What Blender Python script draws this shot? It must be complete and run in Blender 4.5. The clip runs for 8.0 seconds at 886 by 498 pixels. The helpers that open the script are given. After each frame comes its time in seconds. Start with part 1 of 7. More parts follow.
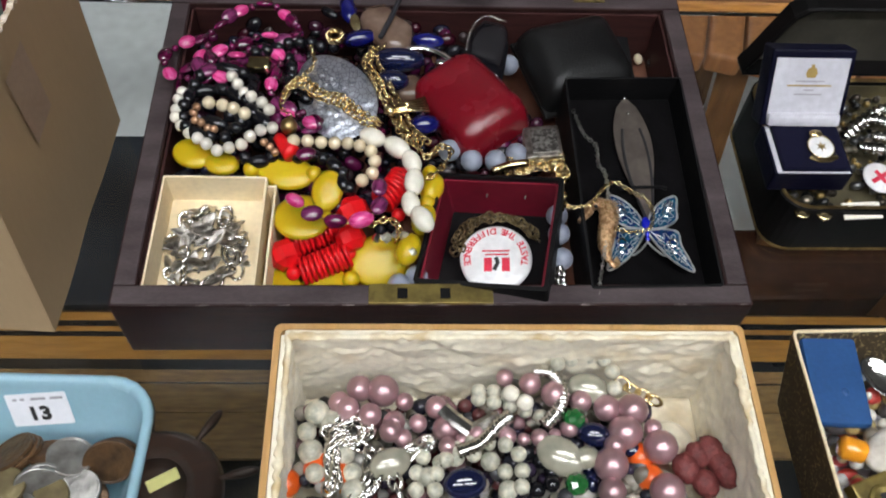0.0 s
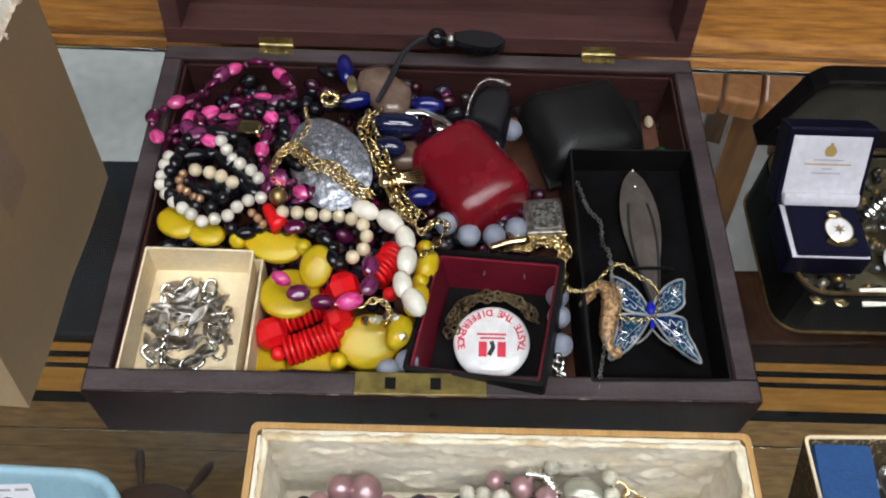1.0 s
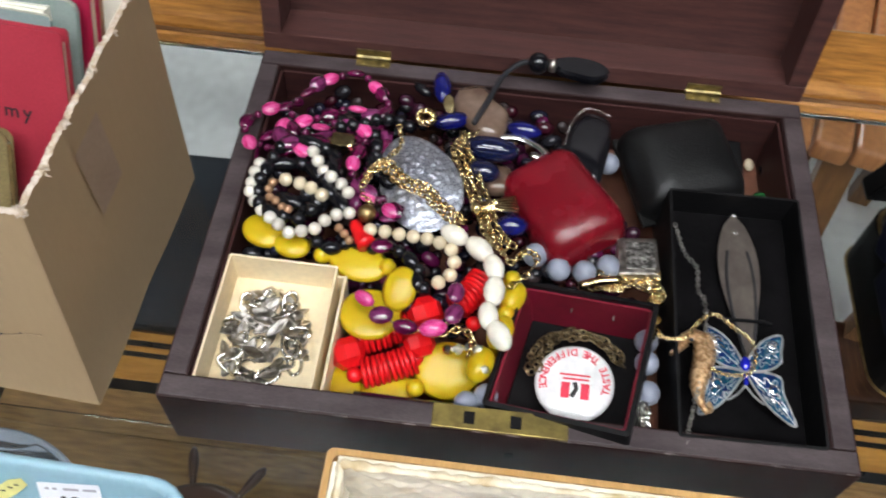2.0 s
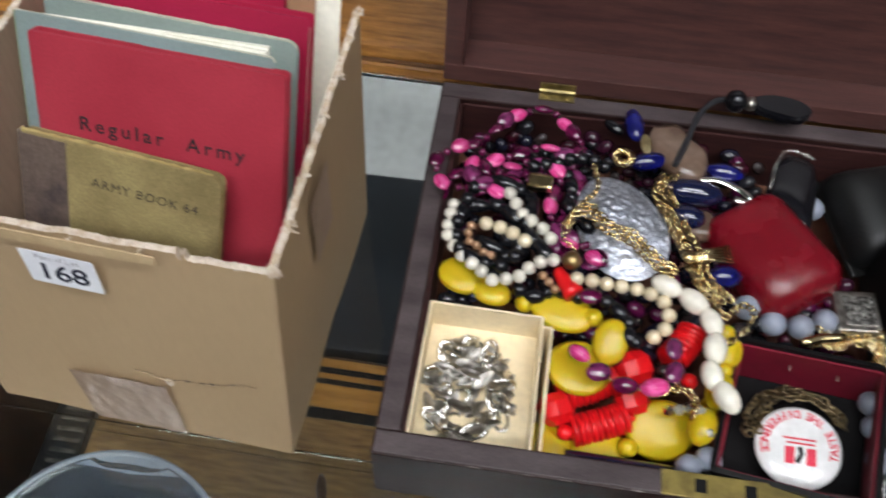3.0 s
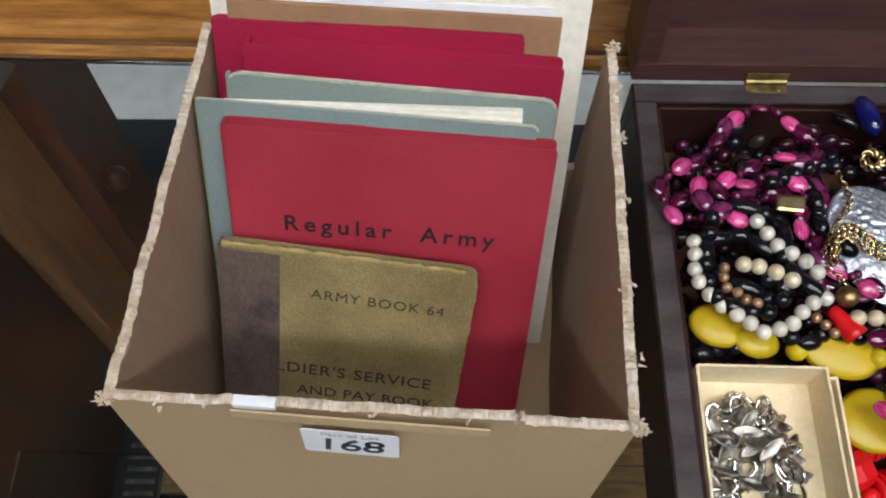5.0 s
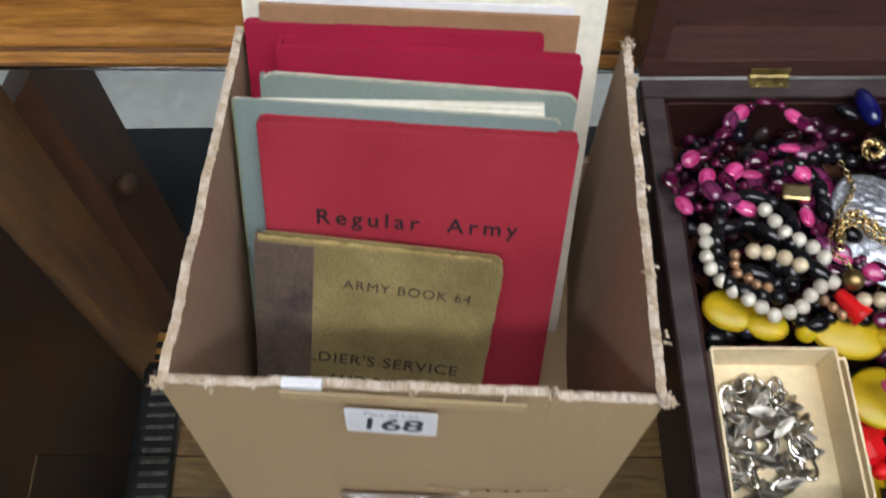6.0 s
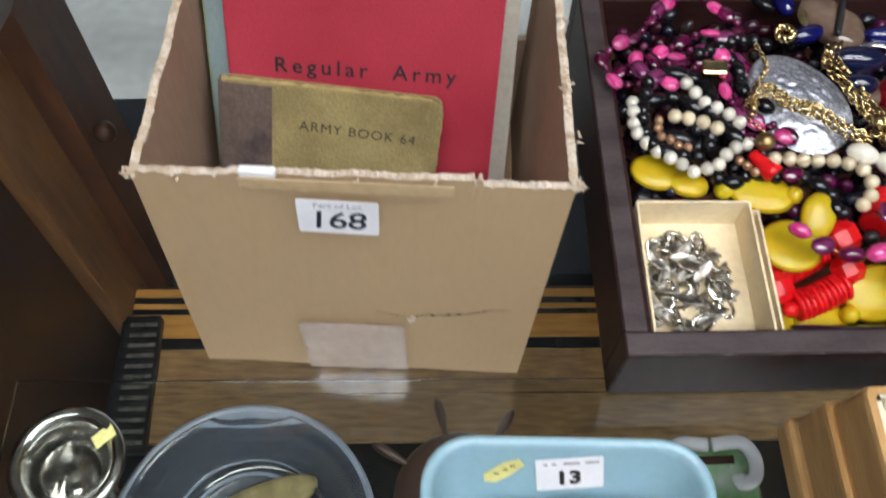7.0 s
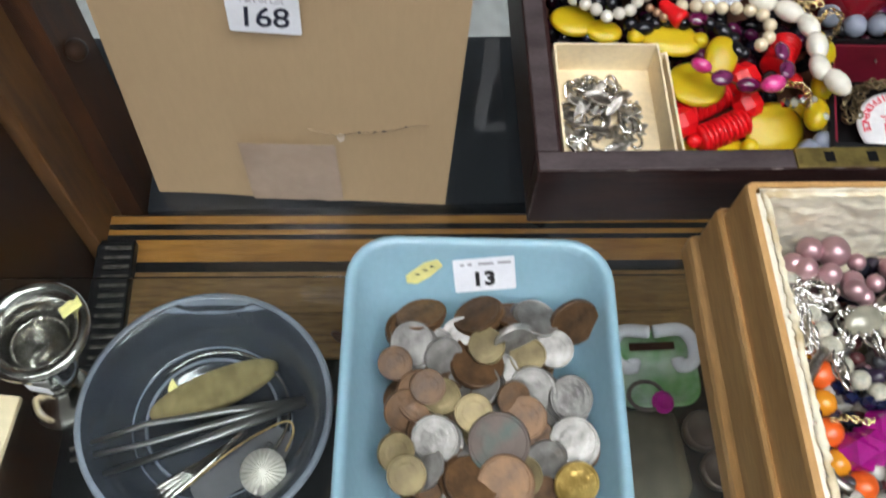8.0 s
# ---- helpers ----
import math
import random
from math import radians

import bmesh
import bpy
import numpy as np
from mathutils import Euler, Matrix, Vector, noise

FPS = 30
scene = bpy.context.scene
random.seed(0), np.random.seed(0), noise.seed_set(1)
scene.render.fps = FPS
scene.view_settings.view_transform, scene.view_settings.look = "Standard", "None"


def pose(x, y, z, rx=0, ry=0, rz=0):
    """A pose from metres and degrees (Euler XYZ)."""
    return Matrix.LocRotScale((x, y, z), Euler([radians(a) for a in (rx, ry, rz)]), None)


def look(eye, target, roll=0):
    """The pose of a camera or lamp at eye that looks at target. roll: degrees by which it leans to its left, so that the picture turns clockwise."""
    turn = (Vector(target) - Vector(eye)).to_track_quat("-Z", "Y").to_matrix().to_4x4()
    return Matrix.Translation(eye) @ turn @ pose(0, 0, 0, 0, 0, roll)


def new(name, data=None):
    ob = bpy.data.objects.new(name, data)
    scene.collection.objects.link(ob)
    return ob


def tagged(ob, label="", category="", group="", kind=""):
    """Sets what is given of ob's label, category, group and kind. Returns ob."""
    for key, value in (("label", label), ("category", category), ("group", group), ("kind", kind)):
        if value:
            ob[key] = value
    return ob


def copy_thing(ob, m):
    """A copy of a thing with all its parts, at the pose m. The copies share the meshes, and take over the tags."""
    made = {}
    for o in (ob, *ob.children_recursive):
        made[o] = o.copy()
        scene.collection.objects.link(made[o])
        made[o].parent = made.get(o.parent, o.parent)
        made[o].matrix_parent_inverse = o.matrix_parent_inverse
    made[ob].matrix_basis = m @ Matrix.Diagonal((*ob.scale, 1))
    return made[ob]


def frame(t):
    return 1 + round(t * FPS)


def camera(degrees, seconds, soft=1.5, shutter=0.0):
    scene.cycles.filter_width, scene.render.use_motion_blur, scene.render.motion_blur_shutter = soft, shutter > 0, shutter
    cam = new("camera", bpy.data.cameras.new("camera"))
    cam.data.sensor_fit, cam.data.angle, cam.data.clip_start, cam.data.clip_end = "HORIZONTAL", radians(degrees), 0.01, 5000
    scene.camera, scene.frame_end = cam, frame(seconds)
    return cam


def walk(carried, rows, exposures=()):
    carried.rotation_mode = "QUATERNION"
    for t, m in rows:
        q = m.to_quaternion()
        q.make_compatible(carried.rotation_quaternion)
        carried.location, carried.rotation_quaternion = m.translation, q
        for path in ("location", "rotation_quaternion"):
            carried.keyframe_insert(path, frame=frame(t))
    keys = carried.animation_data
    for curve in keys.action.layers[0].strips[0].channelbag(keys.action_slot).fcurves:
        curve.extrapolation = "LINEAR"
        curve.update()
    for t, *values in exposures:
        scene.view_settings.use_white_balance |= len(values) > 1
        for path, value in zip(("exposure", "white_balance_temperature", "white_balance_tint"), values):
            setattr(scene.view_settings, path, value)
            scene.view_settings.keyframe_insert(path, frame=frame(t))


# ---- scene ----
cam = camera(53.7, 8.0, soft=1.9, shutter=0.4)
PATH = [
    (0, (-0.026, 0.065, 0.42), (0.084, 1.159, -1.251), 4.2),
    (0.5, (-0.017, 0.089, 0.42), (0.069, 1.187, -1.249), 3.8),
    (1, (-0.014, 0.109, 0.422), (0.061, 1.216, -1.242), 3.9),
    (1.2, (-0.017, 0.115, 0.423), (0.057, 1.217, -1.244), 4.2),
    (2.3, (-0.047, 0.127, 0.41), (-0.14, 1.252, -1.241), 3.4),
    (2.5, (-0.061, 0.132, 0.408), (-0.175, 1.251, -1.246), 3.0),
    (3, (-0.123, 0.145, 0.411), (-0.229, 1.254, -1.25), 2.2),
    (3.5, (-0.184, 0.161, 0.411), (-0.276, 1.253, -1.263), 1.0),
    (4, (-0.219, 0.188, 0.404), (-0.272, 1.217, -1.31), 0.5),
    (4.5, (-0.239, 0.218, 0.396), (-0.239, 1.159, -1.369), 1.0),
    (4.7, (-0.247, 0.23, 0.393), (-0.239, 1.139, -1.389), 0.9),
    (5.8, (-0.267, 0.238, 0.401), (-0.251, 1.143, -1.383), 0.3),
    (6, (-0.269, 0.223, 0.403), (-0.238, 1.144, -1.372), 0.7),
    (6.5, (-0.266, 0.182, 0.403), (-0.198, 1.132, -1.355), 2.0),
    (7, (-0.256, 0.14, 0.401), (-0.184, 1.1, -1.352), 2.4),
    (7.5, (-0.241, 0.091, 0.4), (-0.163, 1.05, -1.353), 3.0),
    (8, (-0.229, 0.052, 0.394), (-0.137, 0.997, -1.366), 3.4),
]
walk(cam, [(t, look(eye, target, roll)) for t, eye, target, roll in PATH],
     [(0, -0.05), (1.2, -0.05), (2.4, 0.38), (3.0, 0.03), (3.4, -0.05), (4.7, -0.17), (5.8, -0.20), (7.0, 0.13), (7.5, 0.18), (8.0, 0.06)])

# ---------------------------------------------------------------- light
world = bpy.data.worlds.new("hall")
world.use_nodes = True
world.node_tree.nodes["Background"].inputs[0].default_value = (0.8, 0.88, 1.0, 1)
world.node_tree.nodes["Background"].inputs[1].default_value = 0.03
scene.world = world
LAMP = 22.5

# ---------------------------------------------------------------- materials


def M(name, col, rough=0.5, metal=0.0, col2=None, scale=40.0, stretch=(1, 1, 1), bump=0.0, bscale=300.0, rnd=0.0,
      coat=0.0, trans=0.0, ior=1.45, sheen=0.0, speck=0.0, lo=0.35, hi=0.65, sss=0.0, rvar=0.08, detail=4.0, spec=0.5):
    """A surface: two colours mixed by a noise, fine grain, relief, and a change from piece to piece."""
    m = bpy.data.materials.new(name)
    m.use_nodes = True
    nt = m.node_tree
    b = nt.nodes["Principled BSDF"]
    col2 = col2 or tuple(c * 0.8 for c in col)
    tc = nt.nodes.new("ShaderNodeTexCoord")
    mp = nt.nodes.new("ShaderNodeMapping")
    mp.inputs["Scale"].default_value = stretch
    nt.links.new(tc.outputs["Object"], mp.inputs["Vector"])
    n1 = nt.nodes.new("ShaderNodeTexNoise")
    n1.inputs["Scale"].default_value, n1.inputs["Detail"].default_value = scale, detail
    nt.links.new(mp.outputs[0], n1.inputs["Vector"])
    ramp = nt.nodes.new("ShaderNodeValToRGB")
    ramp.color_ramp.elements[0].position, ramp.color_ramp.elements[1].position = lo, hi
    ramp.color_ramp.elements[0].color, ramp.color_ramp.elements[1].color = (*col2, 1), (*col, 1)
    nt.links.new(n1.outputs["Fac"], ramp.inputs["Fac"])
    n2 = nt.nodes.new("ShaderNodeTexNoise")
    n2.inputs["Scale"].default_value, n2.inputs["Detail"].default_value = bscale, 3.0
    nt.links.new(mp.outputs[0], n2.inputs["Vector"])
    hsv = nt.nodes.new("ShaderNodeHueSaturation")
    nt.links.new(ramp.outputs[0], hsv.inputs["Color"])
    val = nt.nodes.new("ShaderNodeMath")
    val.operation = "MULTIPLY_ADD"
    val.inputs[1].default_value, val.inputs[2].default_value = 0.3 + speck, 0.85 - speck / 2
    nt.links.new(n2.outputs["Fac"], val.inputs[0])
    last = val
    if rnd:
        oi = nt.nodes.new("ShaderNodeObjectInfo")
        r = nt.nodes.new("ShaderNodeMath")
        r.operation = "MULTIPLY_ADD"
        r.inputs[1].default_value, r.inputs[2].default_value = rnd, 1 - rnd / 2
        nt.links.new(oi.outputs["Random"], r.inputs[0])
        last = nt.nodes.new("ShaderNodeMath")
        last.operation = "MULTIPLY"
        nt.links.new(val.outputs[0], last.inputs[0])
        nt.links.new(r.outputs[0], last.inputs[1])
    nt.links.new(last.outputs[0], hsv.inputs["Value"])
    nt.links.new(hsv.outputs[0], b.inputs["Base Color"])
    rr = nt.nodes.new("ShaderNodeMath")
    rr.operation = "MULTIPLY_ADD"
    rr.inputs[1].default_value, rr.inputs[2].default_value = rvar * 2, max(rough - rvar, 0.02)
    nt.links.new(n1.outputs["Fac"], rr.inputs[0])
    nt.links.new(rr.outputs[0], b.inputs["Roughness"])
    b.inputs["Metallic"].default_value = metal
    b.inputs["Specular IOR Level"].default_value = spec
    b.inputs["Coat Weight"].default_value = coat
    b.inputs["Coat Roughness"].default_value = 0.08
    b.inputs["Transmission Weight"].default_value = trans
    b.inputs["IOR"].default_value = ior
    b.inputs["Sheen Weight"].default_value = sheen
    if sss:
        b.inputs["Subsurface Weight"].default_value = sss
        b.inputs["Subsurface Scale"].default_value = 0.004
    if bump:
        bp = nt.nodes.new("ShaderNodeBump")
        bp.inputs["Strength"].default_value, bp.inputs["Distance"].default_value = bump, 0.001
        nt.links.new(n2.outputs["Fac"], bp.inputs["Height"])
        nt.links.new(bp.outputs[0], b.inputs["Normal"])
    return m


def wood(name, light, dark, scale, stretch, rough=0.35, coat=0.2, bump=0.15, spec=0.5):
    return M(name, light, rough, 0, dark, scale, stretch, bump, scale * 6, coat=coat, lo=0.3, hi=0.7, speck=0.25, detail=6, spec=spec)


def glass(name, col, rough=0.0, ior=1.45):
    m = bpy.data.materials.new(name)
    m.use_nodes = True
    b = m.node_tree.nodes["Principled BSDF"]
    b.inputs["Base Color"].default_value = (*col, 1)
    b.inputs["Transmission Weight"].default_value, b.inputs["Roughness"].default_value = 1.0, rough
    b.inputs["IOR"].default_value = ior
    return m


def glow(name, col, power):
    m = bpy.data.materials.new(name)
    m.use_nodes = True
    b = m.node_tree.nodes["Principled BSDF"]
    b.inputs["Emission Color"].default_value, b.inputs["Emission Strength"].default_value = (*col, 1), power
    return m


def islands(name, cols, rough=0.2, metal=0.0):
    """A surface whose joined pieces each take one of the colours."""
    m = bpy.data.materials.new(name)
    m.use_nodes = True
    nt = m.node_tree
    b = nt.nodes["Principled BSDF"]
    g = nt.nodes.new("ShaderNodeNewGeometry")
    ramp = nt.nodes.new("ShaderNodeValToRGB")
    ramp.color_ramp.interpolation = "CONSTANT"
    while len(ramp.color_ramp.elements) < len(cols):
        ramp.color_ramp.elements.new(0.5)
    for i, c in enumerate(cols):
        ramp.color_ramp.elements[i].position = i / len(cols)
        ramp.color_ramp.elements[i].color = (*c, 1)
    nt.links.new(g.outputs["Random Per Island"], ramp.inputs["Fac"])
    nt.links.new(ramp.outputs[0], b.inputs["Base Color"])
    b.inputs["Roughness"].default_value, b.inputs["Metallic"].default_value = rough, metal
    return m


MAHOG = wood("dark_mahogany", (0.036, 0.0155, 0.0135), (0.013, 0.006, 0.0065), 30, (1, 9, 9), 0.42, 0.0, spec=0.22)
MAHOG_IN = wood("red_mahogany", (0.090, 0.036, 0.031), (0.046, 0.019, 0.0175), 25, (1, 9, 9), 0.4, 0.15)
BOX_FLOOR = M("box_floor_paper", (0.20, 0.08, 0.045), 0.8, col2=(0.13, 0.05, 0.03), scale=60)
OAK = wood("golden_oak", (0.50, 0.22, 0.045), (0.22, 0.08, 0.014), 34, (1, 8, 8), 0.38, 0.3, 0.25)
OAK_DARK = wood("oak_moulding", (0.20, 0.085, 0.022), (0.08, 0.03, 0.008), 30, (1, 10, 10), 0.55, 0.0, 0.3)
OAK_BOARD = wood("oak_board", (0.30, 0.17, 0.062), (0.14, 0.07, 0.024), 22, (1.5, 9, 9), 0.5, 0.1, 0.3)
INLAY = wood("amber_inlay", (0.44, 0.21, 0.045), (0.28, 0.12, 0.022), 16, (1, 8, 8), 0.4, 0.2)
WALNUT = wood("walnut_panel", (0.055, 0.021, 0.010), (0.018, 0.007, 0.004), 12, (4, 4, 0.7), 0.34, 0.12, spec=0.35)
WALNUT_LIGHT = wood("walnut_stile", (0.25, 0.115, 0.04), (0.13, 0.055, 0.02), 16, (6, 6, 0.8), 0.4, 0.3)
CHAIRWOOD = wood("orange_beech", (0.55, 0.24, 0.09), (0.4, 0.16, 0.06), 14, (8, 8, 0.8), 0.4, 0.3)
BLACK_LAC = M("black_lacquer", (0.006, 0.0065, 0.008), 0.3, col2=(0.012, 0.012, 0.014), scale=12, bump=0.05, spec=0.35)
SLATE = M("dark_slate_cloth", (0.026, 0.031, 0.040), 0.6, col2=(0.016, 0.019, 0.026), scale=9, bump=0.2, bscale=500, spec=0.3)
CONCRETE = M("painted_concrete", (0.72, 0.73, 0.73), 0.6, col2=(0.42, 0.40, 0.36), scale=9, bump=0.2, bscale=60, lo=0.22, hi=0.36, speck=0.2, detail=8)
PLASTER = M("hall_plaster", (0.26, 0.25, 0.24), 0.8, col2=(0.2, 0.195, 0.185), scale=2)
CEIL = M("ceiling_paint", (0.2, 0.195, 0.19), 0.9, col2=(0.16, 0.16, 0.15), scale=2)
GLASS = glass("clear_glass", (0.93, 0.97, 0.95))
LAMPGLOW = glow("lamp_diffuser", (0.94, 0.97, 1.0), LAMP)
WHITE_METAL = M("white_enamel", (0.75, 0.75, 0.74), 0.4)
CARD = M("brown_cardboard", (0.435, 0.305, 0.175), 0.72, col2=(0.405, 0.28, 0.158), scale=9, bump=0.04, bscale=420, stretch=(1, 1, 0.25), speck=-0.2)
CARD_IN = M("cardboard_inside", (0.45, 0.31, 0.215), 0.85, col2=(0.38, 0.26, 0.18), scale=16, bump=0.12, bscale=380, stretch=(1, 1, 0.25))
CARD_TORN = M("torn_cardboard_fibre", (0.62, 0.53, 0.44), 0.95, col2=(0.49, 0.38, 0.27), scale=190, bump=0.5, bscale=900, lo=0.42, hi=0.58)
PAPER = M("white_paper", (0.84, 0.84, 0.88), 0.6, col2=(0.79, 0.79, 0.83), scale=60, speck=-0.15)
CREAM = M("cream_card", (0.83, 0.70, 0.47), 0.7, col2=(0.76, 0.62, 0.40), scale=30, bump=0.08)
PAGES = M("cream_pages", (0.82, 0.76, 0.60), 0.8, col2=(0.68, 0.60, 0.42), scale=80, stretch=(1, 30, 1), bump=0.3)
CERT = M("cream_certificate", (0.84, 0.81, 0.71), 0.7, col2=(0.79, 0.75, 0.62), scale=14)
ENVELOPE = M("brown_envelope", (0.36, 0.20, 0.11), 0.7, col2=(0.28, 0.15, 0.08), scale=20)
RED_CLOTH = M("crimson_book_cloth", (0.42, 0.037, 0.060), 0.5, col2=(0.33, 0.024, 0.043), scale=16, bump=0.2, bscale=900, speck=0.1)
RED_DEEP = M("deep_crimson_cloth", (0.40, 0.012, 0.055), 0.5, col2=(0.33, 0.01, 0.045), scale=22, bump=0.15, bscale=900)
TEAL_CLOTH = M("grey_teal_cloth", (0.235, 0.305, 0.305), 0.7, col2=(0.205, 0.26, 0.25), scale=18, bump=0.2, bscale=700)
SAGE_CLOTH = M("sage_cloth", (0.245, 0.295, 0.270), 0.7, col2=(0.21, 0.255, 0.235), scale=18, bump=0.2, bscale=700)
KHAKI_CLOTH = M("worn_khaki_cloth", (0.35, 0.275, 0.12), 0.8, col2=(0.17, 0.125, 0.05), scale=30, bump=0.5, bscale=1500, stretch=(1, 1, 0.3), speck=0.9, lo=0.28, hi=0.68, detail=9)
SPINE_CLOTH = M("worn_purple_brown_spine", (0.05, 0.034, 0.036), 0.85, col2=(0.12, 0.085, 0.068), scale=45, bump=0.6, bscale=700, speck=0.6, lo=0.5, hi=0.7, detail=8)
INK = M("black_ink", (0.02, 0.018, 0.02), 0.6)
INK_RED = M("red_ink", (0.72, 0.03, 0.07), 0.5)
INK_GOLD = M("gold_print", (0.55, 0.38, 0.13), 0.45, 0.4)
INK_GREY = M("grey_ink", (0.42, 0.40, 0.44), 0.6)
TAPE = M("parcel_tape", (0.365, 0.262, 0.190), 0.22, col2=(0.40, 0.285, 0.205), scale=40, bump=0.5, bscale=160, coat=0.6)
TAPE_DULL = M("aged_parcel_tape", (0.34, 0.235, 0.165), 0.55, col2=(0.37, 0.26, 0.18), scale=30)
YELLOW_TAG = M("yellow_tag_paper", (0.78, 0.72, 0.28), 0.7)
TEAL_PLASTIC = M("pale_aqua_plastic", (0.285, 0.455, 0.54), 0.24, col2=(0.26, 0.425, 0.51), scale=9, coat=0.25, sss=0.05, speck=-0.15)
SILVER = M("polished_silver", (0.84, 0.82, 0.78), 0.16, 1.0, col2=(0.6, 0.58, 0.54), scale=60, rnd=0.2)
SILVER_DULL = M("tarnished_silver", (0.56, 0.53, 0.48), 0.32, 1.0, col2=(0.22, 0.2, 0.18), scale=160, rnd=0.3, bump=0.4, bscale=900)
HAMMERED = M("hammered_silver", (0.62, 0.65, 0.72), 0.44, 1.0, col2=(0.50, 0.52, 0.58), scale=90)
nt = HAMMERED.node_tree
cells = nt.nodes.new("ShaderNodeTexVoronoi")
cells.feature, cells.inputs["Scale"].default_value = "DISTANCE_TO_EDGE", 330
tc = nt.nodes.new("ShaderNodeTexCoord")
nt.links.new(tc.outputs["Object"], cells.inputs["Vector"])
edge = nt.nodes.new("ShaderNodeValToRGB")
edge.color_ramp.elements[0].position, edge.color_ramp.elements[1].position = 0.0, 0.10
edge.color_ramp.elements[0].color, edge.color_ramp.elements[1].color = (0.45, 0.45, 0.5, 1), (1, 1, 1, 1)
nt.links.new(cells.outputs["Distance"], edge.inputs["Fac"])
# base colour is multiplied darker along the cell edges
edge_mix = nt.nodes.new("ShaderNodeMix")
edge_mix.data_type, edge_mix.blend_type = "RGBA", "MULTIPLY"
edge_mix.inputs["Factor"].default_value = 1.0
bsdf = nt.nodes["Principled BSDF"]
nt.links.new(bsdf.inputs["Base Color"].links[0].from_socket, edge_mix.inputs["A"])
nt.links.new(edge.outputs[0], edge_mix.inputs["B"])
nt.links.new(edge_mix.outputs["Result"], bsdf.inputs["Base Color"])
hollow = nt.nodes.new("ShaderNodeBump")
hollow.inputs["Strength"].default_value, hollow.inputs["Distance"].default_value = 0.22, 0.001
nt.links.new(cells.outputs["Distance"], hollow.inputs["Height"])
nt.links.new(hollow.outputs[0], bsdf.inputs["Normal"])
STEEL = M("brushed_steel", (0.36, 0.36, 0.36), 0.35, 1.0, col2=(0.25, 0.25, 0.25), scale=80, stretch=(0.1, 1, 1))
GOLD = M("gold_plate", (0.87, 0.70, 0.40), 0.2, 1.0, col2=(0.58, 0.42, 0.19), scale=120, rnd=0.25)
GOLD_DULL = M("old_gold", (0.50, 0.36, 0.15), 0.38, 1.0, col2=(0.28, 0.19, 0.09), scale=200, bump=0.4)
BRASS = M("aged_brass", (0.42, 0.32, 0.10), 0.42, 0.9, col2=(0.24, 0.18, 0.07), scale=120, bump=0.3)
BRASS_BRIGHT = M("bright_brass", (0.33, 0.26, 0.11), 0.4, 0.9, col2=(0.14, 0.11, 0.05), scale=160)
BRONZE_CHAIN = M("bronze_chain", (0.26, 0.20, 0.11), 0.4, 1.0, col2=(0.12, 0.09, 0.05), scale=200)
COPPER_FIG = M("copper_gilt", (0.72, 0.48, 0.27), 0.36, 0.8, col2=(0.36, 0.20, 0.09), scale=500, bump=1.0, bscale=800, lo=0.42, hi=0.6)
PEWTER = M("dark_pewter", (0.17, 0.14, 0.12), 0.45, 0.7, col2=(0.11, 0.09, 0.08), scale=60)
COPPER_COIN = M("worn_copper_coin", (0.150, 0.080, 0.036), 0.42, 0.35, col2=(0.075, 0.042, 0.022), scale=110, rnd=0.7, bump=0.35, bscale=450)
NICKEL_COIN = M("worn_nickel_coin", (0.29, 0.28, 0.26), 0.40, 0.7, col2=(0.17, 0.16, 0.15), scale=130, rnd=1.0, bump=0.35, bscale=420)
BRASS_COIN = M("worn_brass_coin", (0.22, 0.175, 0.085), 0.45, 0.5, col2=(0.13, 0.10, 0.05), scale=90, rnd=0.6, bump=0.3, bscale=300)
DARK_COIN = M("blackened_coin", (0.075, 0.055, 0.045), 0.42, 0.4, col2=(0.03, 0.065, 0.055), scale=60, bump=0.3, bscale=300, lo=0.3, hi=0.5)
GOLD_COIN = M("bright_gold_coin", (0.60, 0.42, 0.13), 0.32, 0.9, col2=(0.45, 0.30, 0.08), scale=100, bump=0.5, bscale=420)
PINK = M("hot_pink_bead", (0.50, 0.006, 0.13), 0.14, col2=(0.72, 0.11, 0.33), scale=150, stretch=(1, 5, 5), coat=0.5, rnd=0.6)
PLUM = M("dark_plum_bead", (0.030, 0.001, 0.012), 0.1, col2=(0.15, 0.006, 0.06), scale=120, stretch=(1, 4, 4), coat=0.7, rnd=0.5)
PURPLE = M("purple_shell_bead", (0.05, 0.003, 0.026), 0.12, col2=(0.19, 0.03, 0.11), scale=140, stretch=(1, 5, 5), coat=0.7)
BLACK_BEAD = M("black_bead", (0.005, 0.005, 0.007), 0.14, col2=(0.008, 0.008, 0.010), coat=0.3, spec=0.4, rvar=0.03)
PEARL = M("white_pearl", (0.76, 0.72, 0.64), 0.22, 0.12, col2=(0.64, 0.59, 0.50), scale=90, coat=0.8, rnd=0.25)
PEARL_CREAM = M("cream_pearl", (0.76, 0.65, 0.46), 0.2, 0.12, col2=(0.66, 0.54, 0.36), scale=90, coat=0.9, rnd=0.25)
PEARL_BRONZE = M("bronze_pearl", (0.42, 0.23, 0.13), 0.18, 0.5, col2=(0.42, 0.24, 0.14), scale=90, coat=0.5, rnd=0.2)
MAUVE = M("mauve_pearl", (0.53, 0.33, 0.35), 0.32, 0.65, col2=(0.44, 0.265, 0.29), scale=60, coat=0.35, rnd=0.35, rvar=0.03)
WHITE_BEAD = M("white_glass_bead", (0.80, 0.76, 0.66), 0.22, col2=(0.74, 0.69, 0.58), coat=0.4)
STONE_BEAD = M("mottled_stone_bead", (0.60, 0.56, 0.45), 0.4, col2=(0.36, 0.36, 0.29), scale=300, rnd=0.35)
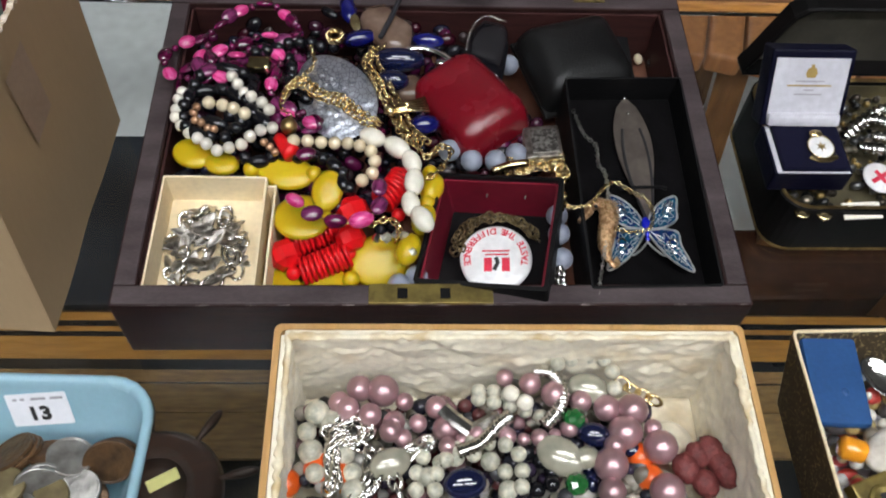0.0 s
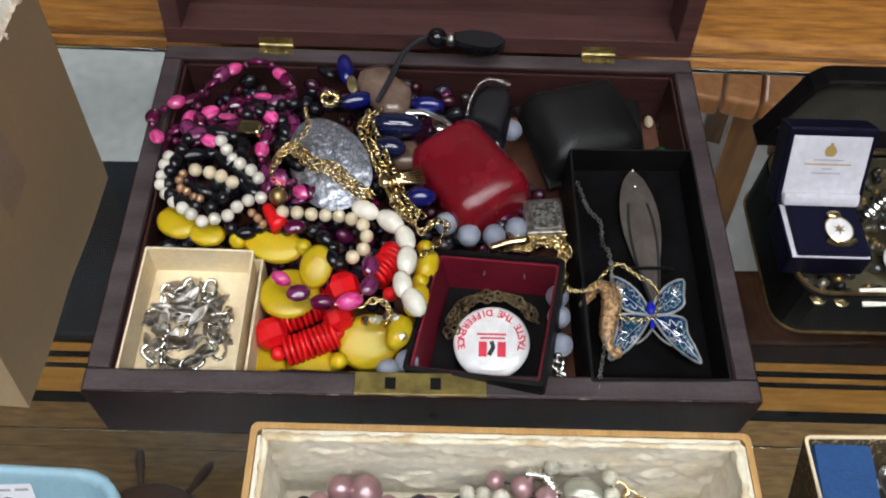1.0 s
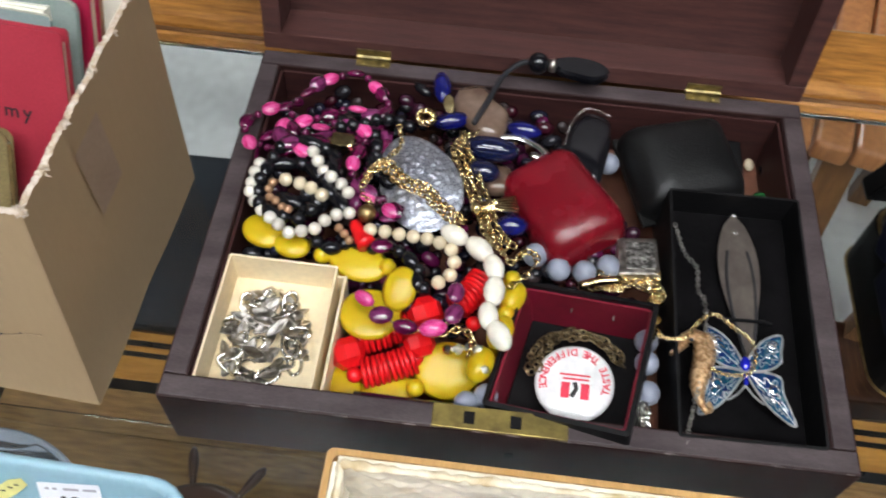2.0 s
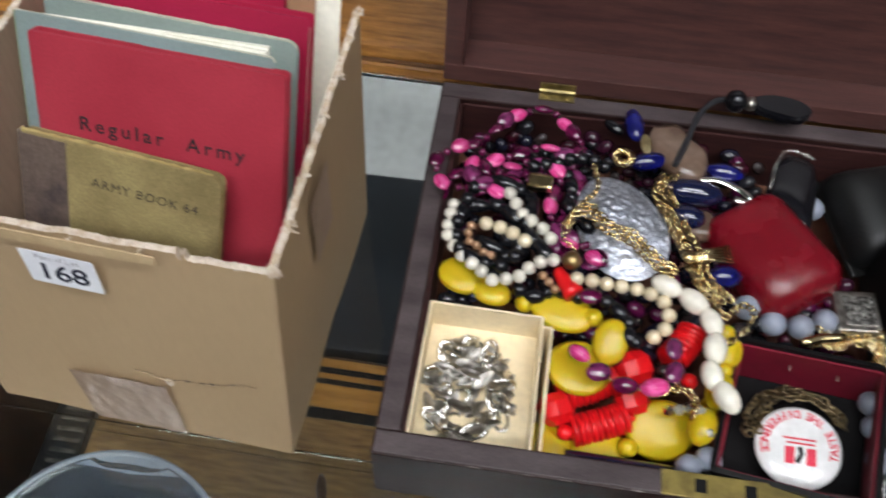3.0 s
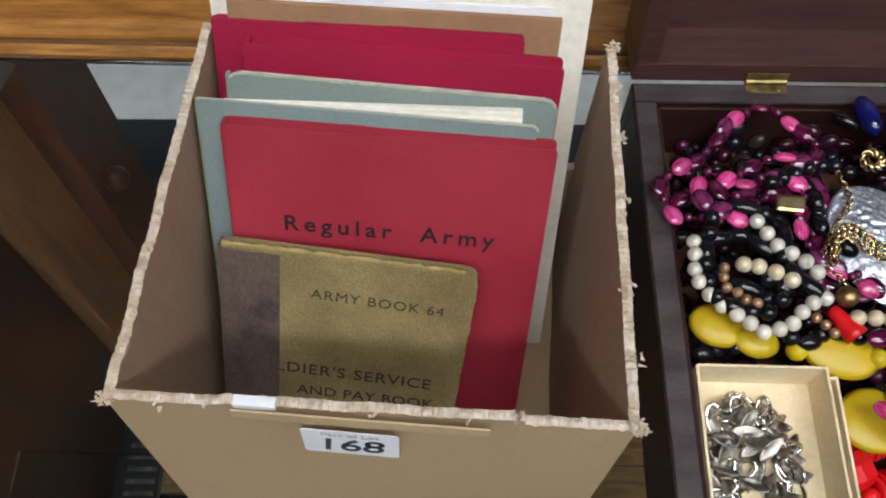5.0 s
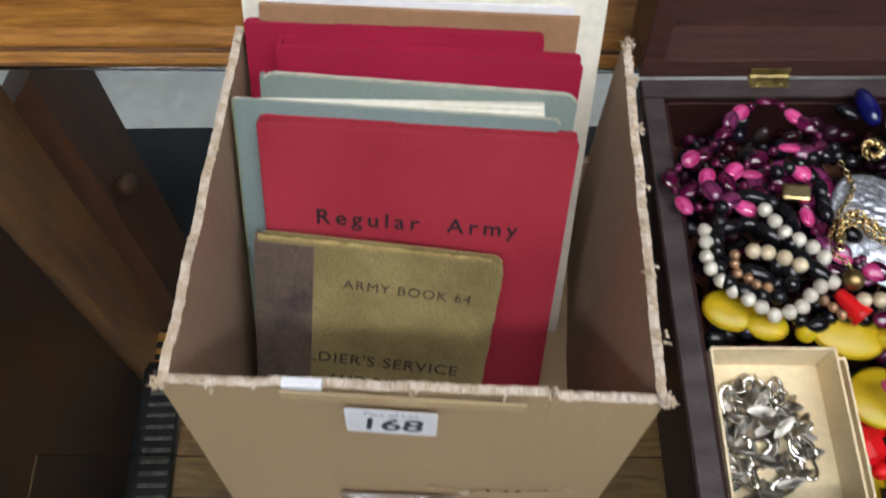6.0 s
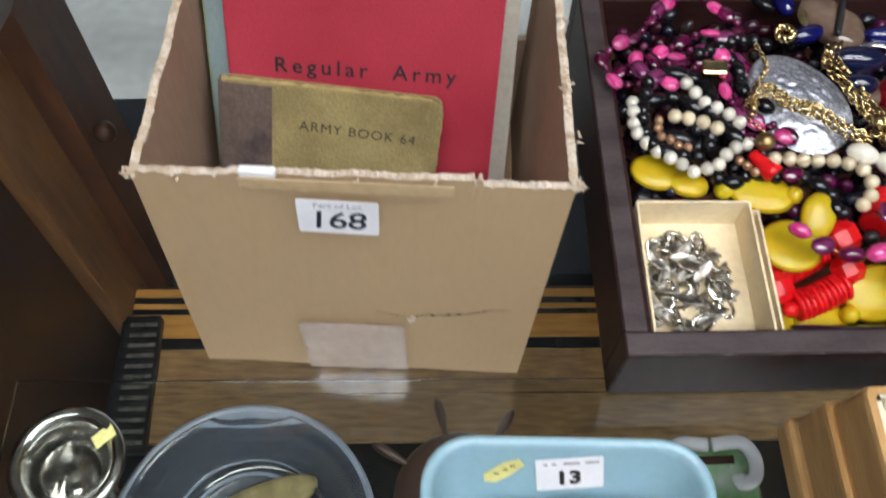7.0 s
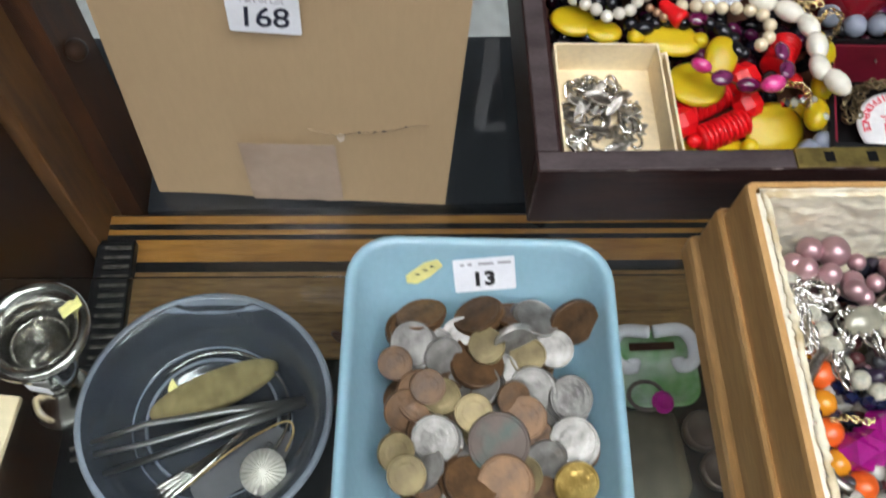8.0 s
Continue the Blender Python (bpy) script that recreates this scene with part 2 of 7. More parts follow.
GREY_BEAD = M("blue_grey_bead", (0.27, 0.29, 0.35), 0.35, col2=(0.22, 0.24, 0.30), scale=90, rnd=0.2)
YELLOW = M("matt_yellow_resin", (0.59, 0.425, 0.011), 0.34, col2=(0.50, 0.345, 0.008), scale=60, bump=0.05, rnd=0.15, sss=0.15)
RED_RESIN = M("bright_red_resin", (0.70, 0.008, 0.012), 0.34, col2=(0.62, 0.006, 0.01), scale=60, rnd=0.15)
ORANGE = M("orange_bead", (0.82, 0.14, 0.02), 0.3, col2=(0.75, 0.11, 0.015), coat=0.4, rnd=0.2)
AMBER = M("amber_bead", (0.78, 0.32, 0.02), 0.25, col2=(0.68, 0.25, 0.015), coat=0.5, rnd=0.2)
CORAL = M("rough_coral_bead", (0.20, 0.045, 0.042), 0.55, col2=(0.12, 0.025, 0.024), scale=300, bump=0.8, bscale=700)
BLUE = M("cobalt_bead", (0.007, 0.009, 0.13), 0.12, col2=(0.004, 0.005, 0.06), scale=90, coat=0.6, rnd=0.5)
NAVY = M("navy_glass", (0.008, 0.012, 0.05), 0.1, col2=(0.006, 0.008, 0.03), coat=0.8)
AGATE = M("brown_agate", (0.20, 0.135, 0.10), 0.2, col2=(0.10, 0.06, 0.042), scale=50, coat=0.4)
MAGENTA = M("magenta_glass", (0.40, 0.01, 0.24), 0.1, col2=(0.26, 0.006, 0.15), coat=0.8)
GREEN = M("green_stone", (0.02, 0.16, 0.04), 0.1, col2=(0.01, 0.09, 0.02), coat=0.8)
SHELL = M("shell_oval", (0.44, 0.41, 0.32), 0.2, 0.2, col2=(0.28, 0.27, 0.21), scale=60, coat=0.6)
RED_LEATHER = M("red_leather", (0.20, 0.006, 0.014), 0.28, col2=(0.155, 0.004, 0.010), scale=40, bump=0.2, bscale=900, coat=0.15)
BLACK_LEATHER = M("black_leather", (0.006, 0.006, 0.0065), 0.36, col2=(0.010, 0.010, 0.010), scale=40, bump=0.35, bscale=900, spec=0.35)
BLACK_CARD = M("black_card", (0.005, 0.005, 0.0055), 0.5, col2=(0.009, 0.0085, 0.009), scale=30, bump=0.15, spec=0.16)
RED_LINING = M("dark_red_lining", (0.17, 0.008, 0.022), 0.5, col2=(0.13, 0.006, 0.016), scale=60)
SATIN = M("quilted_cream_satin", (0.82, 0.75, 0.60), 0.45, col2=(0.66, 0.52, 0.31), scale=30, bump=0.5, bscale=230, sheen=0.2, lo=0.22, hi=0.45, speck=0.15)
NAVY_BOX = M("navy_leatherette", (0.0035, 0.0035, 0.012), 0.42, col2=(0.005, 0.005, 0.017), bump=0.2, bscale=900, spec=0.12)
VELVET = M("navy_velvet", (0.005, 0.005, 0.020), 0.9, sheen=0.08, spec=0.1)
WHITE_SATIN = M("white_satin", (0.60, 0.59, 0.64), 0.45, col2=(0.53, 0.52, 0.57), scale=40)
ENAMEL_WHITE = M("white_enamel_badge", (0.86, 0.85, 0.85), 0.12, coat=0.7)
ENAMEL_BLUE = M("blue_enamel", (0.003, 0.014, 0.08), 0.12, col2=(0.012, 0.075, 0.13), scale=240, coat=0.8, lo=0.42, hi=0.6, bump=0.6, bscale=520, speck=0.2)
GEM_BLUE = M("royal_blue_gem", (0.012, 0.02, 0.55), 0.05, col2=(0.01, 0.015, 0.4), coat=1.0)
TIN_BLACK = M("black_tin", (0.004, 0.004, 0.004), 0.42, col2=(0.007, 0.006, 0.006), scale=30, spec=0.08)
TIN_IN = M("tin_inside", (0.20, 0.17, 0.10), 0.4, 0.6, col2=(0.11, 0.095, 0.06), scale=24)
BLUE_POUCH = M("blue_vinyl", (0.018, 0.075, 0.22), 0.45, col2=(0.014, 0.06, 0.18), scale=30, bump=0.3, bscale=500)
CARTON_GOLD = M("gold_patterned_carton", (0.42, 0.33, 0.16), 0.5, 0.2, col2=(0.06, 0.04, 0.02), scale=600, lo=0.57, hi=0.65)
FUR = M("white_feather", (0.72, 0.68, 0.6), 0.8, col2=(0.5, 0.45, 0.38), scale=120, bump=0.8)
SMOKE = M("smoked_grey_glass", (0.056, 0.066, 0.084), 0.07, col2=(0.034, 0.040, 0.052), scale=12, coat=0.8, trans=0.3)
OLIVE_FELT = M("olive_felt", (0.23, 0.185, 0.085), 0.95, col2=(0.15, 0.12, 0.05), scale=90, bump=0.6)
DARK_TURNED = wood("dark_turned_wood", (0.055, 0.025, 0.016), (0.022, 0.011, 0.008), 18, (1, 6, 6), 0.35, 0.3)
PINE = wood("honey_pine", (0.60, 0.36, 0.15), (0.46, 0.25, 0.085), 12, (10, 1.2, 10), 0.4, 0.3, 0.2)
GREEN_GLASS = M("green_porcelain", (0.16, 0.36, 0.13), 0.12, col2=(0.5, 0.6, 0.5), scale=40, coat=0.7)
PORCELAIN = M("white_porcelain", (0.74, 0.74, 0.78), 0.15, col2=(0.66, 0.66, 0.72), coat=0.6)
# paler glass colour that paints the highlights on the bowl's rim, lip and rings
SMOKE_HIGHLIGHT = M("smoked_glass_highlight", (0.17, 0.195, 0.235), 0.12, col2=(0.16, 0.18, 0.21), scale=12, coat=0.8)
POUCH = M("dull_olive_pouch", (0.10, 0.088, 0.060), 0.7, col2=(0.055, 0.046, 0.030), scale=40, bump=0.5)
CORD = M("dark_cord", (0.018, 0.018, 0.022), 0.7, bump=0.3)
# bead colours darkened to include the shade inside the box
HEAP = islands("heap_of_shade_dark_beads", [(0.012, 0.011, 0.014), (0.06, 0.004, 0.03), (0.01, 0.01, 0.012), (0.010, 0.010, 0.022), (0.03, 0.02, 0.02),
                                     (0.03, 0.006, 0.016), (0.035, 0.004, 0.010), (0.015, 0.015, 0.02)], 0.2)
HEAP_PALE = islands("heap_of_pale_beads", [(0.35, 0.31, 0.26), (0.02, 0.02, 0.03), (0.22, 0.12, 0.13), (0.16, 0.14, 0.11), (0.03, 0.02, 0.04),
                                          (0.4, 0.38, 0.34), (0.10, 0.03, 0.03), (0.05, 0.05, 0.055)], 0.25)

# ---------------------------------------------------------------- building helpers


def link_mesh(name, data, material, smooth):
    if isinstance(data, bmesh.types.BMesh):
        me = bpy.data.meshes.new(name)
        data.normal_update()
        data.to_mesh(me)
        data.free()
    else:
        me = data
    if material and not me.materials:
        me.materials.append(material)
    if smooth:
        me.polygons.foreach_set("use_smooth", [True] * len(me.polygons))
    return me


def part(name, bm, material, parent, label="", at=None, smooth=False):
    """One mesh under a thing or a part; at is its pose within the parent."""
    ob = new(name, link_mesh(name, bm, material, smooth))
    ob.parent = parent
    if at is not None:
        ob.matrix_basis = at
    if label:
        ob["label"] = label
    return ob


def thing(name, label, category, m=None, group="", kind=""):
    ob = new(name)
    ob.empty_display_size = 0.02
    if m is not None:
        ob.matrix_basis = m
    return tagged(ob, label, category, group, kind)


def solid(name, bm, material, label, category, m=None, group="", kind="", smooth=False):
    """A thing that is one mesh."""
    ob = new(name, link_mesh(name, bm, material, smooth))
    if m is not None:
        ob.matrix_basis = m
    return tagged(ob, label, category, group, kind)


def box(sx, sy, sz, bevel=0.0008, c=(0, 0, 0), seg=2, bm=None):
    """A bevelled block; c is the middle of its underside."""
    b = bmesh.new()
    bmesh.ops.create_cube(b, size=1, matrix=Matrix.Translation((c[0], c[1], c[2] + sz / 2)) @ Matrix.Diagonal((sx, sy, sz, 1)))
    if bevel:
        bmesh.ops.bevel(b, geom=b.edges[:], offset=bevel, segments=seg, affect="EDGES", profile=0.6)
    if bm is None:
        return b
    tmp = bpy.data.meshes.new("tmp")
    b.to_mesh(tmp)
    b.free()
    bm.from_mesh(tmp)
    bpy.data.meshes.remove(tmp)
    return bm


def rrect(w, d, r, n=6):
    out = []
    for cx, cy, a0 in ((w / 2 - r, d / 2 - r, 0), (-w / 2 + r, d / 2 - r, 90), (-w / 2 + r, -d / 2 + r, 180), (w / 2 - r, -d / 2 + r, 270)):
        for i in range(n + 1):
            a = radians(a0 + 90 * i / n)
            out.append((cx + r * math.cos(a), cy + r * math.sin(a)))
    return out


def loft(loops, cap0=True, cap1=True, closed=True):
    b = bmesh.new()
    rings = [[b.verts.new(p) for p in lp] for lp in loops]
    n = len(rings[0])
    for a, c in zip(rings, rings[1:]):
        for i in range(n if closed else n - 1):
            j = (i + 1) % n
            b.faces.new((a[i], a[j], c[j], c[i]))
    if cap0:
        b.faces.new(list(reversed(rings[0])))
    if cap1:
        b.faces.new(rings[-1])
    bmesh.ops.recalc_face_normals(b, faces=b.faces[:])
    return b


def prism(profile, h, bevel=0.0):
    """An outline in x, y raised to the height h."""
    b = loft([[(x, y, 0) for x, y in profile], [(x, y, h) for x, y in profile]])
    if bevel:
        rim = [e for e in b.edges if abs(e.verts[0].co.z - e.verts[1].co.z) < 1e-7]
        bmesh.ops.bevel(b, geom=rim, offset=bevel, segments=2, affect="EDGES")
    return b


def vessel(layers):
    """A hollow thing: layers of (width, depth, corner radius, z) up the outside and down the inside."""
    return loft([[(x, y, z) for x, y in rrect(w, d, r)] for w, d, r, z in layers])


def lathe(profile, n=40):
    return loft([[(r * math.cos(2 * math.pi * i / n), r * math.sin(2 * math.pi * i / n), z) for i in range(n)] for r, z in profile])


def ball(rx, ry, rz, u=14, v=9):
    b = bmesh.new()
    bmesh.ops.create_uvsphere(b, u_segments=u, v_segments=v, radius=1, matrix=Matrix.Diagonal((rx, ry, rz, 1)))
    return b


def smooth_path(pts, step):
    """A smooth line through the points, cut into even steps."""
    p = [Vector(q) for q in pts]
    p = [p[0] * 2 - p[1], *p, p[-1] * 2 - p[-2]]
    dense = []
    for i in range(1, len(p) - 2):
        a, b, c, d = p[i - 1:i + 3]
        for k in range(24):
            t = k / 24
            dense.append(0.5 * ((2 * b) + (c - a) * t + (2 * a - 5 * b + 4 * c - d) * t * t + (3 * b - a - 3 * c + d) * t ** 3))
    dense.append(p[-2])
    out, run = [dense[0]], 0.0
    for a, b in zip(dense, dense[1:]):
        run += (b - a).length
        if run >= step:
            out.append(b)
            run -= step
    return out


def tangents(path):
    return [(path[min(i + 1, len(path) - 1)] - path[max(i - 1, 0)]).normalized() for i in range(len(path))]


def frame_of(p, t, spin=0.0):
    """The pose at p whose x runs along t."""
    side = Vector((0, 0, 1)).cross(t)
    side = side.normalized() if side.length > 1e-4 else Vector((0, 1, 0))
    up = t.cross(side)
    m = Matrix((t, side, up)).transposed().to_4x4()
    return Matrix.Translation(p) @ m @ Matrix.Rotation(spin, 4, "X")


def tube(path, r, n=8, taper=None, flat=1.0):
    path = [Vector(p) for p in path]
    loops = []
    for i, (p, t) in enumerate(zip(path, tangents(path))):
        m = frame_of(p, t)
        k = r * (taper(i / (len(path) - 1)) if taper else 1)
        loops.append([m @ Vector((0, k * math.cos(2 * math.pi * j / n), flat * k * math.sin(2 * math.pi * j / n))) for j in range(n)])
    return loft(loops)


def links(path, R, r, name="chain", long=1.35, n=9, k=5, wild=0.0):
    """A chain of rings along a path, as one mesh."""
    vs, fs = [], []
    for i, (p, t) in enumerate(zip(path, tangents(path))):
        m = frame_of(p, t, (i % 2) * math.pi / 2 + 0.5 + random.uniform(-wild, wild))
        base = len(vs)
        for a in range(n):
            A = 2 * math.pi * a / n
            for c in range(k):
                C = 2 * math.pi * c / k
                q = R + r * math.cos(C)
                vs.append(m @ Vector((q * math.cos(A) * long, q * math.sin(A), r * math.sin(C))))
        for a in range(n):
            for c in range(k):
                fs.append((base + a * k + c, base + ((a + 1) % n) * k + c, base + ((a + 1) % n) * k + (c + 1) % k, base + a * k + (c + 1) % k))
    me = bpy.data.meshes.new(name)
    me.from_pydata([tuple(v) for v in vs], [], fs)
    me.polygons.foreach_set("use_smooth", [True] * len(me.polygons))
    return me


BEADS = {}


def bead(kind, size, material):
    """A shared bead mesh whose thread runs along x."""
    key = (kind, size, material.name)
    if key not in BEADS:
        if kind == "round":
            b = ball(size, size, size)
        elif kind == "oval":
            b = ball(size * 1.55, size, size)
        elif kind == "long":
            b = ball(size * 2.2, size, size)
        elif kind == "flat":
            b = ball(size * 1.35, size, size * 0.5)
        elif kind == "disc":
            b = lathe([(size * 0.3, -size * 0.16), (size * 0.9, -size * 0.15), (size, -size * 0.05), (size, size * 0.05), (size * 0.9, size * 0.15), (size * 0.3, size * 0.16)], 20)
            bmesh.ops.rotate(b, verts=b.verts, cent=(0, 0, 0), matrix=Matrix.Rotation(math.pi / 2, 3, "Y"))
        elif kind == "cut":
            b = bmesh.new()
            bmesh.ops.create_icosphere(b, subdivisions=1, radius=size)
        else:
            b = bmesh.new()
            bmesh.ops.create_cube(b, size=2 * size)
            bmesh.ops.bevel(b, geom=b.edges[:], offset=size * 0.55, segments=1, affect="EDGES")
        BEADS[key] = link_mesh("bead", b, material, kind not in ("cut", "cube"))
    return BEADS[key]


def strand(name, label, pts, step, beads, cord=CORD, category="necklace", group="", lift=0.0012, thread=0.0004):
    """A string of beads, each one a piece, along a smooth line."""
    o = Vector(pts[0])
    th = thing(name, label, category, Matrix.Translation(o), group)
    path = [p - o for p in smooth_path(pts, step)]
    for i, (p, t) in enumerate(zip(path, tangents(path))):
        part("bead", beads[i % len(beads)], None, th, "", frame_of(p + Vector((0, 0, random.uniform(-lift, lift))), t, random.uniform(-0.7, 0.7)))
    if len(path) > 2:
        part("thread", tube(path, thread, 5), cord, th)
    return th


def chain(name, label, pts, R, r, material, category="chain", step=None, wild=0.3, group="", long=1.35):
    o = Vector(pts[0])
    th = thing(name, label, category, Matrix.Translation(o), group)
    part("chain", links([p - o for p in smooth_path(pts, step or R * 1.9)], R, r, long=long, wild=wild), material, th)
    return th


def letters(text, size, thick=0.0, align="CENTER", space=1.0, slant=0.0):
    """Writing as a flat mesh in x, y."""
    cu = bpy.data.curves.new("lettering", "FONT")
    cu.body, cu.size, cu.align_x, cu.align_y, cu.offset, cu.space_character = text, size, align, "CENTER", thick, space
    cu.extrude, cu.resolution_u, cu.shear = 0.00008, 3, slant
    ob = new("lettering", cu)
    me = bpy.data.meshes.new_from_object(ob)
    bpy.data.objects.remove(ob)
    bpy.data.curves.remove(cu)
    return me


def scatter(name, label, category, n, xr, yr, zr, sizes, material, skip=()):
    """A joined heap of small beads."""
    vs, fs = [], []
    proto = bmesh.new()
    bmesh.ops.create_icosphere(proto, subdivisions=2, radius=1)
    pv, pf = [v.co.copy() for v in proto.verts], [[v.index for v in f.verts] for f in proto.faces]
    proto.free()
    for i in range(n):
        x, y = random.uniform(*xr), random.uniform(*yr)
        if any(a < x < b and c < y < d for a, b, c, d in skip):
            continue
        m = pose(x, y, random.uniform(*zr), random.uniform(0, 360), random.uniform(0, 360)) @ Matrix.Diagonal((random.uniform(1, 1.6), 1, 1, 1))
        s, base = random.uniform(*sizes), len(vs)
        vs += [tuple(m @ (v * s)) for v in pv]
        fs += [[k + base for k in f] for f in pf]
    me = bpy.data.meshes.new(name)
    me.from_pydata(vs, [], fs)
    return solid(name, me, material, label, category, kind="stuff", smooth=True)

# ---------------------------------------------------------------- the hall
FLOOR, TOP = -0.62, 2.1
solid("floor", box(9, 9, 0.1, 0, (0, 1, FLOOR - 0.1)), CONCRETE, "pale grey worn painted concrete floor", "floor", kind="structure")
solid("ceiling", box(9, 9, 0.1, 0, (0, 1, TOP)), CEIL, "grey painted ceiling of the hall", "ceiling", kind="structure")
for nm, sx, sy, cx, cy in (("wall_north", 9, 0.2, 0, 5.6), ("wall_south", 9, 0.2, 0, -3.6), ("wall_east", 0.2, 9, 4.6, 1), ("wall_west", 0.2, 9, -4.6, 1)):
    solid(nm, box(sx, sy, TOP - FLOOR, 0, (cx, cy, FLOOR)), PLASTER, "plain pale plaster wall of the hall", "wall", kind="structure")
lamp0 = thing("ceiling_light", "long white fluorescent ceiling light", "lamp", pose(0, 0, TOP - 0.07), "ceiling lights")
part("frame", box(1.5, 0.32, 0.05, 0.004, (0, 0, 0.02)), WHITE_METAL, lamp0)
part("diffuser", box(1.44, 0.26, 0.03, 0.004, (0, 0, -0.008)), LAMPGLOW, lamp0)
LIGHTS = [(-0.75, -0.95), (0.95, -0.95), (0.1, -0.15), (0.0, 4.2)]
lamp0.matrix_basis = pose(*LIGHTS[0], TOP - 0.07)
for x, y in LIGHTS[1:]:
    copy_thing(lamp0, pose(x, y, TOP - 0.07))

# ---------------------------------------------------------------- the glass-topped display table
table = thing("display_table", "oak-framed display table with a glass top and inlaid base", "table", pose(0, 0.3, FLOOR, 0, 0, -1.4))
W0 = Matrix.Translation((0, -0.3, -FLOOR))
pane = part("glass_top", box(1.9, 0.80, 0.006, 0.001, (0, 0.145, -0.0065)), GLASS, table, "clear glass top", W0)
pane.visible_shadow = False
lower = part("glass_shelf", box(1.18, 0.62, 0.006, 0.0008, (0, 0.083, -0.3065)), GLASS, table, "clear lower glass shelf", W0)
lower.visible_shadow = False
# back rail with a stepped, rounded moulding
RAIL = 0.004
prof = [(0.548, -0.010), (0.546, -0.004), (0.5475, 0.0005), (0.5505, 0.002), (0.553, 0.0015), (0.554, 0.0045), (0.557, 0.0085), (0.561, 0.010), (0.612, 0.0105), (0.6165, 0.008), (0.618, 0.0), (0.618, -0.05), (0.59, -0.05), (0.58, -0.010)]
rail = part("back_rail", loft([[(x, y + RAIL, z) for y, z in prof] for x in (-1.0, -0.6, -0.2, 0.2, 0.6, 1.0)]), OAK, table, "golden oak back rail with a moulded edge", W0)
part("rail_bead", tube([(x, 0.5512 + RAIL, 0.0015) for x in (-1.0, 0.0, 1.0)], 0.0018, 8), OAK_DARK, table, "dark moulding strip", W0)
for sx in (-1, 1):
    part("end_stile", box(0.03, 0.075, 0.60, 0.003, (sx * 0.605, 0.5835, FLOOR)), WALNUT_LIGHT, table, "brown wooden corner post", W0)
    part("end_panel", box(0.02, 0.76, 0.56, 0.002, (sx * 0.612, 0.16, -0.59)), WALNUT, table, "dark polished end panel", W0)
    part("end_rail", box(0.024, 0.70, 0.03, 0.002, (sx * 0.598, 0.2, -0.10)), WALNUT, table, "", W0)
part("base_board", box(1.22, 0.74, 0.03, 0.002, (0, 0.17, -0.578)), BLACK_LAC, table, "black base board", W0)
for y0, y1, mt in ((0.584, 0.595, INLAY), (0.576, 0.584, BLACK_LAC), (0.569, 0.576, INLAY), (0.562, 0.569, BLACK_LAC), (0.532, 0.562, INLAY), (0.519, 0.532, BLACK_LAC)):
    part("inlay_strip", box(1.18, y1 - y0, 0.008, 0.0006, (0, (y0 + y1) / 2, -0.548)), mt, table, "amber and dark inlaid wood strip" if mt is INLAY else "", W0)
part("base_rail", box(1.18, 0.07, 0.03, 0.002, (0, 0.568, -0.5785)), WALNUT, table, "", W0)
for i in range(2):
    part("base_plank", box(1.18, 0.0545, 0.008, 0.001, (0, 0.4360 + 0.0552 * i, -0.5482)), OAK_BOARD, table, "brown oak plank of the base", W0)
for sx in (-1, 1):
    for y in (-0.16, 0.9):
        part("leg", box(0.06, 0.06, 0.042, 0.004, (sx * 0.58, y if y < 0 else 0.56, FLOOR)), WALNUT, table, "", W0)
# dark cloth-covered crate behind the base, and the dark post of a neighbouring piece
# added brown block: stands in for the dark reflection in the glass at right
solid("reflection_block", box(0.9, 0.113, 0.06, 0.006, (0.66, 0.6765, FLOOR)), WALNUT, "low dark brown block added in place of a dark reflection in the glass", "crate")
solid("storage_crate", box(0.74, 0.277, 0.07, 0.006, (-0.175, 0.759, FLOOR)), SLATE, "low dark slate-grey crate standing on the floor", "crate")
solid("storage_crate", box(0.42, 0.18, 0.07, 0.006, (-0.76, 0.815, FLOOR)), SLATE, "dark slate-grey box standing on the floor", "crate")
post = thing("wooden_stand", "dark mahogany stand with a pitched top", "stand", pose(-0.598, 0.673, FLOOR))
gable = [(-0.045, 0), (0.042, 0), (0.042, 0.515), (0.010, 0.475), (-0.045, 0.400)]
part("post", loft([[(x, y, z) for x, z in gable] for y in (-0.042, -0.04, 0.04, 0.042)]), wood("red_mahogany_post", (0.12, 0.045, 0.02), (0.045, 0.017, 0.01), 14, (6, 6, 0.8), 0.5, 0.0, spec=0.25), post)
part("knob", ball(0.012, 0.012, 0.012), WALNUT, post, "", pose(0.05, -0.02, 0.33), True)
# slatted chair behind the table
chair = thing("slatted_chair", "orange-brown wooden chair with a slatted seat", "chair", pose(0.471, 0.8715, FLOOR, 0, 0, -16))
for i in range(8):
    y0 = -0.18 + 0.005 * min(i, 7 - i)
    part("seat_slat", box(0.0375, 0.18 - y0, 0.026, 0.007, (-0.14 + 0.04 * i, (y0 + 0.18) / 2, 0.359), 4), CHAIRWOOD, chair)
for sx in (-1, 1):
    for sy in (-1, 1):
        part("leg", loft([[(sx * (a + x * k), sy * 0.143 + y * k, z) for x, y in ((-0.017, -0.017), (0.017, -0.017), (0.017, 0.017), (-0.017, 0.017))] for a, z, k in ((0.052, 0.0, 0.85), (0.060, 0.10, 0.95), (0.083, 0.359, 1.0))]), WALNUT_LIGHT, chair)
    part("side_rail", box(0.022, 0.25, 0.03, 0.003, (sx * 0.085, 0, 0.329)), WALNUT_LIGHT, chair)

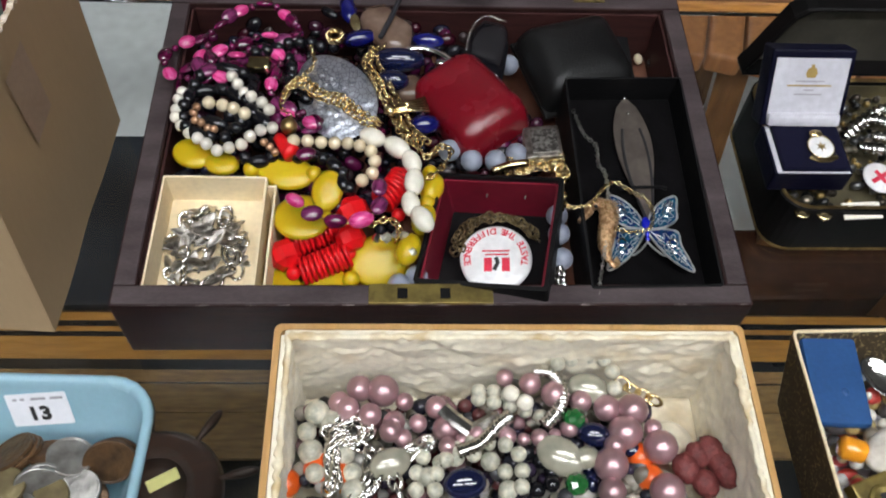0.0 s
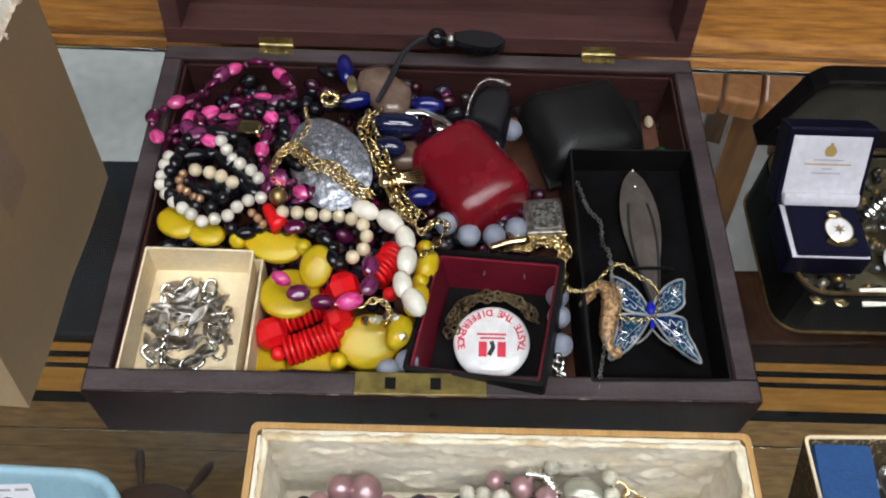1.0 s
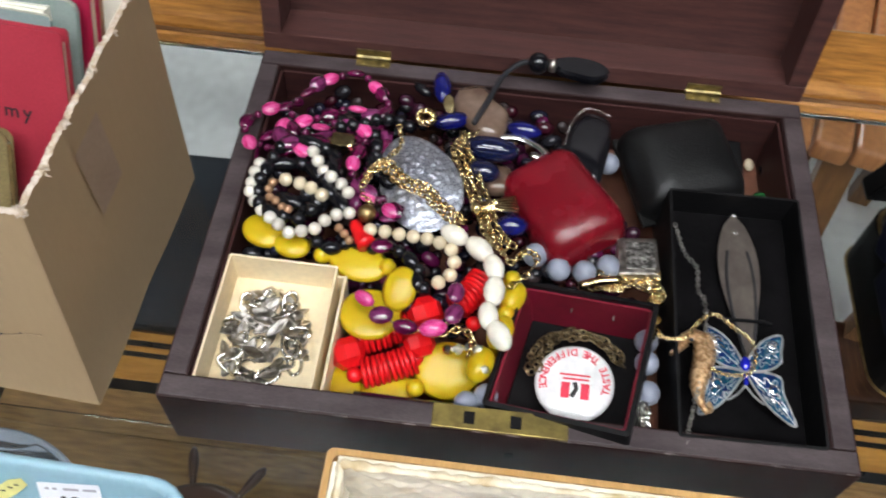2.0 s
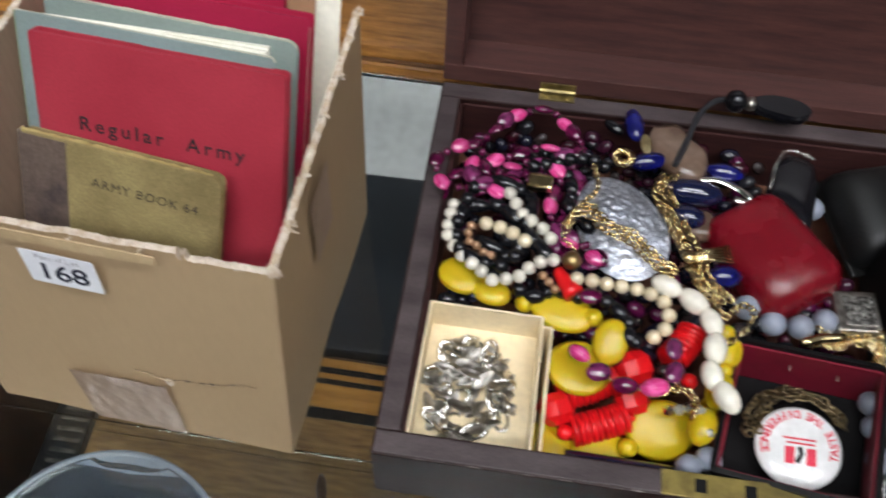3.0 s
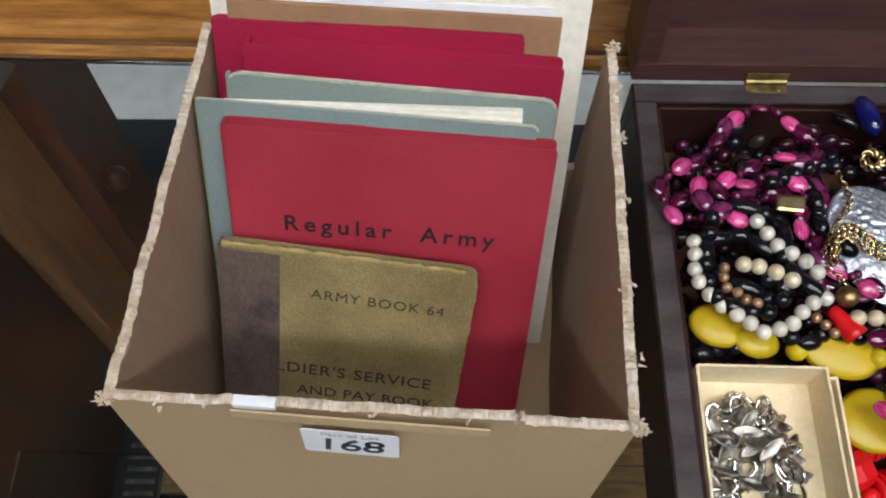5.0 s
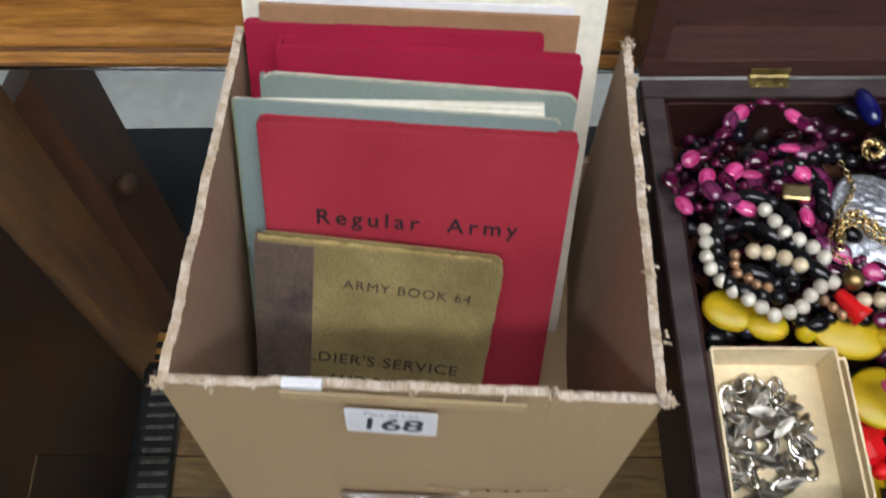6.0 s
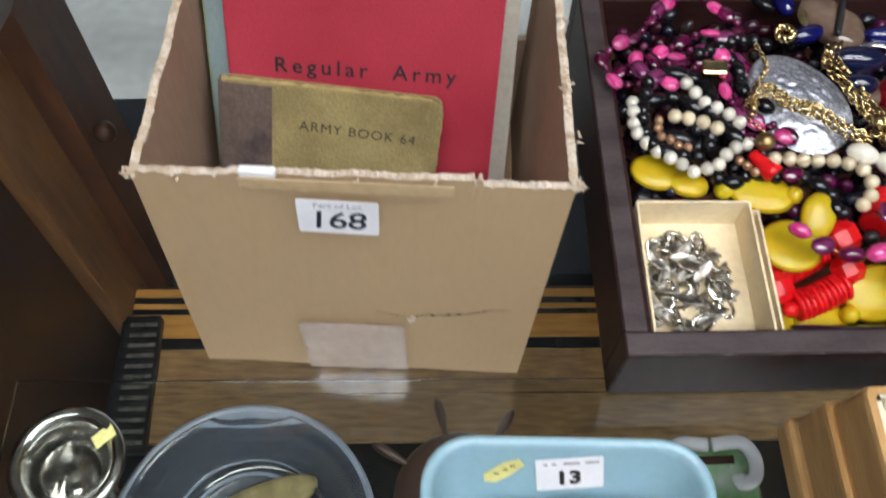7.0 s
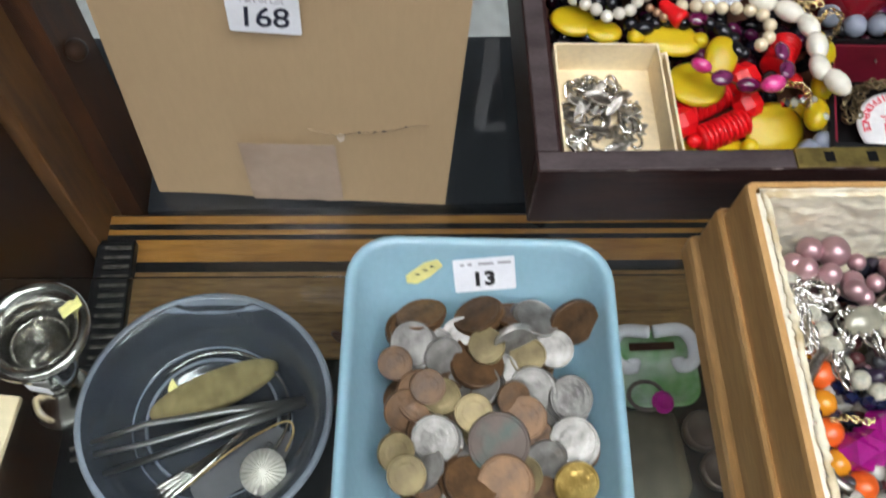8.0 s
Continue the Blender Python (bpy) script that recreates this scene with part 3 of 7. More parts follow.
# ---------------------------------------------------------------- jewellery box
MAHOG_INNER = wood("mahogany_inner_face", (0.055, 0.02, 0.018), (0.025, 0.01, 0.01), 30, (1, 9, 9), 0.5, 0.0, spec=0.25)
jb = thing("jewellery_box", "open dark mahogany box with brass lock and hinges", "box", pose(-0.0045, 0.388, 0, 0, 0, -0.8))
BW, BD, BH, BT = 0.316, 0.2245, 0.048, 0.012
part("front_panel", box(BW, BT, BH, 0.0012, (0, -BD / 2 + BT / 2, 0)), MAHOG, jb)
part("back_panel", box(BW, BT, BH, 0.0012, (0, BD / 2 - BT / 2, 0)), MAHOG, jb)
for sx in (-1, 1):
    part("side_panel", box(BT, BD - 2 * BT, BH - 0.0005, 0.0008, (sx * (BW / 2 - BT / 2), 0, 0)), MAHOG, jb)
    part("inner_lining", box(0.0016, BD - 2 * BT - 0.002, BH - 0.007, 0.0003, (sx * (BW / 2 - BT - 0.0008), 0, 0.004)), MAHOG_INNER, jb, "red-brown inner face")
part("inner_lining", box(BW - 2 * BT - 0.004, 0.0016, BH - 0.007, 0.0003, (0, BD / 2 - BT - 0.0008, 0.004)), MAHOG_INNER, jb, "red-brown inner face")
part("base_panel", box(BW - 2 * BT, BD - 2 * BT, 0.006, 0, (0, 0, 0.001)), BOX_FLOOR, jb, "red-brown paper-lined bottom")
# top edges: rubbed wood, with the gloss on it painted in as grey
MAHOG_RUB_SHEEN = M("rubbed_sheen_mahogany_edge", (0.085, 0.066, 0.068), 0.5, col2=(0.035, 0.024, 0.026), scale=26, stretch=(1, 3, 3), bump=0.2, bscale=500, speck=0.4, lo=0.3, hi=0.7, detail=8, spec=0.4)
for cx, cy, sx, sy in ((0, -BD / 2 + BT / 2, BW - 0.002, BT - 0.002), (0, BD / 2 - BT / 2, BW - 0.002, BT - 0.002), (-BW / 2 + BT / 2, 0, BT - 0.002, BD - 2 * BT), (BW / 2 - BT / 2, 0, BT - 0.002, BD - 2 * BT)):
    part("rubbed_rim", box(sx, sy, 0.0012, 0.0005, (cx, cy, BH - 0.0008)), MAHOG_RUB_SHEEN, jb, "grey-brown rubbed top edge with its sheen put into the colour")
CHIPPED = M("chipped_edge", (0.20, 0.16, 0.15), 0.7, col2=(0.05, 0.035, 0.034), scale=160, lo=0.45, hi=0.6)
part("chipped_edge", tube([(-BW / 2 + 0.002 + (BW - 0.004) * k / 160, -BD / 2 + 0.0004, BH - 0.0004) for k in range(161)], 0.0006, 5, lambda u: 0.25 + 1.1 * max(0, noise.noise(Vector((u * 40, 3, 1))))), CHIPPED, jb, "pale chipped front edge")
for sx in (-1, 1):
    part("chipped_edge", tube([(sx * (BW / 2 - 0.0004), -BD / 2 + 0.0004, 0.001 + (BH - 0.002) * k / 30) for k in range(31)], 0.0006, 5, lambda u: 0.3 + 1.0 * max(0, noise.noise(Vector((u * 12, sx, 1))))), CHIPPED, jb)
lid = part("lid", box(BW, 0.22, 0.008, 0.0012, (0, -0.11, 0.026)), MAHOG_IN, jb, "raised red-brown lid", pose(0, BD / 2 + 0.001, BH + 0.0005, -98, 0, 0))
for cx, cy, sx, sy in ((0, -0.0055, BW, 0.011), (0, -0.2145, BW, 0.011), (-BW / 2 + 0.0055, -0.11, 0.011, 0.198), (BW / 2 - 0.0055, -0.11, 0.011, 0.198)):
    part("lid_rim", box(sx, sy, 0.0265, 0.0008, (cx, cy, 0)), MAHOG_IN, lid)
plate = part("lock_plate", box(0.061, 0.011, 0.0017, 0.0003, (-0.0025, -BD / 2 + 0.0058, BH)), BRASS, jb, "aged brass lock plate")
for x in (-0.0165, 0.0045):
    part("slot", box(0.005, 0.006, 0.0003, 0, (x, -BD / 2 + 0.0058, BH + 0.0015)), BLACK_CARD, plate)
part("keyhole", lathe([(0.0022, 0), (0.0022, 0.0008)], 16), BLACK_CARD, jb, "", pose(0.004, -BD / 2 + 0.0002, 0.026, 90, 0, 0))
for x in (-0.0925, 0.101):
    h = part("hinge", box(0.020, 0.0055, 0.0010, 0.0003, (x, BD / 2 - 0.0032, BH)), BRASS_BRIGHT, jb, "small brass hinge")
    part("knuckle", tube([(x - 0.010, BD / 2 + 0.0002, BH + 0.0018), (x, BD / 2 + 0.0002, BH + 0.0018), (x + 0.010, BD / 2 + 0.0002, BH + 0.0018)], 0.0018, 10), BRASS_BRIGHT, h)
    part("hinge_leaf", box(0.020, 0.001, 0.0045, 0.0002, (x, BD / 2 + 0.0005, BH + 0.003)), BRASS_BRIGHT, h)
    for dx in (-0.006, 0.006):
        part("screw", ball(0.0014, 0.0014, 0.0006, 8, 5), BRASS, h, "", pose(x + dx, BD / 2 - 0.004, BH + 0.001))

# dark beads lying under the necklaces; their near-black colours carry the box's inner shade
scatter("bead_heap", "heap of small mixed beads, near-black to stand in for shade inside the wooden box", "beads", 1150, (-0.142, 0.06), (0.292, 0.483), (0.011, 0.041), (0.0028, 0.0045), HEAP,
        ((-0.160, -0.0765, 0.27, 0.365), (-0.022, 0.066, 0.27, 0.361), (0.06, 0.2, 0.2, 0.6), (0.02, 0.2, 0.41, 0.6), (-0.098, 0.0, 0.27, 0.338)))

# ---- small boxes inside
cb = thing("gift_box_tray", "small open cream cardboard box tray", "box", pose(-0.1217, 0.3218, 0.009, 0, 0, -1.5))
CW, CD, CH = 0.055, 0.070, 0.0385
part("tray", vessel([(CW, CD, 0.0012, 0), (CW, CD, 0.0012, CH), (CW - 0.0022, CD - 0.0022, 0.0008, CH), (CW - 0.0022, CD - 0.0022, 0.0008, 0.018)]), CREAM, cb)
part("lid_sleeve", box(0.0012, CD - 0.003, CH - 0.003, 0.0002, (CW / 2 + 0.0042, -0.0015, 0)), CREAM, cb, "second cream card side")
part("lid_sleeve_end", box(0.0042, 0.0012, CH - 0.003, 0.0002, (CW / 2 + 0.0020, CD / 2 - 0.004, 0)), CREAM, cb)
leaf = loft([[(0.0072 * math.cos(a) * k, 0.0028 * math.sin(a) * k * (1 - 0.35 * math.cos(a) ** 2), z) for a in [2 * math.pi * i / 16 for i in range(16)]]
             for k, z in ((0.9, 0), (1, 0.0006), (0.85, 0.0012), (0.62, 0.0007))])
leaf = link_mesh("leaf_link", leaf, SILVER_DULL, True)
leafb = link_mesh("leaf_link", tube([(0.0062 * math.cos(a), 0.0034 * math.sin(a), 0.0008 * math.sin(2 * a)) for a in [2 * math.pi * i / 20 for i in range(21)]], 0.001, 6), SILVER, True)
cbr = thing("silver_bracelet", "tangled tarnished silver leaf-link bracelet", "bracelet", pose(-0.1255, 0.3150, 0.0272))
random.seed(5)
for i in range(78):
    a, r = random.uniform(0, 6.28), math.sqrt(random.random())
    x, y = 0.0205 * r * math.cos(a) - 0.001, 0.0265 * r * math.sin(a) + 0.006
    part("link", leaf if i % 3 else leafb, None, cbr, "", pose(x, y, random.uniform(0.0005, 0.013 * (1.15 - r)), random.uniform(-38, 38), random.uniform(-38, 38), random.uniform(0, 360)))

wb = thing("watch_box", "open black watch box with dark red lining", "box", pose(0.0308, 0.3166, 0.0139, 0, -12, -13))
part("case", vessel([(0.065, 0.068, 0.002, 0), (0.068, 0.071, 0.002, 0.0385), (0.0635, 0.0665, 0.0015, 0.039), (0.063, 0.066, 0.0015, 0.004)]), BLACK_CARD, wb, "black leatherette case")
part("lining", vessel([(0.0628, 0.0658, 0.0015, 0.0045), (0.0628, 0.0658, 0.0015, 0.0365), (0.0605, 0.0635, 0.0012, 0.0365), (0.0605, 0.0635, 0.0012, 0.006)]), RED_LINING, wb, "dark red lining")
part("pad", box(0.0602, 0.0632, 0.003, 0.001, (0, 0, 0.0062)), BLACK_CARD, wb, "dark padded bottom")
part("price_sticker", box(0.0003, 0.045, 0.012, 0, (-0.0339, 0.004, 0.018)), PAPER, wb, "white sticker")
for x in (-0.008, 0.013):
    part("pin", tube([(x, 0.0316, 0.027), (x, 0.0303, 0.027), (x, 0.0293, 0.0265)], 0.0005, 6), PEWTER, wb)
pts = []
random.seed(8)
for k in range(3):
    for i in range(14):
        a = radians(20 + 165 * i / 13 if k % 2 == 0 else 185 - 165 * i / 13)
        r = 0.0245 - 0.003 * k + random.uniform(-0.001, 0.001)
        pts.append((0.0295 + r * math.cos(a), 0.3203 + r * math.sin(a) * 0.95, 0.028 + 0.0022 * k))
chain("watch_chain", "coiled dark bronze curb chain", pts, 0.0016, 0.0005, BRONZE_CHAIN, wild=0.6)
bd = thing("pin_badge", "round white badge with red lettering", "badge", pose(0.0274, 0.3125, 0.0310, 9, -6, -4) @ Matrix.Scale(1.04, 4))
part("disc", lathe([(0.016, 0), (0.0182, 0.0005), (0.0184, 0.0012), (0.0172, 0.0022), (0.012, 0.0030), (0.005, 0.0033)], 48), ENAMEL_WHITE, bd, smooth=True)
arc = "TASTE THE DIFFERENCE"
for i, ch in enumerate(arc):
    if ch != " ":
        a = radians(-12 + 204 * i / (len(arc) - 1))
        part("lettering", letters(ch, 0.0048, 0.00012), INK_RED, bd, "", pose(0.0148 * math.cos(a), 0.0148 * math.sin(a), 0.0029, 0, 0, math.degrees(a) + 90))
for x, y, w, h in ((0, 0.0035, 0.014, 0.0009), (0.0005, 0.0015, 0.012, 0.0009), (-0.004, -0.004, 0.004, 0.0075), (0.005, -0.004, 0.004, 0.0075)):
    part("print_mark", box(w, h, 0.0002, 0, (x, y, 0.0032)), INK_RED, bd)
part("print_mark", tube([(-0.001, -0.007, 0.0033), (0.001, -0.003, 0.0034), (0.0, 0.0, 0.0034)], 0.0011, 6, flat=0.2), INK, bd)

SLATE_PAD = M("black_flock", (0.003, 0.0028, 0.003), 0.85, col2=(0.0055, 0.005, 0.0055), scale=50, bump=0.3, spec=0.04)
lb = thing("presentation_box", "long open shallow black card box", "box", pose(0.1048, 0.3528, 0.0188, 5.5, 0, 0.3) @ Matrix.Scale(0.965, 4))
part("tray", vessel([(0.069, 0.1345, 0.0015, 0), (0.0695, 0.1365, 0.0015, 0.0385), (0.067, 0.134, 0.001, 0.0385), (0.066, 0.133, 0.001, 0.017)]), BLACK_CARD, lb)
part("floor_pad", box(0.0645, 0.132, 0.003, 0.0008, (0, 0, 0.0172)), SLATE_PAD, lb, "matt black flocked floor pad")
bm = thing("bookmark", "dark pewter pointed page marker", "bookmark", pose(0.1092, 0.3703, 0.0435, 5.5, 0, 2))
outer = [(0.0105 * math.sin(math.pi * min(1, (i + 0.6) / 14) ** 0.8) if i else 0.001, 0.041 - 0.0058 * i) for i in range(15)]
out = [(x, y) for x, y in outer] + [(-x, y) for x, y in reversed(outer)]
part("blade", prism(out, 0.0008), PEWTER, bm)
inn = [(x * 0.62, y - 0.010) for x, y in outer[1:13]]
part("inner_blade", prism(inn + [(-x, y) for x, y in reversed(inn)], 0.0006), PEWTER, bm, "", pose(0, 0, 0.0008))
for s in (-1, 1):
    part("slit", tube(smooth_path([(s * x * 1.04, y, 0.0012) for x, y in inn[1:]], 0.002), 0.0009, 6), INK, bm)
part("elastic", tube([(-0.013, -0.020, 0.0012), (-0.009, -0.0201, 0.0026), (0, -0.0203, 0.0030), (0.009, -0.0204, 0.0026), (0.013, -0.0205, 0.0012)], 0.0010, 6), BLACK_CARD, bm)
part("stud", ball(0.0014, 0.0014, 0.0014, 8, 6), SILVER, bm, "", pose(0, 0.041, 0.001), True)
part("stud", ball(0.001, 0.001, 0.001, 8, 6), SILVER, bm, "", pose(0, 0.030, 0.0015), True)

SILVER_WIRE = M("bright_silver_wire", (0.60, 0.60, 0.58), 0.36, 0.75, col2=(0.42, 0.42, 0.41), scale=200)
GREEN_CHIP = M("teal_glass_chip", (0.03, 0.28, 0.24), 0.1, col2=(0.02, 0.16, 0.2), coat=0.8)
bf = thing("butterfly_brooch", "blue enamel butterfly brooch with silver edges", "brooch", pose(0.1067, 0.3229, 0.0425, 5.5, 0, -2) @ Matrix.Scale(0.96, 4))
up = [(0, 0), (0.004, 0.010), (0.011, 0.018), (0.019, 0.021), (0.0185, 0.013), (0.0175, 0.006), (0.010, 0.001)]
dn = [(0, -0.001), (0.010, 0.0), (0.0175, -0.002), (0.0185, -0.010), (0.0235, -0.0255), (0.014, -0.0205), (0.006, -0.011)]
for s in (-1, 1):
    for w in (up, dn):
        pr = [(s * x, y) for x, y in w]
        rim = smooth_path([(x, y, 0.0012) for x, y in pr + pr[:1]], 0.001)
        wg = part("wing", prism([(x, y) for x, y in [(p.x, p.y) for p in rim[:-1]]], 0.0013), ENAMEL_BLUE, bf, "translucent blue enamel wing")
        part("wing_edge", tube(rim, 0.0008, 6, lambda u: 0.8 + 0.35 * noise.noise(Vector((u * 30, s, 2)))), SILVER_WIRE, wg)
        mid = Vector((sum(p.x for p in rim) / len(rim), sum(p.y for p in rim) / len(rim), 0.0013))
        part("vein", tube([mid.lerp(p, 0.62 + 0.14 * math.sin(i * 0.9)) + Vector((0, 0, 0.0002)) for i, p in enumerate(rim)], 0.00022, 5), SILVER_WIRE, wg, "silver wire vein")
        for q in (4,):
            part("vein", tube([(s * 0.001, -0.0005, 0.0015), mid.lerp(Vector((*pr[q], 0.0015)), 0.3), Vector((*pr[q], 0.0014)) * 0.97], 0.0002, 5), SILVER_WIRE, wg)
        random.seed(int(7 + s))
        for q in range(14):
            p = mid.lerp(rim[random.randrange(len(rim))], random.uniform(0.2, 0.9))
            part("glass_chip", ball(0.0005, 0.0005, 0.0004, 6, 4), GREEN_CHIP if q % 2 else SILVER_WIRE, wg, "", Matrix.Translation(p + Vector((0, 0, 0.0003))))
        for k in (0.3, 0.55, 0.8):
            c = Vector((sum(p[0] for p in pr) / 7, sum(p[1] for p in pr) / 7, 0))
            e = Vector((*pr[3 if k > 0.5 else 4], 0))
            part("filigree", tube([(c * (1 - k) + e * k * 0.8) + Vector((0.0022 * math.cos(a), 0.0022 * math.sin(a), 0.0016)) for a in [0.7 * i for i in range(9)]], 0.0003, 5), SILVER, wg)
    part("feeler", tube(smooth_path([(0, -0.008, 0.001), (s * 0.004, -0.013, 0.001), (s * 0.009, -0.0165, 0.001), (s * 0.0105, -0.0135, 0.001), (s * 0.008, -0.0135, 0.001)], 0.001), 0.0006, 6), SILVER_WIRE, bf)
for y, r in ((0.003, 0.0032), (-0.0035, 0.0018), (-0.0068, 0.0016)):
    part("gem", ball(r * 0.8, r * (1.25 if r > 0.003 else 1), r * 0.7, 10, 7), GEM_BLUE, bf, "royal blue stone", pose(0, y, 0.0022))
sh = thing("seahorse_pendant", "copper-gilt textured sea-horse pendant", "pendant", pose(0.0831, 0.3161, 0.0435) @ Matrix.Scale(0.96, 4))
body = smooth_path([(-0.009, 0.016, 0.004), (-0.003, 0.0205, 0.005), (0.002, 0.0185, 0.006), (0.003, 0.011, 0.0065), (0.0015, 0.003, 0.006), (-0.001, -0.006, 0.005), (-0.0005, -0.014, 0.0045), (0.0025, -0.0195, 0.004), (0.0045, -0.0165, 0.0038), (0.0025, -0.0145, 0.0045)], 0.0016)
part("body", tube(body, 0.0053, 12, lambda u: (0.30 + 0.70 * math.sin(math.pi * min(1, u * 1.2)) ** 0.9) * (1 + 0.09 * math.sin(u * 95)), 0.7), COPPER_FIG, sh, smooth=True)
part("snout", tube([(-0.006, 0.0165, 0.005), (-0.0095, 0.013, 0.0045), (-0.0115, 0.0105, 0.004), (-0.012, 0.0095, 0.004)], 0.0021, 8, lambda u: 1.2 - 0.5 * u + 0.3 * (u > 0.9)), COPPER_FIG, sh, smooth=True)
part("eye", ball(0.0012, 0.0012, 0.0008, 10, 6), INK, sh, "dark recessed eye", pose(-0.0035, 0.0165, 0.0085), True)
for i in range(26):
    p = body[2 + i]
    for a in (-1, 0, 1):
        part("scale", ball(0.0009, 0.0007, 0.0006, 6, 4), GOLD_DULL if (i + a) % 3 == 0 else COPPER_FIG, sh, "", pose(p.x + a * 0.0026 * (1 - i / 34), p.y + 0.0004 * a, p.z + 0.0039 * (1 - i / 40) - 0.0008 * abs(a)), True) if i < 17 else None
for i in range(14):
    p = body[3 + i]
    part("spine", ball(0.0026, 0.0005, 0.0005, 6, 5), COPPER_FIG, sh, "", pose(p.x + 0.0062 - 0.0002 * i, p.y + 0.001, p.z + 0.0005, 0, 0, 55 - 6 * i))
chain("silver_chain", "fine broken silver chain trailing over the box edge", [*[(0.0763, 0.4001, 0.05)], *[(0.0800, 0.3833, 0.05), (0.0857, 0.3745, 0.05), (0.0854, 0.3610, 0.05), (0.0882, 0.3542, 0.05), (0.0869, 0.3312, 0.05), (0.0827, 0.3121, 0.05)], *[(0.0801, 0.3025, 0.05)], *[(0.0762, 0.2865, 0.0475), (0.0752, 0.2805, 0.0475)], (0.0716, 0.2767, 0.044), (0.0706, 0.2762, 0.03), (0.0701, 0.2758, 0.012)], 0.0010, 0.00028, SILVER_DULL)
chain("gold_chain", "fine gold chain looped round the brooch and pendant", [*[(0.0767, 0.3316, 0.054), (0.0846, 0.3420, 0.054), (0.0915, 0.3458, 0.054), (0.1001, 0.3389, 0.054), (0.1068, 0.3340, 0.054), (0.1085, 0.3253, 0.054), (0.1045, 0.3157, 0.054), (0.0938, 0.3140, 0.054), (0.0871, 0.3160, 0.054)]], 0.0010, 0.00028, GOLD)
chain("gold_chain", "fine gold chain lying over the box rim", [(0.0644, 0.3308, 0.054), (0.0693, 0.3298, 0.054), (0.0772, 0.3316, 0.054)], 0.0009, 0.00028, GOLD)

# ---- cases
rc = thing("ring_case", "domed dark red leather jewel case", "case", pose(0.0215, 0.4085, 0.0240, 10, -4, -58))
loops = []
for w, d, r, z in ((0.041, 0.057, 0.004, 0), (0.0445, 0.0605, 0.006, 0.002), (0.0455, 0.0615, 0.007, 0.013), (0.0455, 0.0615, 0.008, 0.024), (0.0435, 0.0595, 0.009, 0.030), (0.038, 0.054, 0.010, 0.0345), (0.029, 0.045, 0.010, 0.037), (0.016, 0.030, 0.007, 0.0382), (0.004, 0.016, 0.001, 0.0385)):
    loops.append([(y, x, z) for x, y in rrect(w, d, r, 5)])
part("case_body", loft(loops), RED_LEATHER, rc, smooth=True)
part("seam", loft([[(y, x, z) for x, y in rrect(0.0459, 0.0619, 0.0072, 5)] for z in (0.0146, 0.0154)], True, True), BLACK_LEATHER, rc)
bk = thing("wallet", "soft padded black leather case", "case", pose(0.0829, 0.4484, 0.0300, 10, 4, 20))
loops = []
for k, z in ((0.86, 0), (0.97, 0.003), (1, 0.008), (0.98, 0.014), (0.9, 0.021), (0.76, 0.0255), (0.5, 0.028), (0.2, 0.029)):
    loops.append([(x, y, z) for x, y in rrect(0.062 * k, 0.054 * k, 0.008 * k, 5)])
part("padded_body", loft(loops), BLACK_LEATHER, bk, smooth=True)
part("stitched_flap", box(0.064, 0.056, 0.003, 0.001, (0.001, -0.001, 0.003)), BLACK_LEATHER, bk)
solid("black_card_case", box(0.032, 0.052, 0.012, 0.0012), BLACK_CARD, "flat black card case leaning on the box side", "case", pose(0.1065, 0.4532, 0.0200, 10, 8, 3))
ve = thing("match_case", "small engraved silver case", "case", pose(0.0580, 0.3806, 0.0340, 0, -4, 2))
part("case_body", box(0.0205, 0.0225, 0.013, 0.001), SILVER_DULL, ve)
part("engraved_panel", box(0.0145, 0.016, 0.0006, 0.0002, (0.001, 0, 0.013)), M("engraved_silver", (0.42, 0.41, 0.38), 0.4, 1.0, (0.16, 0.15, 0.14), 420, bump=1.0, bscale=420, lo=0.45, hi=0.55), ve, "engraved panel")

# ---------------------------------------------------------------- necklaces in the box
P_PINK, P_PLUM, P_PUR = bead("flat", 0.0040, PINK), bead("flat", 0.0041, PLUM), bead("flat", 0.0044, PURPLE)
P_SM, P_OV = bead("round", 0.0022, PLUM), bead("oval", 0.0036, PINK)
random.seed(11)
strand("pink_bead_necklace", "hot pink and dark plum bead necklace, loosely coiled", [(-0.1516, 0.4236, 0.056), (-0.1567, 0.4359, 0.056), (-0.1506, 0.4449, 0.056), (-0.1374, 0.4528, 0.056), (-0.1282, 0.4618, 0.056), (-0.1200, 0.4718, 0.056), (-0.1088, 0.4798, 0.056), (-0.0976, 0.4806, 0.056), (-0.0874, 0.4692, 0.056), (-0.0804, 0.4569, 0.056), (-0.0896, 0.4509, 0.056), (-0.1008, 0.4532, 0.056), (-0.1201, 0.4444, 0.056), (-0.1303, 0.4364, 0.056), (-0.1201, 0.4311, 0.056), (-0.1323, 0.4243, 0.056)], 0.0078,
       [P_PINK, P_SM, P_PLUM, P_SM, P_PINK, P_PLUM, P_SM, P_PLUM, P_PUR])
strand("pink_bead_necklace", "hot pink and dark plum bead necklace, loosely coiled", [(-0.1232, 0.4221, 0.054), (-0.1374, 0.4324, 0.054), (-0.1334, 0.4466, 0.054), (-0.1151, 0.4412, 0.054), (-0.1049, 0.4451, 0.054), (-0.0907, 0.4398, 0.054), (-0.0938, 0.4236, 0.054), (-0.0948, 0.4115, 0.054), (-0.0868, 0.3982, 0.054), (-0.0757, 0.3950, 0.054), (-0.0666, 0.3868, 0.054), (-0.0757, 0.3920, 0.054), (-0.0888, 0.4033, 0.054)], 0.0085,
       [P_PINK, P_SM, P_PUR, P_PINK, P_SM, P_PLUM])
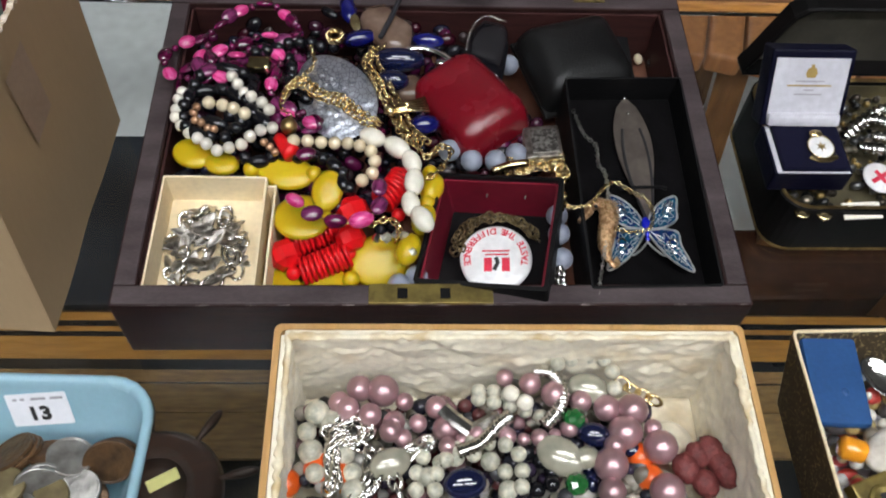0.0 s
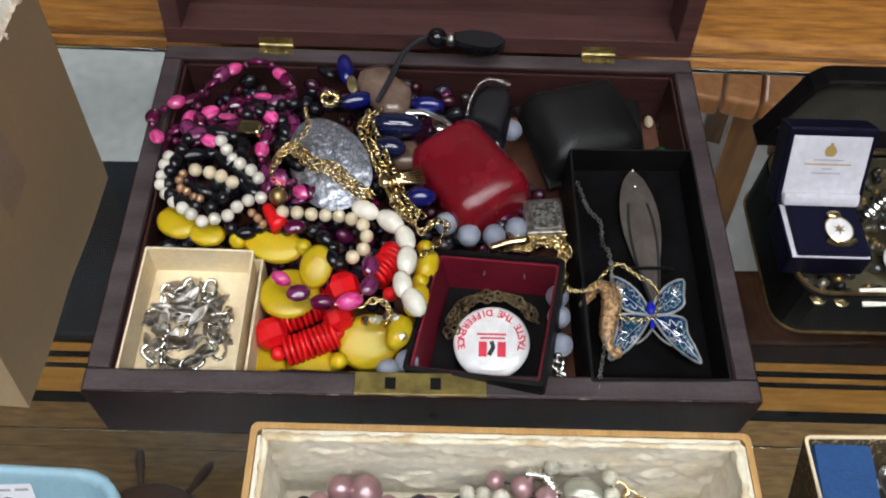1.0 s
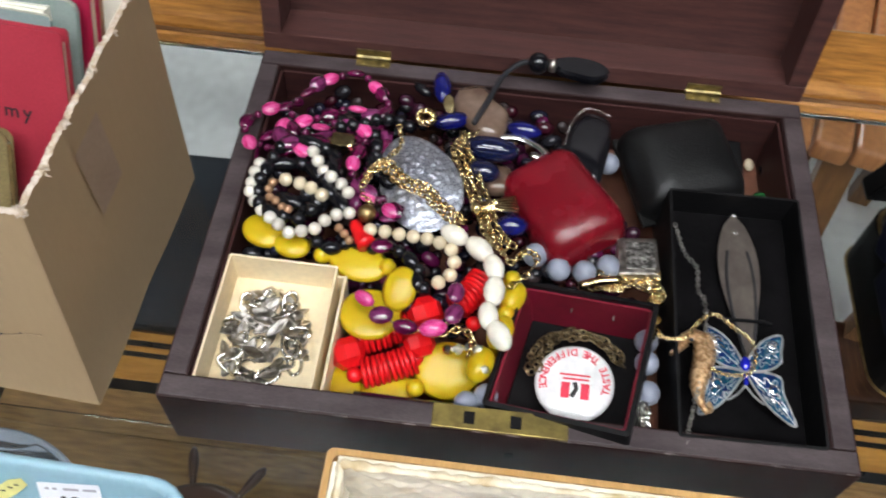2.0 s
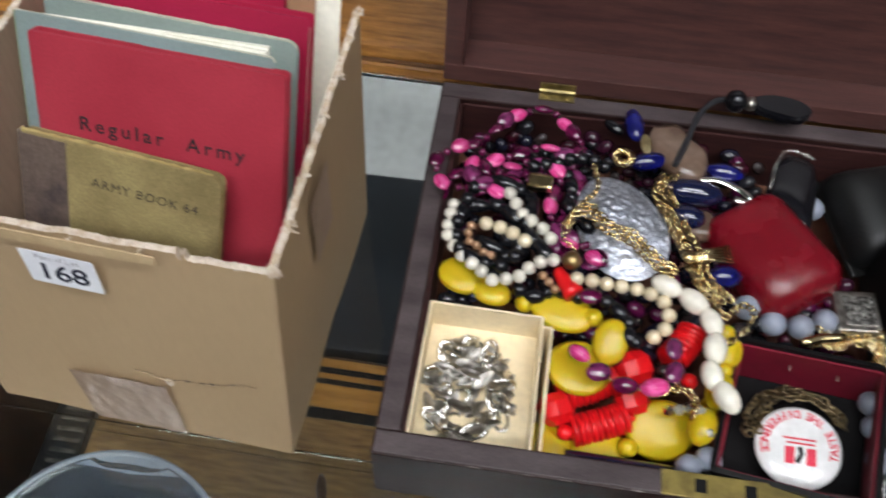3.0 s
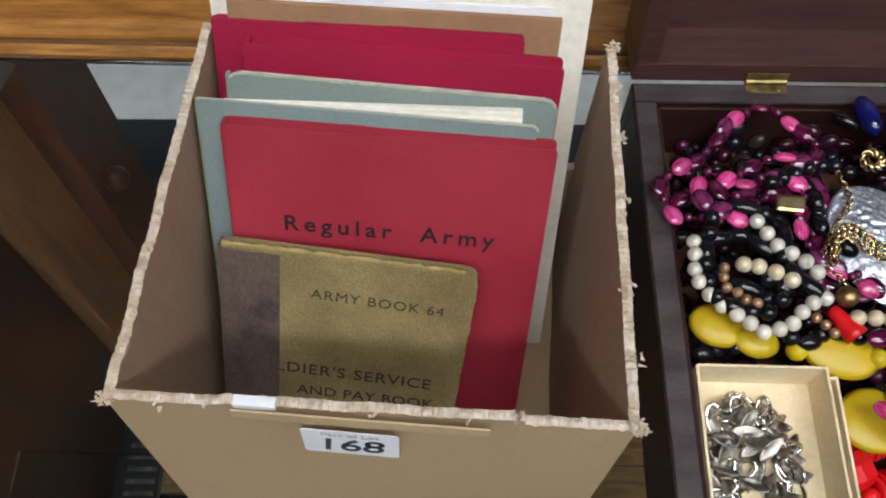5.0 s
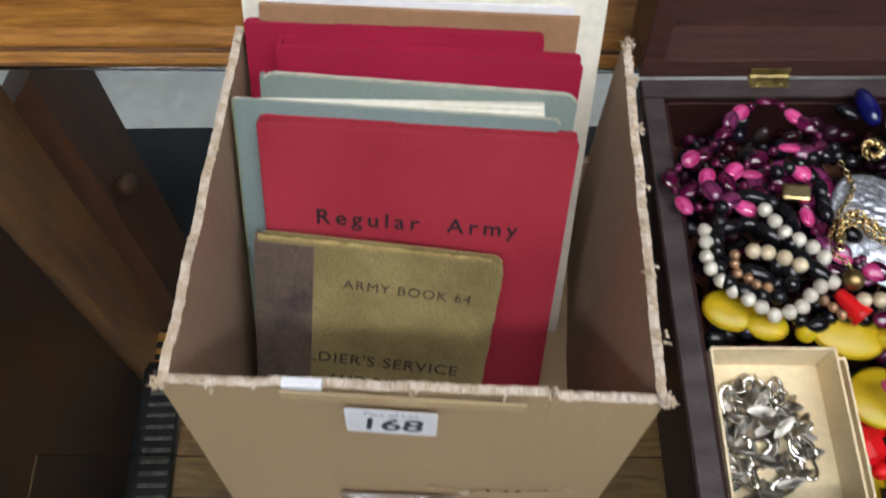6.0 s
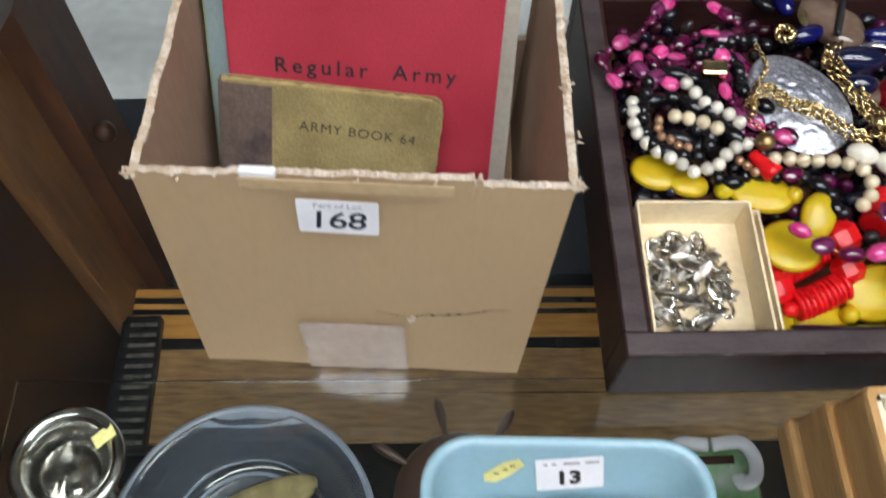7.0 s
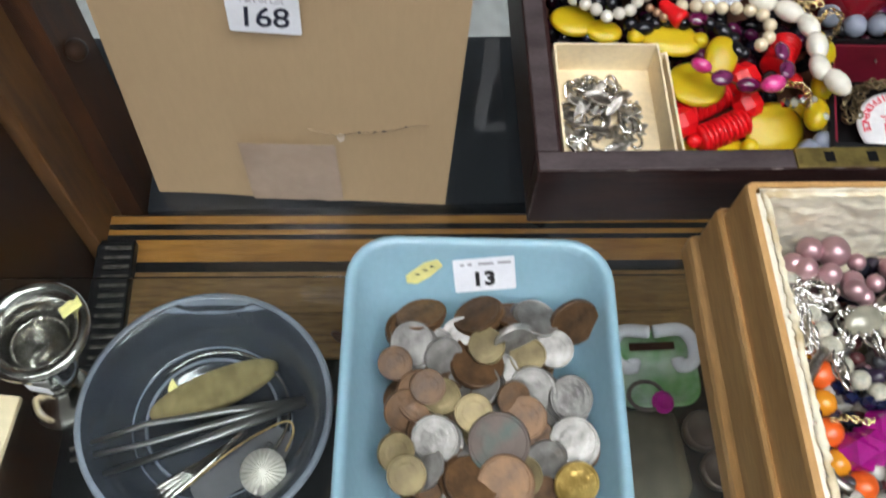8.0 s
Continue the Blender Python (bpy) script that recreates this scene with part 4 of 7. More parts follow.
strand("plum_bead_necklace", "dark plum glass bead necklace, coiled", [(-0.0876, 0.4579, 0.048), (-0.0796, 0.4365, 0.048), (-0.0848, 0.4203, 0.048), (-0.0920, 0.3972, 0.048), (-0.0758, 0.3878, 0.048), (-0.0646, 0.3937, 0.048)], 0.008, [P_PLUM, P_SM, P_PUR])
strand("plum_bead_necklace", "dark plum glass bead necklace, coiled", [(-0.152, 0.424, 0.046), (-0.146, 0.436, 0.047), (-0.136, 0.438, 0.048), (-0.128, 0.430, 0.049), (-0.118, 0.436, 0.049), (-0.108, 0.444, 0.048), (-0.096, 0.442, 0.047), (-0.088, 0.450, 0.046)], 0.0074, [P_PLUM, P_SM, P_PLUM, P_PUR])
strand("plum_bead_necklace", "string of small dark plum beads", [(-0.143, 0.426, 0.050), (-0.133, 0.424, 0.052), (-0.122, 0.430, 0.053), (-0.112, 0.432, 0.052), (-0.100, 0.438, 0.050), (-0.090, 0.428, 0.050)], 0.0056, [P_SM, P_SM, P_PLUM])
solid("gold_cube_bead", box(0.0125, 0.0078, 0.006, 0.0014), GOLD, "square gold-coloured bead among pink beads", "bead", pose(-0.1005, 0.4270, 0.0575, 15, -10, -12))
BR, BO, BL = bead("round", 0.0038, BLACK_BEAD), bead("oval", 0.0039, BLACK_BEAD), bead("long", 0.0040, BLACK_BEAD)
strand("black_bead_necklace", "coiled necklace of black round and oval beads", [(-0.1344, 0.4223, 0.055), (-0.1395, 0.4051, 0.055), (-0.1405, 0.3961, 0.055), (-0.1385, 0.3849, 0.055), (-0.1294, 0.3788, 0.055), (-0.1203, 0.3776, 0.055), (-0.1152, 0.3785, 0.055), (-0.1091, 0.3855, 0.055), (-0.1121, 0.3936, 0.055), (-0.1192, 0.3887, 0.055)], 0.0078, [BR, BR, BO, BR])
strand("black_bead_necklace", "coiled necklace of black round and oval beads", [(-0.1191, 0.4271, 0.056), (-0.1110, 0.4249, 0.056), (-0.1039, 0.4167, 0.056), (-0.1070, 0.4016, 0.056), (-0.1030, 0.3945, 0.056), (-0.0979, 0.3903, 0.056), (-0.1010, 0.3843, 0.056)], 0.0085, [BL, BR, BO])
strand("black_bead_necklace", "coiled necklace of black round and oval beads", [(-0.1324, 0.4141, 0.052), (-0.1223, 0.4159, 0.052), (-0.1132, 0.4087, 0.052), (-0.1061, 0.4005, 0.052), (-0.1102, 0.3855, 0.052), (-0.1264, 0.3907, 0.052)], 0.0105, [BL, BO])
strand("black_bead_necklace", "string of round black beads", [(-0.1049, 0.4410, 0.054), (-0.0896, 0.4479, 0.054), (-0.0815, 0.4498, 0.054), (-0.0733, 0.4506, 0.054), (-0.0673, 0.4465, 0.054)], 0.0066, [BR])
strand("black_bead_necklace", "string of round black beads", [(-0.0867, 0.4417, 0.05), (-0.0837, 0.4305, 0.05), (-0.0857, 0.4224, 0.05), (-0.0797, 0.4132, 0.05), (-0.0716, 0.4070, 0.05)], 0.0072, [BR, BO])
strand("black_bead_necklace", "string of black oval beads", [(-0.1063, 0.3692, 0.047), (-0.0992, 0.3671, 0.047), (-0.0890, 0.3720, 0.047), (-0.0759, 0.3687, 0.047), (-0.0698, 0.3716, 0.047), (-0.0618, 0.3665, 0.047), (-0.0568, 0.3624, 0.047), (-0.0517, 0.3543, 0.047), (-0.0548, 0.3503, 0.047), (-0.0487, 0.3482, 0.047), (-0.0427, 0.3481, 0.047)], 0.0076, [BR, BO])
PW, PC, PB = bead("round", 0.0034, PEARL), bead("round", 0.0036, PEARL_CREAM), bead("round", 0.0024, PEARL_BRONZE)
strand("pearl_necklace", "string of white imitation pearls", [(-0.1435, 0.4113, 0.055), (-0.1445, 0.4032, 0.055), (-0.1446, 0.3921, 0.055), (-0.1385, 0.3829, 0.055), (-0.1253, 0.3716, 0.055), (-0.1183, 0.3685, 0.055), (-0.1122, 0.3704, 0.055), (-0.1061, 0.3733, 0.055), (-0.1020, 0.3783, 0.055), (-0.0960, 0.3822, 0.055), (-0.0899, 0.3841, 0.055)], 0.0067, [PW])
strand("pearl_necklace", "string of white imitation pearls", [(-0.1161, 0.4190, 0.058), (-0.1110, 0.4108, 0.058), (-0.1049, 0.4036, 0.058), (-0.0978, 0.3994, 0.058), (-0.0918, 0.3923, 0.058)], 0.0067, [PW])
strand("pearl_necklace", "string of cream imitation pearls", [(-0.1262, 0.3969, 0.06), (-0.1191, 0.3968, 0.06), (-0.1130, 0.3937, 0.06), (-0.1059, 0.3895, 0.06)], 0.0071, [PC])
strand("pearl_necklace", "string of cream imitation pearls", [(-0.0798, 0.3749, 0.054), (-0.0717, 0.3748, 0.054), (-0.0657, 0.3747, 0.054), (-0.0586, 0.3746, 0.054), (-0.0505, 0.3734, 0.054), (-0.0445, 0.3713, 0.054), (-0.0374, 0.3662, 0.054), (-0.0365, 0.3561, 0.054), (-0.0416, 0.3492, 0.054), (-0.0476, 0.3483, 0.054)], 0.0072, [PC])
strand("bronze_pearl_necklace", "string of small bronze pearls", [(-0.1333, 0.3970, 0.057), (-0.1344, 0.3899, 0.057), (-0.1303, 0.3858, 0.057), (-0.1243, 0.3817, 0.057), (-0.1212, 0.3797, 0.057)], 0.0046, [PB])
strand("bronze_pearl_necklace", "string of small bronze pearls", [(-0.0960, 0.3761, 0.052), (-0.0920, 0.3721, 0.052), (-0.0880, 0.3670, 0.052)], 0.0046, [PB])
solid("silver_ball_bead", ball(0.0048, 0.0048, 0.0048), GOLD_DULL, "round dull metal bead on pearls", "bead", pose(*[(-0.0828, 0.3840, 0.056)][0]), smooth=True)
WO = [bead("oval", 0.0050, WHITE_BEAD), bead("oval", 0.0054, WHITE_BEAD)]
strand("white_bead_necklace", "string of large white oval beads", [(-0.0373, 0.3752, 0.056), (-0.0343, 0.3732, 0.056), (-0.0213, 0.3670, 0.056), (-0.0153, 0.3538, 0.056), (-0.0165, 0.3378, 0.056), (-0.0176, 0.3249, 0.056), (-0.0096, 0.3197, 0.056)], 0.0138, WO)

random.seed(14)
yn = thing("yellow_disc_necklace", "chunky necklace of matt yellow resin discs", "necklace", pose(-0.06, 0.33, 0.04))
for (x, y, z), w, h, a, tilt in zip([*[(-0.1352, 0.3762, 0.043), (-0.1198, 0.3688, 0.043), (-0.0850, 0.3632, 0.043), (-0.0615, 0.3475, 0.043), (-0.0749, 0.3356, 0.043)], *[(-0.0341, 0.3145, 0.027)], *[(-0.0618, 0.3030, 0.022), (-0.0868, 0.3023, 0.022)]], (0.0125, 0.010, 0.0165, 0.0085, 0.0155, 0.0162, 0.0135, 0.0125), (0.0095, 0.007, 0.0105, 0.0115, 0.014, 0.0145, 0.011, 0.011), (-20, -14, -18, -12, 0, 5, 8, -10), (8, 10, 12, 24, 4, 26, 8, 6)):
    part("disc", lathe([(0.3, -0.17), (0.85, -0.14), (1, 0), (0.85, 0.14), (0.3, 0.17)], 32), YELLOW, yn, "", Matrix.Translation((x + 0.06, y - 0.33, z - 0.04 + (0.003 if w == 0.0085 else -0.004 if w == 0.0155 else 0))) @ pose(0, 0, 0, tilt, 0, a) @ Matrix.Diagonal((w, h, 0.012, 1)), True)
for x, y, z in [(-0.0695, 0.3612, 0.043), (-0.0490, 0.3046, 0.026), (-0.0191, 0.3263, 0.026), (-0.0062, 0.3612, 0.043), (-0.0084, 0.3410, 0.043), (-0.0105, 0.3304, 0.026), (-0.1032, 0.3648, 0.043)]:
    part("bead", bead("round", 0.0046, YELLOW), None, yn, "", pose(x + 0.06, y - 0.33, z - 0.04))
for a, b in zip([(-0.0054, 0.3505, 0.043), (-0.0106, 0.3305, 0.043), (-0.0189, 0.3117, 0.043)], [(-0.0064, 0.3425, 0.045), (-0.0127, 0.3226, 0.045), (-0.0148, 0.3136, 0.045)]):
    part("disc", bead("oval", 0.0062, YELLOW), None, yn, "", pose(a[0] + 0.06, a[1] - 0.33, a[2] - 0.04, 0, 0, 70))

RD = bead("disc", 0.0078, RED_RESIN)
for k, pts in enumerate(([(-0.0818, 0.3262, 0.026), (-0.0699, 0.3307, 0.027), (-0.0570, 0.3373, 0.028)], [(-0.0743, 0.3088, 0.028), (-0.0636, 0.3123, 0.029), (-0.0517, 0.3173, 0.031)], [(-0.0320, 0.3452, 0.04), (-0.0258, 0.3533, 0.04), (-0.0205, 0.3624, 0.04)])):
    strand("red_disc_necklace", "chunky necklace of bright red resin discs", pts, 0.0027, [RD], thread=0.0012, lift=0.0003)
rn = thing("red_block_beads", "faceted bright red resin block beads", "necklace", pose(-0.06, 0.31, 0.04))
for (x, y, z), s in zip([(-0.0836, 0.3169, 0.031), (-0.0480, 0.3406, 0.036), (-0.0492, 0.3240, 0.036)], (0.0075, 0.0080, 0.0070)):
    part("bead", bead("cube", s, RED_RESIN), None, rn, "", pose(x + 0.06, y - 0.31, z - 0.04, 20, 15, 30))
for x, y, z in [(-0.0787, 0.3063, 0.03), (-0.0499, 0.3185, 0.03), (-0.0239, 0.3342, 0.042)]:
    part("bead", bead("round", 0.0038, RED_RESIN), None, rn, "", pose(x + 0.06, y - 0.31, z - 0.04))
solid("coral_stick", tube(smooth_path([(-0.0889, 0.3801, 0.052), (-0.0849, 0.3740, 0.052), (-0.0799, 0.3668, 0.052)], 0.003), 0.0048, 10, lambda u: 0.6 + 0.5 * u), RED_RESIN, "short red coral stick", "bead", smooth=True)
pbn = thing("purple_bead_necklace", "pink and purple shell bead string over the yellow discs", "necklace", pose(-0.06, 0.33, 0.04))
for (x, y, z), me, a in zip([(-0.0770, 0.3348, 0.055), (-0.0679, 0.3266, 0.055), (-0.0559, 0.3215, 0.055), (-0.0428, 0.3223, 0.055), (-0.0337, 0.3311, 0.055), (-0.0336, 0.3431, 0.055), (-0.0728, 0.3658, 0.055), (-0.0353, 0.3792, 0.055)], (P_OV, P_PUR, bead("oval", 0.0040, PLUM), bead("oval", 0.0044, PINK), P_PUR, P_PUR, P_PLUM, P_PLUM), (-30, 10, -5, 15, 60, 80, 10, 30)):
    part("bead", me, None, pbn, "", pose(x + 0.06, y - 0.33, z - 0.04, 15, 0, a))
part("thread", tube(smooth_path([(x + 0.06, y - 0.33, z - 0.04) for x, y, z in [(-0.0770, 0.3358, 0.054), (-0.0680, 0.3276, 0.054), (-0.0559, 0.3214, 0.054), (-0.0428, 0.3222, 0.054), (-0.0337, 0.3311, 0.054), (-0.0346, 0.3441, 0.054)]], 0.004), 0.0006, 5), GOLD_DULL, pbn)
chain("bead_link_chain", "small gold chain with pale stones", [(-0.0378, 0.3231, 0.05), (-0.0287, 0.3259, 0.05), (-0.0238, 0.3198, 0.05), (-0.0259, 0.3109, 0.05)], 0.0016, 0.0005, GOLD, wild=1.2)
strand("crystal_bead_string", "string of clear and smoky crystal beads", [(-0.0349, 0.3160, 0.046), (-0.0258, 0.3188, 0.046), (-0.0208, 0.3177, 0.046), (-0.0169, 0.3067, 0.046)], 0.005, [bead("cut", 0.003, SILVER), bead("cut", 0.003, SHELL)])

# hammered silver pendant and gold chains
sp = thing("hammered_pendant", "oval hammered silver pendant", "pendant", pose(-0.0589, 0.4108, 0.0515, 14, 4, -62))
b = bmesh.new()
NU, NV = 110, 44
rings = []
dents = [(random.uniform(-0.03, 0.03), random.uniform(-0.02, 0.02)) for _ in range(330)]
for j in range(NV + 1):
    k = j / NV
    ring = []
    for i in range(NU):
        a = 2 * math.pi * i / NU
        x, y = 0.031 * k * math.cos(a), 0.021 * k * math.sin(a) * (1 + 0.12 * math.cos(a))
        z = 0.0035 * (1 - k ** 2.2)
        z -= 0.0005 * max(max(0, 1 - ((x - u) ** 2 + (y - v) ** 2) / 0.0000026) for u, v in dents) if k < 0.95 else 0
        ring.append(b.verts.new((x, y, z)))
    rings.append(ring)
for r0, r1 in zip(rings, rings[1:]):
    for i in range(NU):
        b.faces.new((r0[i], r0[(i + 1) % NU], r1[(i + 1) % NU], r1[i]))
low = [b.verts.new((v.co.x * 0.97, v.co.y * 0.97, -0.0012)) for v in rings[-1]]
for i in range(NU):
    b.faces.new((rings[-1][i], rings[-1][(i + 1) % NU], low[(i + 1) % NU], low[i]))
b.faces.new(list(reversed(low)))
bmesh.ops.remove_doubles(b, verts=b.verts[:], dist=1e-6)
part("plate", b, HAMMERED, sp, smooth=True)
for x in (-0.004, 0.004):
    part("ring_mark", tube([(x * 1.2 + 0.0022 * math.cos(t), 0.003 + 0.0022 * math.sin(t), 0.0036) for t in [0.5 * i for i in range(14)]], 0.0004, 5), HAMMERED, sp)
random.seed(21)
for off in (-0.0028, 0, 0.0028):
    chain("gold_chain", "heavy gold belcher chain draped over the silver pendant", [(x + off * 0.4, y + off, z - abs(off) * 0.3) for x, y, z in [(-0.0856, 0.4023, 0.0605), (-0.0836, 0.4103, 0.0605), (-0.0765, 0.4132, 0.0605), (-0.0664, 0.4040, 0.0605), (-0.0553, 0.3998, 0.0605), (-0.0472, 0.3916, 0.0605), (-0.0392, 0.3844, 0.0605), (-0.0332, 0.3803, 0.0605)]], 0.0016, 0.00048, GOLD, wild=0.8, group="gold chains")
for off in (-0.0045, -0.001, 0.003):
    chain("gold_chain", "heavy gold belcher chain in a bunch", [(x + off, y + 0.3 * off, z) for x, y, z in [(-0.0337, 0.4429, 0.058), (-0.0379, 0.4308, 0.058), (-0.0329, 0.4185, 0.058), (-0.0290, 0.4064, 0.058), (-0.0250, 0.3982, 0.058), (-0.0181, 0.3790, 0.058), (-0.0111, 0.3708, 0.058)]], 0.0016, 0.00048, GOLD, wild=1.1, group="gold chains")
chain("gold_chain", "fine gold chain beside silver pendant", [(-0.0734, 0.4455, 0.055), (-0.0714, 0.4313, 0.055), (-0.0806, 0.4183, 0.055), (-0.0888, 0.4023, 0.055), (-0.0817, 0.3911, 0.055)], 0.0013, 0.0004, GOLD, wild=0.6, group="gold chains")
chain("gold_chain", "loose gold chain among yellow beads", [(-0.0251, 0.3911, 0.052), (-0.0162, 0.3769, 0.052), (-0.0082, 0.3657, 0.052), (-0.0010, 0.3726, 0.052), (0.0050, 0.3695, 0.052), (-0.0002, 0.3585, 0.052), (-0.0073, 0.3516, 0.052)], 0.0016, 0.0005, GOLD, wild=0.9, group="gold chains")
bow = thing("gold_bow", "ribbed gold bow ornament", "brooch", pose(*[(-0.0190, 0.3921, 0.06)][0], 10, 0, 14))
for i in range(5):
    part("fold", tube([(-0.011, -0.001 + 0.0006 * i, 0.001), (0, -0.002 + 0.001 * i, 0.003), (0.012, -0.004 + 0.002 * i, 0.0012)], 0.0014, 6), GOLD, bow, smooth=True)
part("knot", ball(0.003, 0.004, 0.003), GOLD, bow, "", pose(-0.009, 0.0005, 0.002), True)
fl = thing("gold_flower", "knotted gold flower button", "button", pose(*[(-0.0590, 0.4494, 0.06)][0]))
for i in range(9):
    a = i * 0.7
    part("petal", tube([(0.0055 * math.cos(a + u) * (0.35 + 0.65 * math.sin(u * 1.5)), 0.0055 * math.sin(a + u) * (0.35 + 0.65 * math.sin(u * 1.5)), 0.0018 * math.sin(3 * u)) for u in [0.2 * j for j in range(10)]], 0.0009, 6), GOLD, fl, smooth=True)
random.seed(23)
for k in range(6):
    c = [(x + random.uniform(-0.004, 0.004), y + random.uniform(-0.006, 0.006), z + random.uniform(-0.004, 0.004)) for x, y, z in [(0.0372, 0.3678, 0.043), (0.0462, 0.3647, 0.043), (0.0554, 0.3706, 0.043), (0.0634, 0.3664, 0.043), (0.0673, 0.3603, 0.043), (0.0622, 0.3514, 0.043), (0.0640, 0.3413, 0.043)]]
    chain("gold_chain", "bunched bright gold chain", c if k % 2 else list(reversed(c)), 0.0016, 0.0005, GOLD, wild=1.4, group="gold chains")
solid("gold_bar", tube(smooth_path([(0.0270, 0.3571, 0.05), (0.0361, 0.3609, 0.05), (0.0472, 0.3628, 0.05)], 0.003), 0.0022, 8), GOLD, "plain gold bar clasp with chain", "clasp", smooth=True)

# blue beads, stones and cord
bb = thing("blue_bead_necklace", "necklace of cobalt blue stones with gold links", "necklace", pose(-0.03, 0.45, 0.045))
for (x, y, z), me, a, tl in zip([(-0.0528, 0.4778, 0.055), (-0.0449, 0.4532, 0.055), (-0.0053, 0.4515, 0.055), (-0.0227, 0.4355, 0.055), (-0.0090, 0.3858, 0.055), (-0.0640, 0.4749, 0.055), (-0.0258, 0.4194, 0.055)], (bead("long", 0.0052, BLUE), bead("long", 0.0050, BLUE), bead("long", 0.0046, BLUE), bead("long", 0.0072, NAVY), bead("oval", 0.0056, BLUE), bead("long", 0.003, BLACK_BEAD), bead("oval", 0.006, NAVY)), (100, 18, -8, -4, 5, -40, -10), (0, 0, 0, 0, 0, 0, 0)):
    part("bead", me, None, bb, "", pose(x + 0.03, y - 0.45, z - 0.045, 0, 0, a))
solid("silver_spoon_handle", tube(smooth_path([(-0.0185, 0.4456, 0.054), (-0.0084, 0.4465, 0.054), (0.0027, 0.4412, 0.054), (0.0087, 0.4340, 0.054), (-0.0014, 0.4352, 0.054)], 0.002), 0.0022, 8, flat=0.5), SILVER, "curved polished silver handle", "spoon", smooth=True)
solid("mother_of_pearl_leaf", prism([(0.003 * math.cos(t), 0.0055 * math.sin(t)) for t in [0.5 * i for i in range(12)]], 0.001), GOLD, "small gold leaf charm", "charm", pose(*[(-0.0478, 0.4604, 0.06)][0], 20, 0, 10))
def pebble(name, label, pts, h, material, r=2):
    o = Vector(pts[0])
    cx, cy = sum(p[0] for p in pts) / len(pts), sum(p[1] for p in pts) / len(pts)
    rim = smooth_path([*pts, pts[0]], 0.002)[:-1]
    lo = [[(cx + (p.x - cx) * k, cy + (p.y - cy) * k, p.z + z * h - h) for p in rim] for k, z in ((0.8, 0), (0.97, 0.25), (1, 0.5), (0.95, 0.8), (0.7, 0.97), (0.3, 1))]
    return solid(name, loft(lo), material, label, "stone", smooth=True)
pebble("agate_stone", "polished brown agate stone", [(-0.0436, 0.4766, 0.06), (-0.0304, 0.4804, 0.06), (-0.0223, 0.4701, 0.06), (-0.0143, 0.4618, 0.06), (-0.0164, 0.4466, 0.06), (-0.0266, 0.4428, 0.06), (-0.0377, 0.4521, 0.06), (-0.0457, 0.4654, 0.06)], 0.012, AGATE)
pebble("agate_stone", "polished grey-brown agate stone", [(-0.0258, 0.4284, 0.05), (-0.0116, 0.4302, 0.05), (-0.0087, 0.4160, 0.05), (-0.0229, 0.4142, 0.05)], 0.010, AGATE)
pebble("black_stone", "faceted black stone pendant with a silver edge", [(0.0295, 0.4712, 0.056), (0.0416, 0.4669, 0.056), (0.0435, 0.4557, 0.056), (0.0401, 0.4345, 0.056), (0.0349, 0.4194, 0.056), (0.0239, 0.4277, 0.056), (0.0169, 0.4420, 0.056), (0.0212, 0.4602, 0.056)], 0.010, BLACK_BEAD)
chain("silver_edge_chain", "fine silver edge of the black stone", [(0.0170, 0.4430, 0.057), (0.0212, 0.4592, 0.057), (0.0294, 0.4702, 0.057), (0.0416, 0.4659, 0.057)], 0.0007, 0.0002, SILVER)
tp = thing("tassel_pendant", "black stone pendant on a thick dark cord", "pendant", pose(0.0, 0.487, 0.05))
part("cord", tube(smooth_path([(x, y - 0.487, z - 0.05) for x, y, z in [(0.0014, 0.4973, 0.062), (-0.0088, 0.4964, 0.062), (-0.0191, 0.4844, 0.062), (-0.0264, 0.4641, 0.062), (-0.0337, 0.4450, 0.062)]], 0.003), 0.0016, 8), CORD, tp, smooth=True)
bx, by, bz = [(0.0003, 0.4953, 0.064)][0]
part("bead", ball(0.0062, 0.0062, 0.0062), BLACK_BEAD, tp, "", pose(bx, by - 0.487, bz - 0.05), True)
part("ferrule", lathe([(0.0035, -0.002), (0.004, 0), (0.0035, 0.002)], 16), SILVER_DULL, tp, "dull silver ferrule", pose(bx + 0.008, by - 0.488, bz - 0.05, 0, 90, 0), True)
drop = [(0.010, 0.004), (0.020, 0.0065), (0.034, 0.004), (0.040, -0.003), (0.033, -0.010), (0.020, -0.0085), (0.010, -0.004)]
part("stone", prism([(p.x, p.y) for p in smooth_path([(x, y, 0) for x, y in drop + drop[:1]], 0.002)[:-1]], 0.006, 0.0012), BLACK_BEAD, tp, "", pose(bx, by - 0.488, bz - 0.053))
for x, y, z in [(0.0170, 0.3702, 0.043), (0.0302, 0.3700, 0.043), (0.0423, 0.3748, 0.043), (0.0050, 0.3774, 0.043), (0.0433, 0.4434, 0.043)]:
    solid("grey_bead", ball(0.0062, 0.0062, 0.0062), GREY_BEAD, "round matt blue-grey bead", "bead", pose(x, y, z), "grey beads", smooth=True)
for x, y, z in [(0.0618, 0.3253, 0.036), (0.0615, 0.3093, 0.036), (0.0620, 0.3373, 0.036), (-0.0241, 0.2947, 0.036), (-0.0150, 0.2995, 0.036)]:
    solid("grey_bead", ball(0.0060, 0.0060, 0.0060), GREY_BEAD, "round matt blue-grey bead", "bead", pose(x, y, z), "grey beads", smooth=True)
x, y, z = [(0.1443, 0.4748, 0.013)][0]
solid("black_ball_bead", ball(0.0045, 0.0045, 0.0045), BLACK_BEAD, "loose round black bead on the box bottom", "bead", pose(x, y, z), smooth=True)
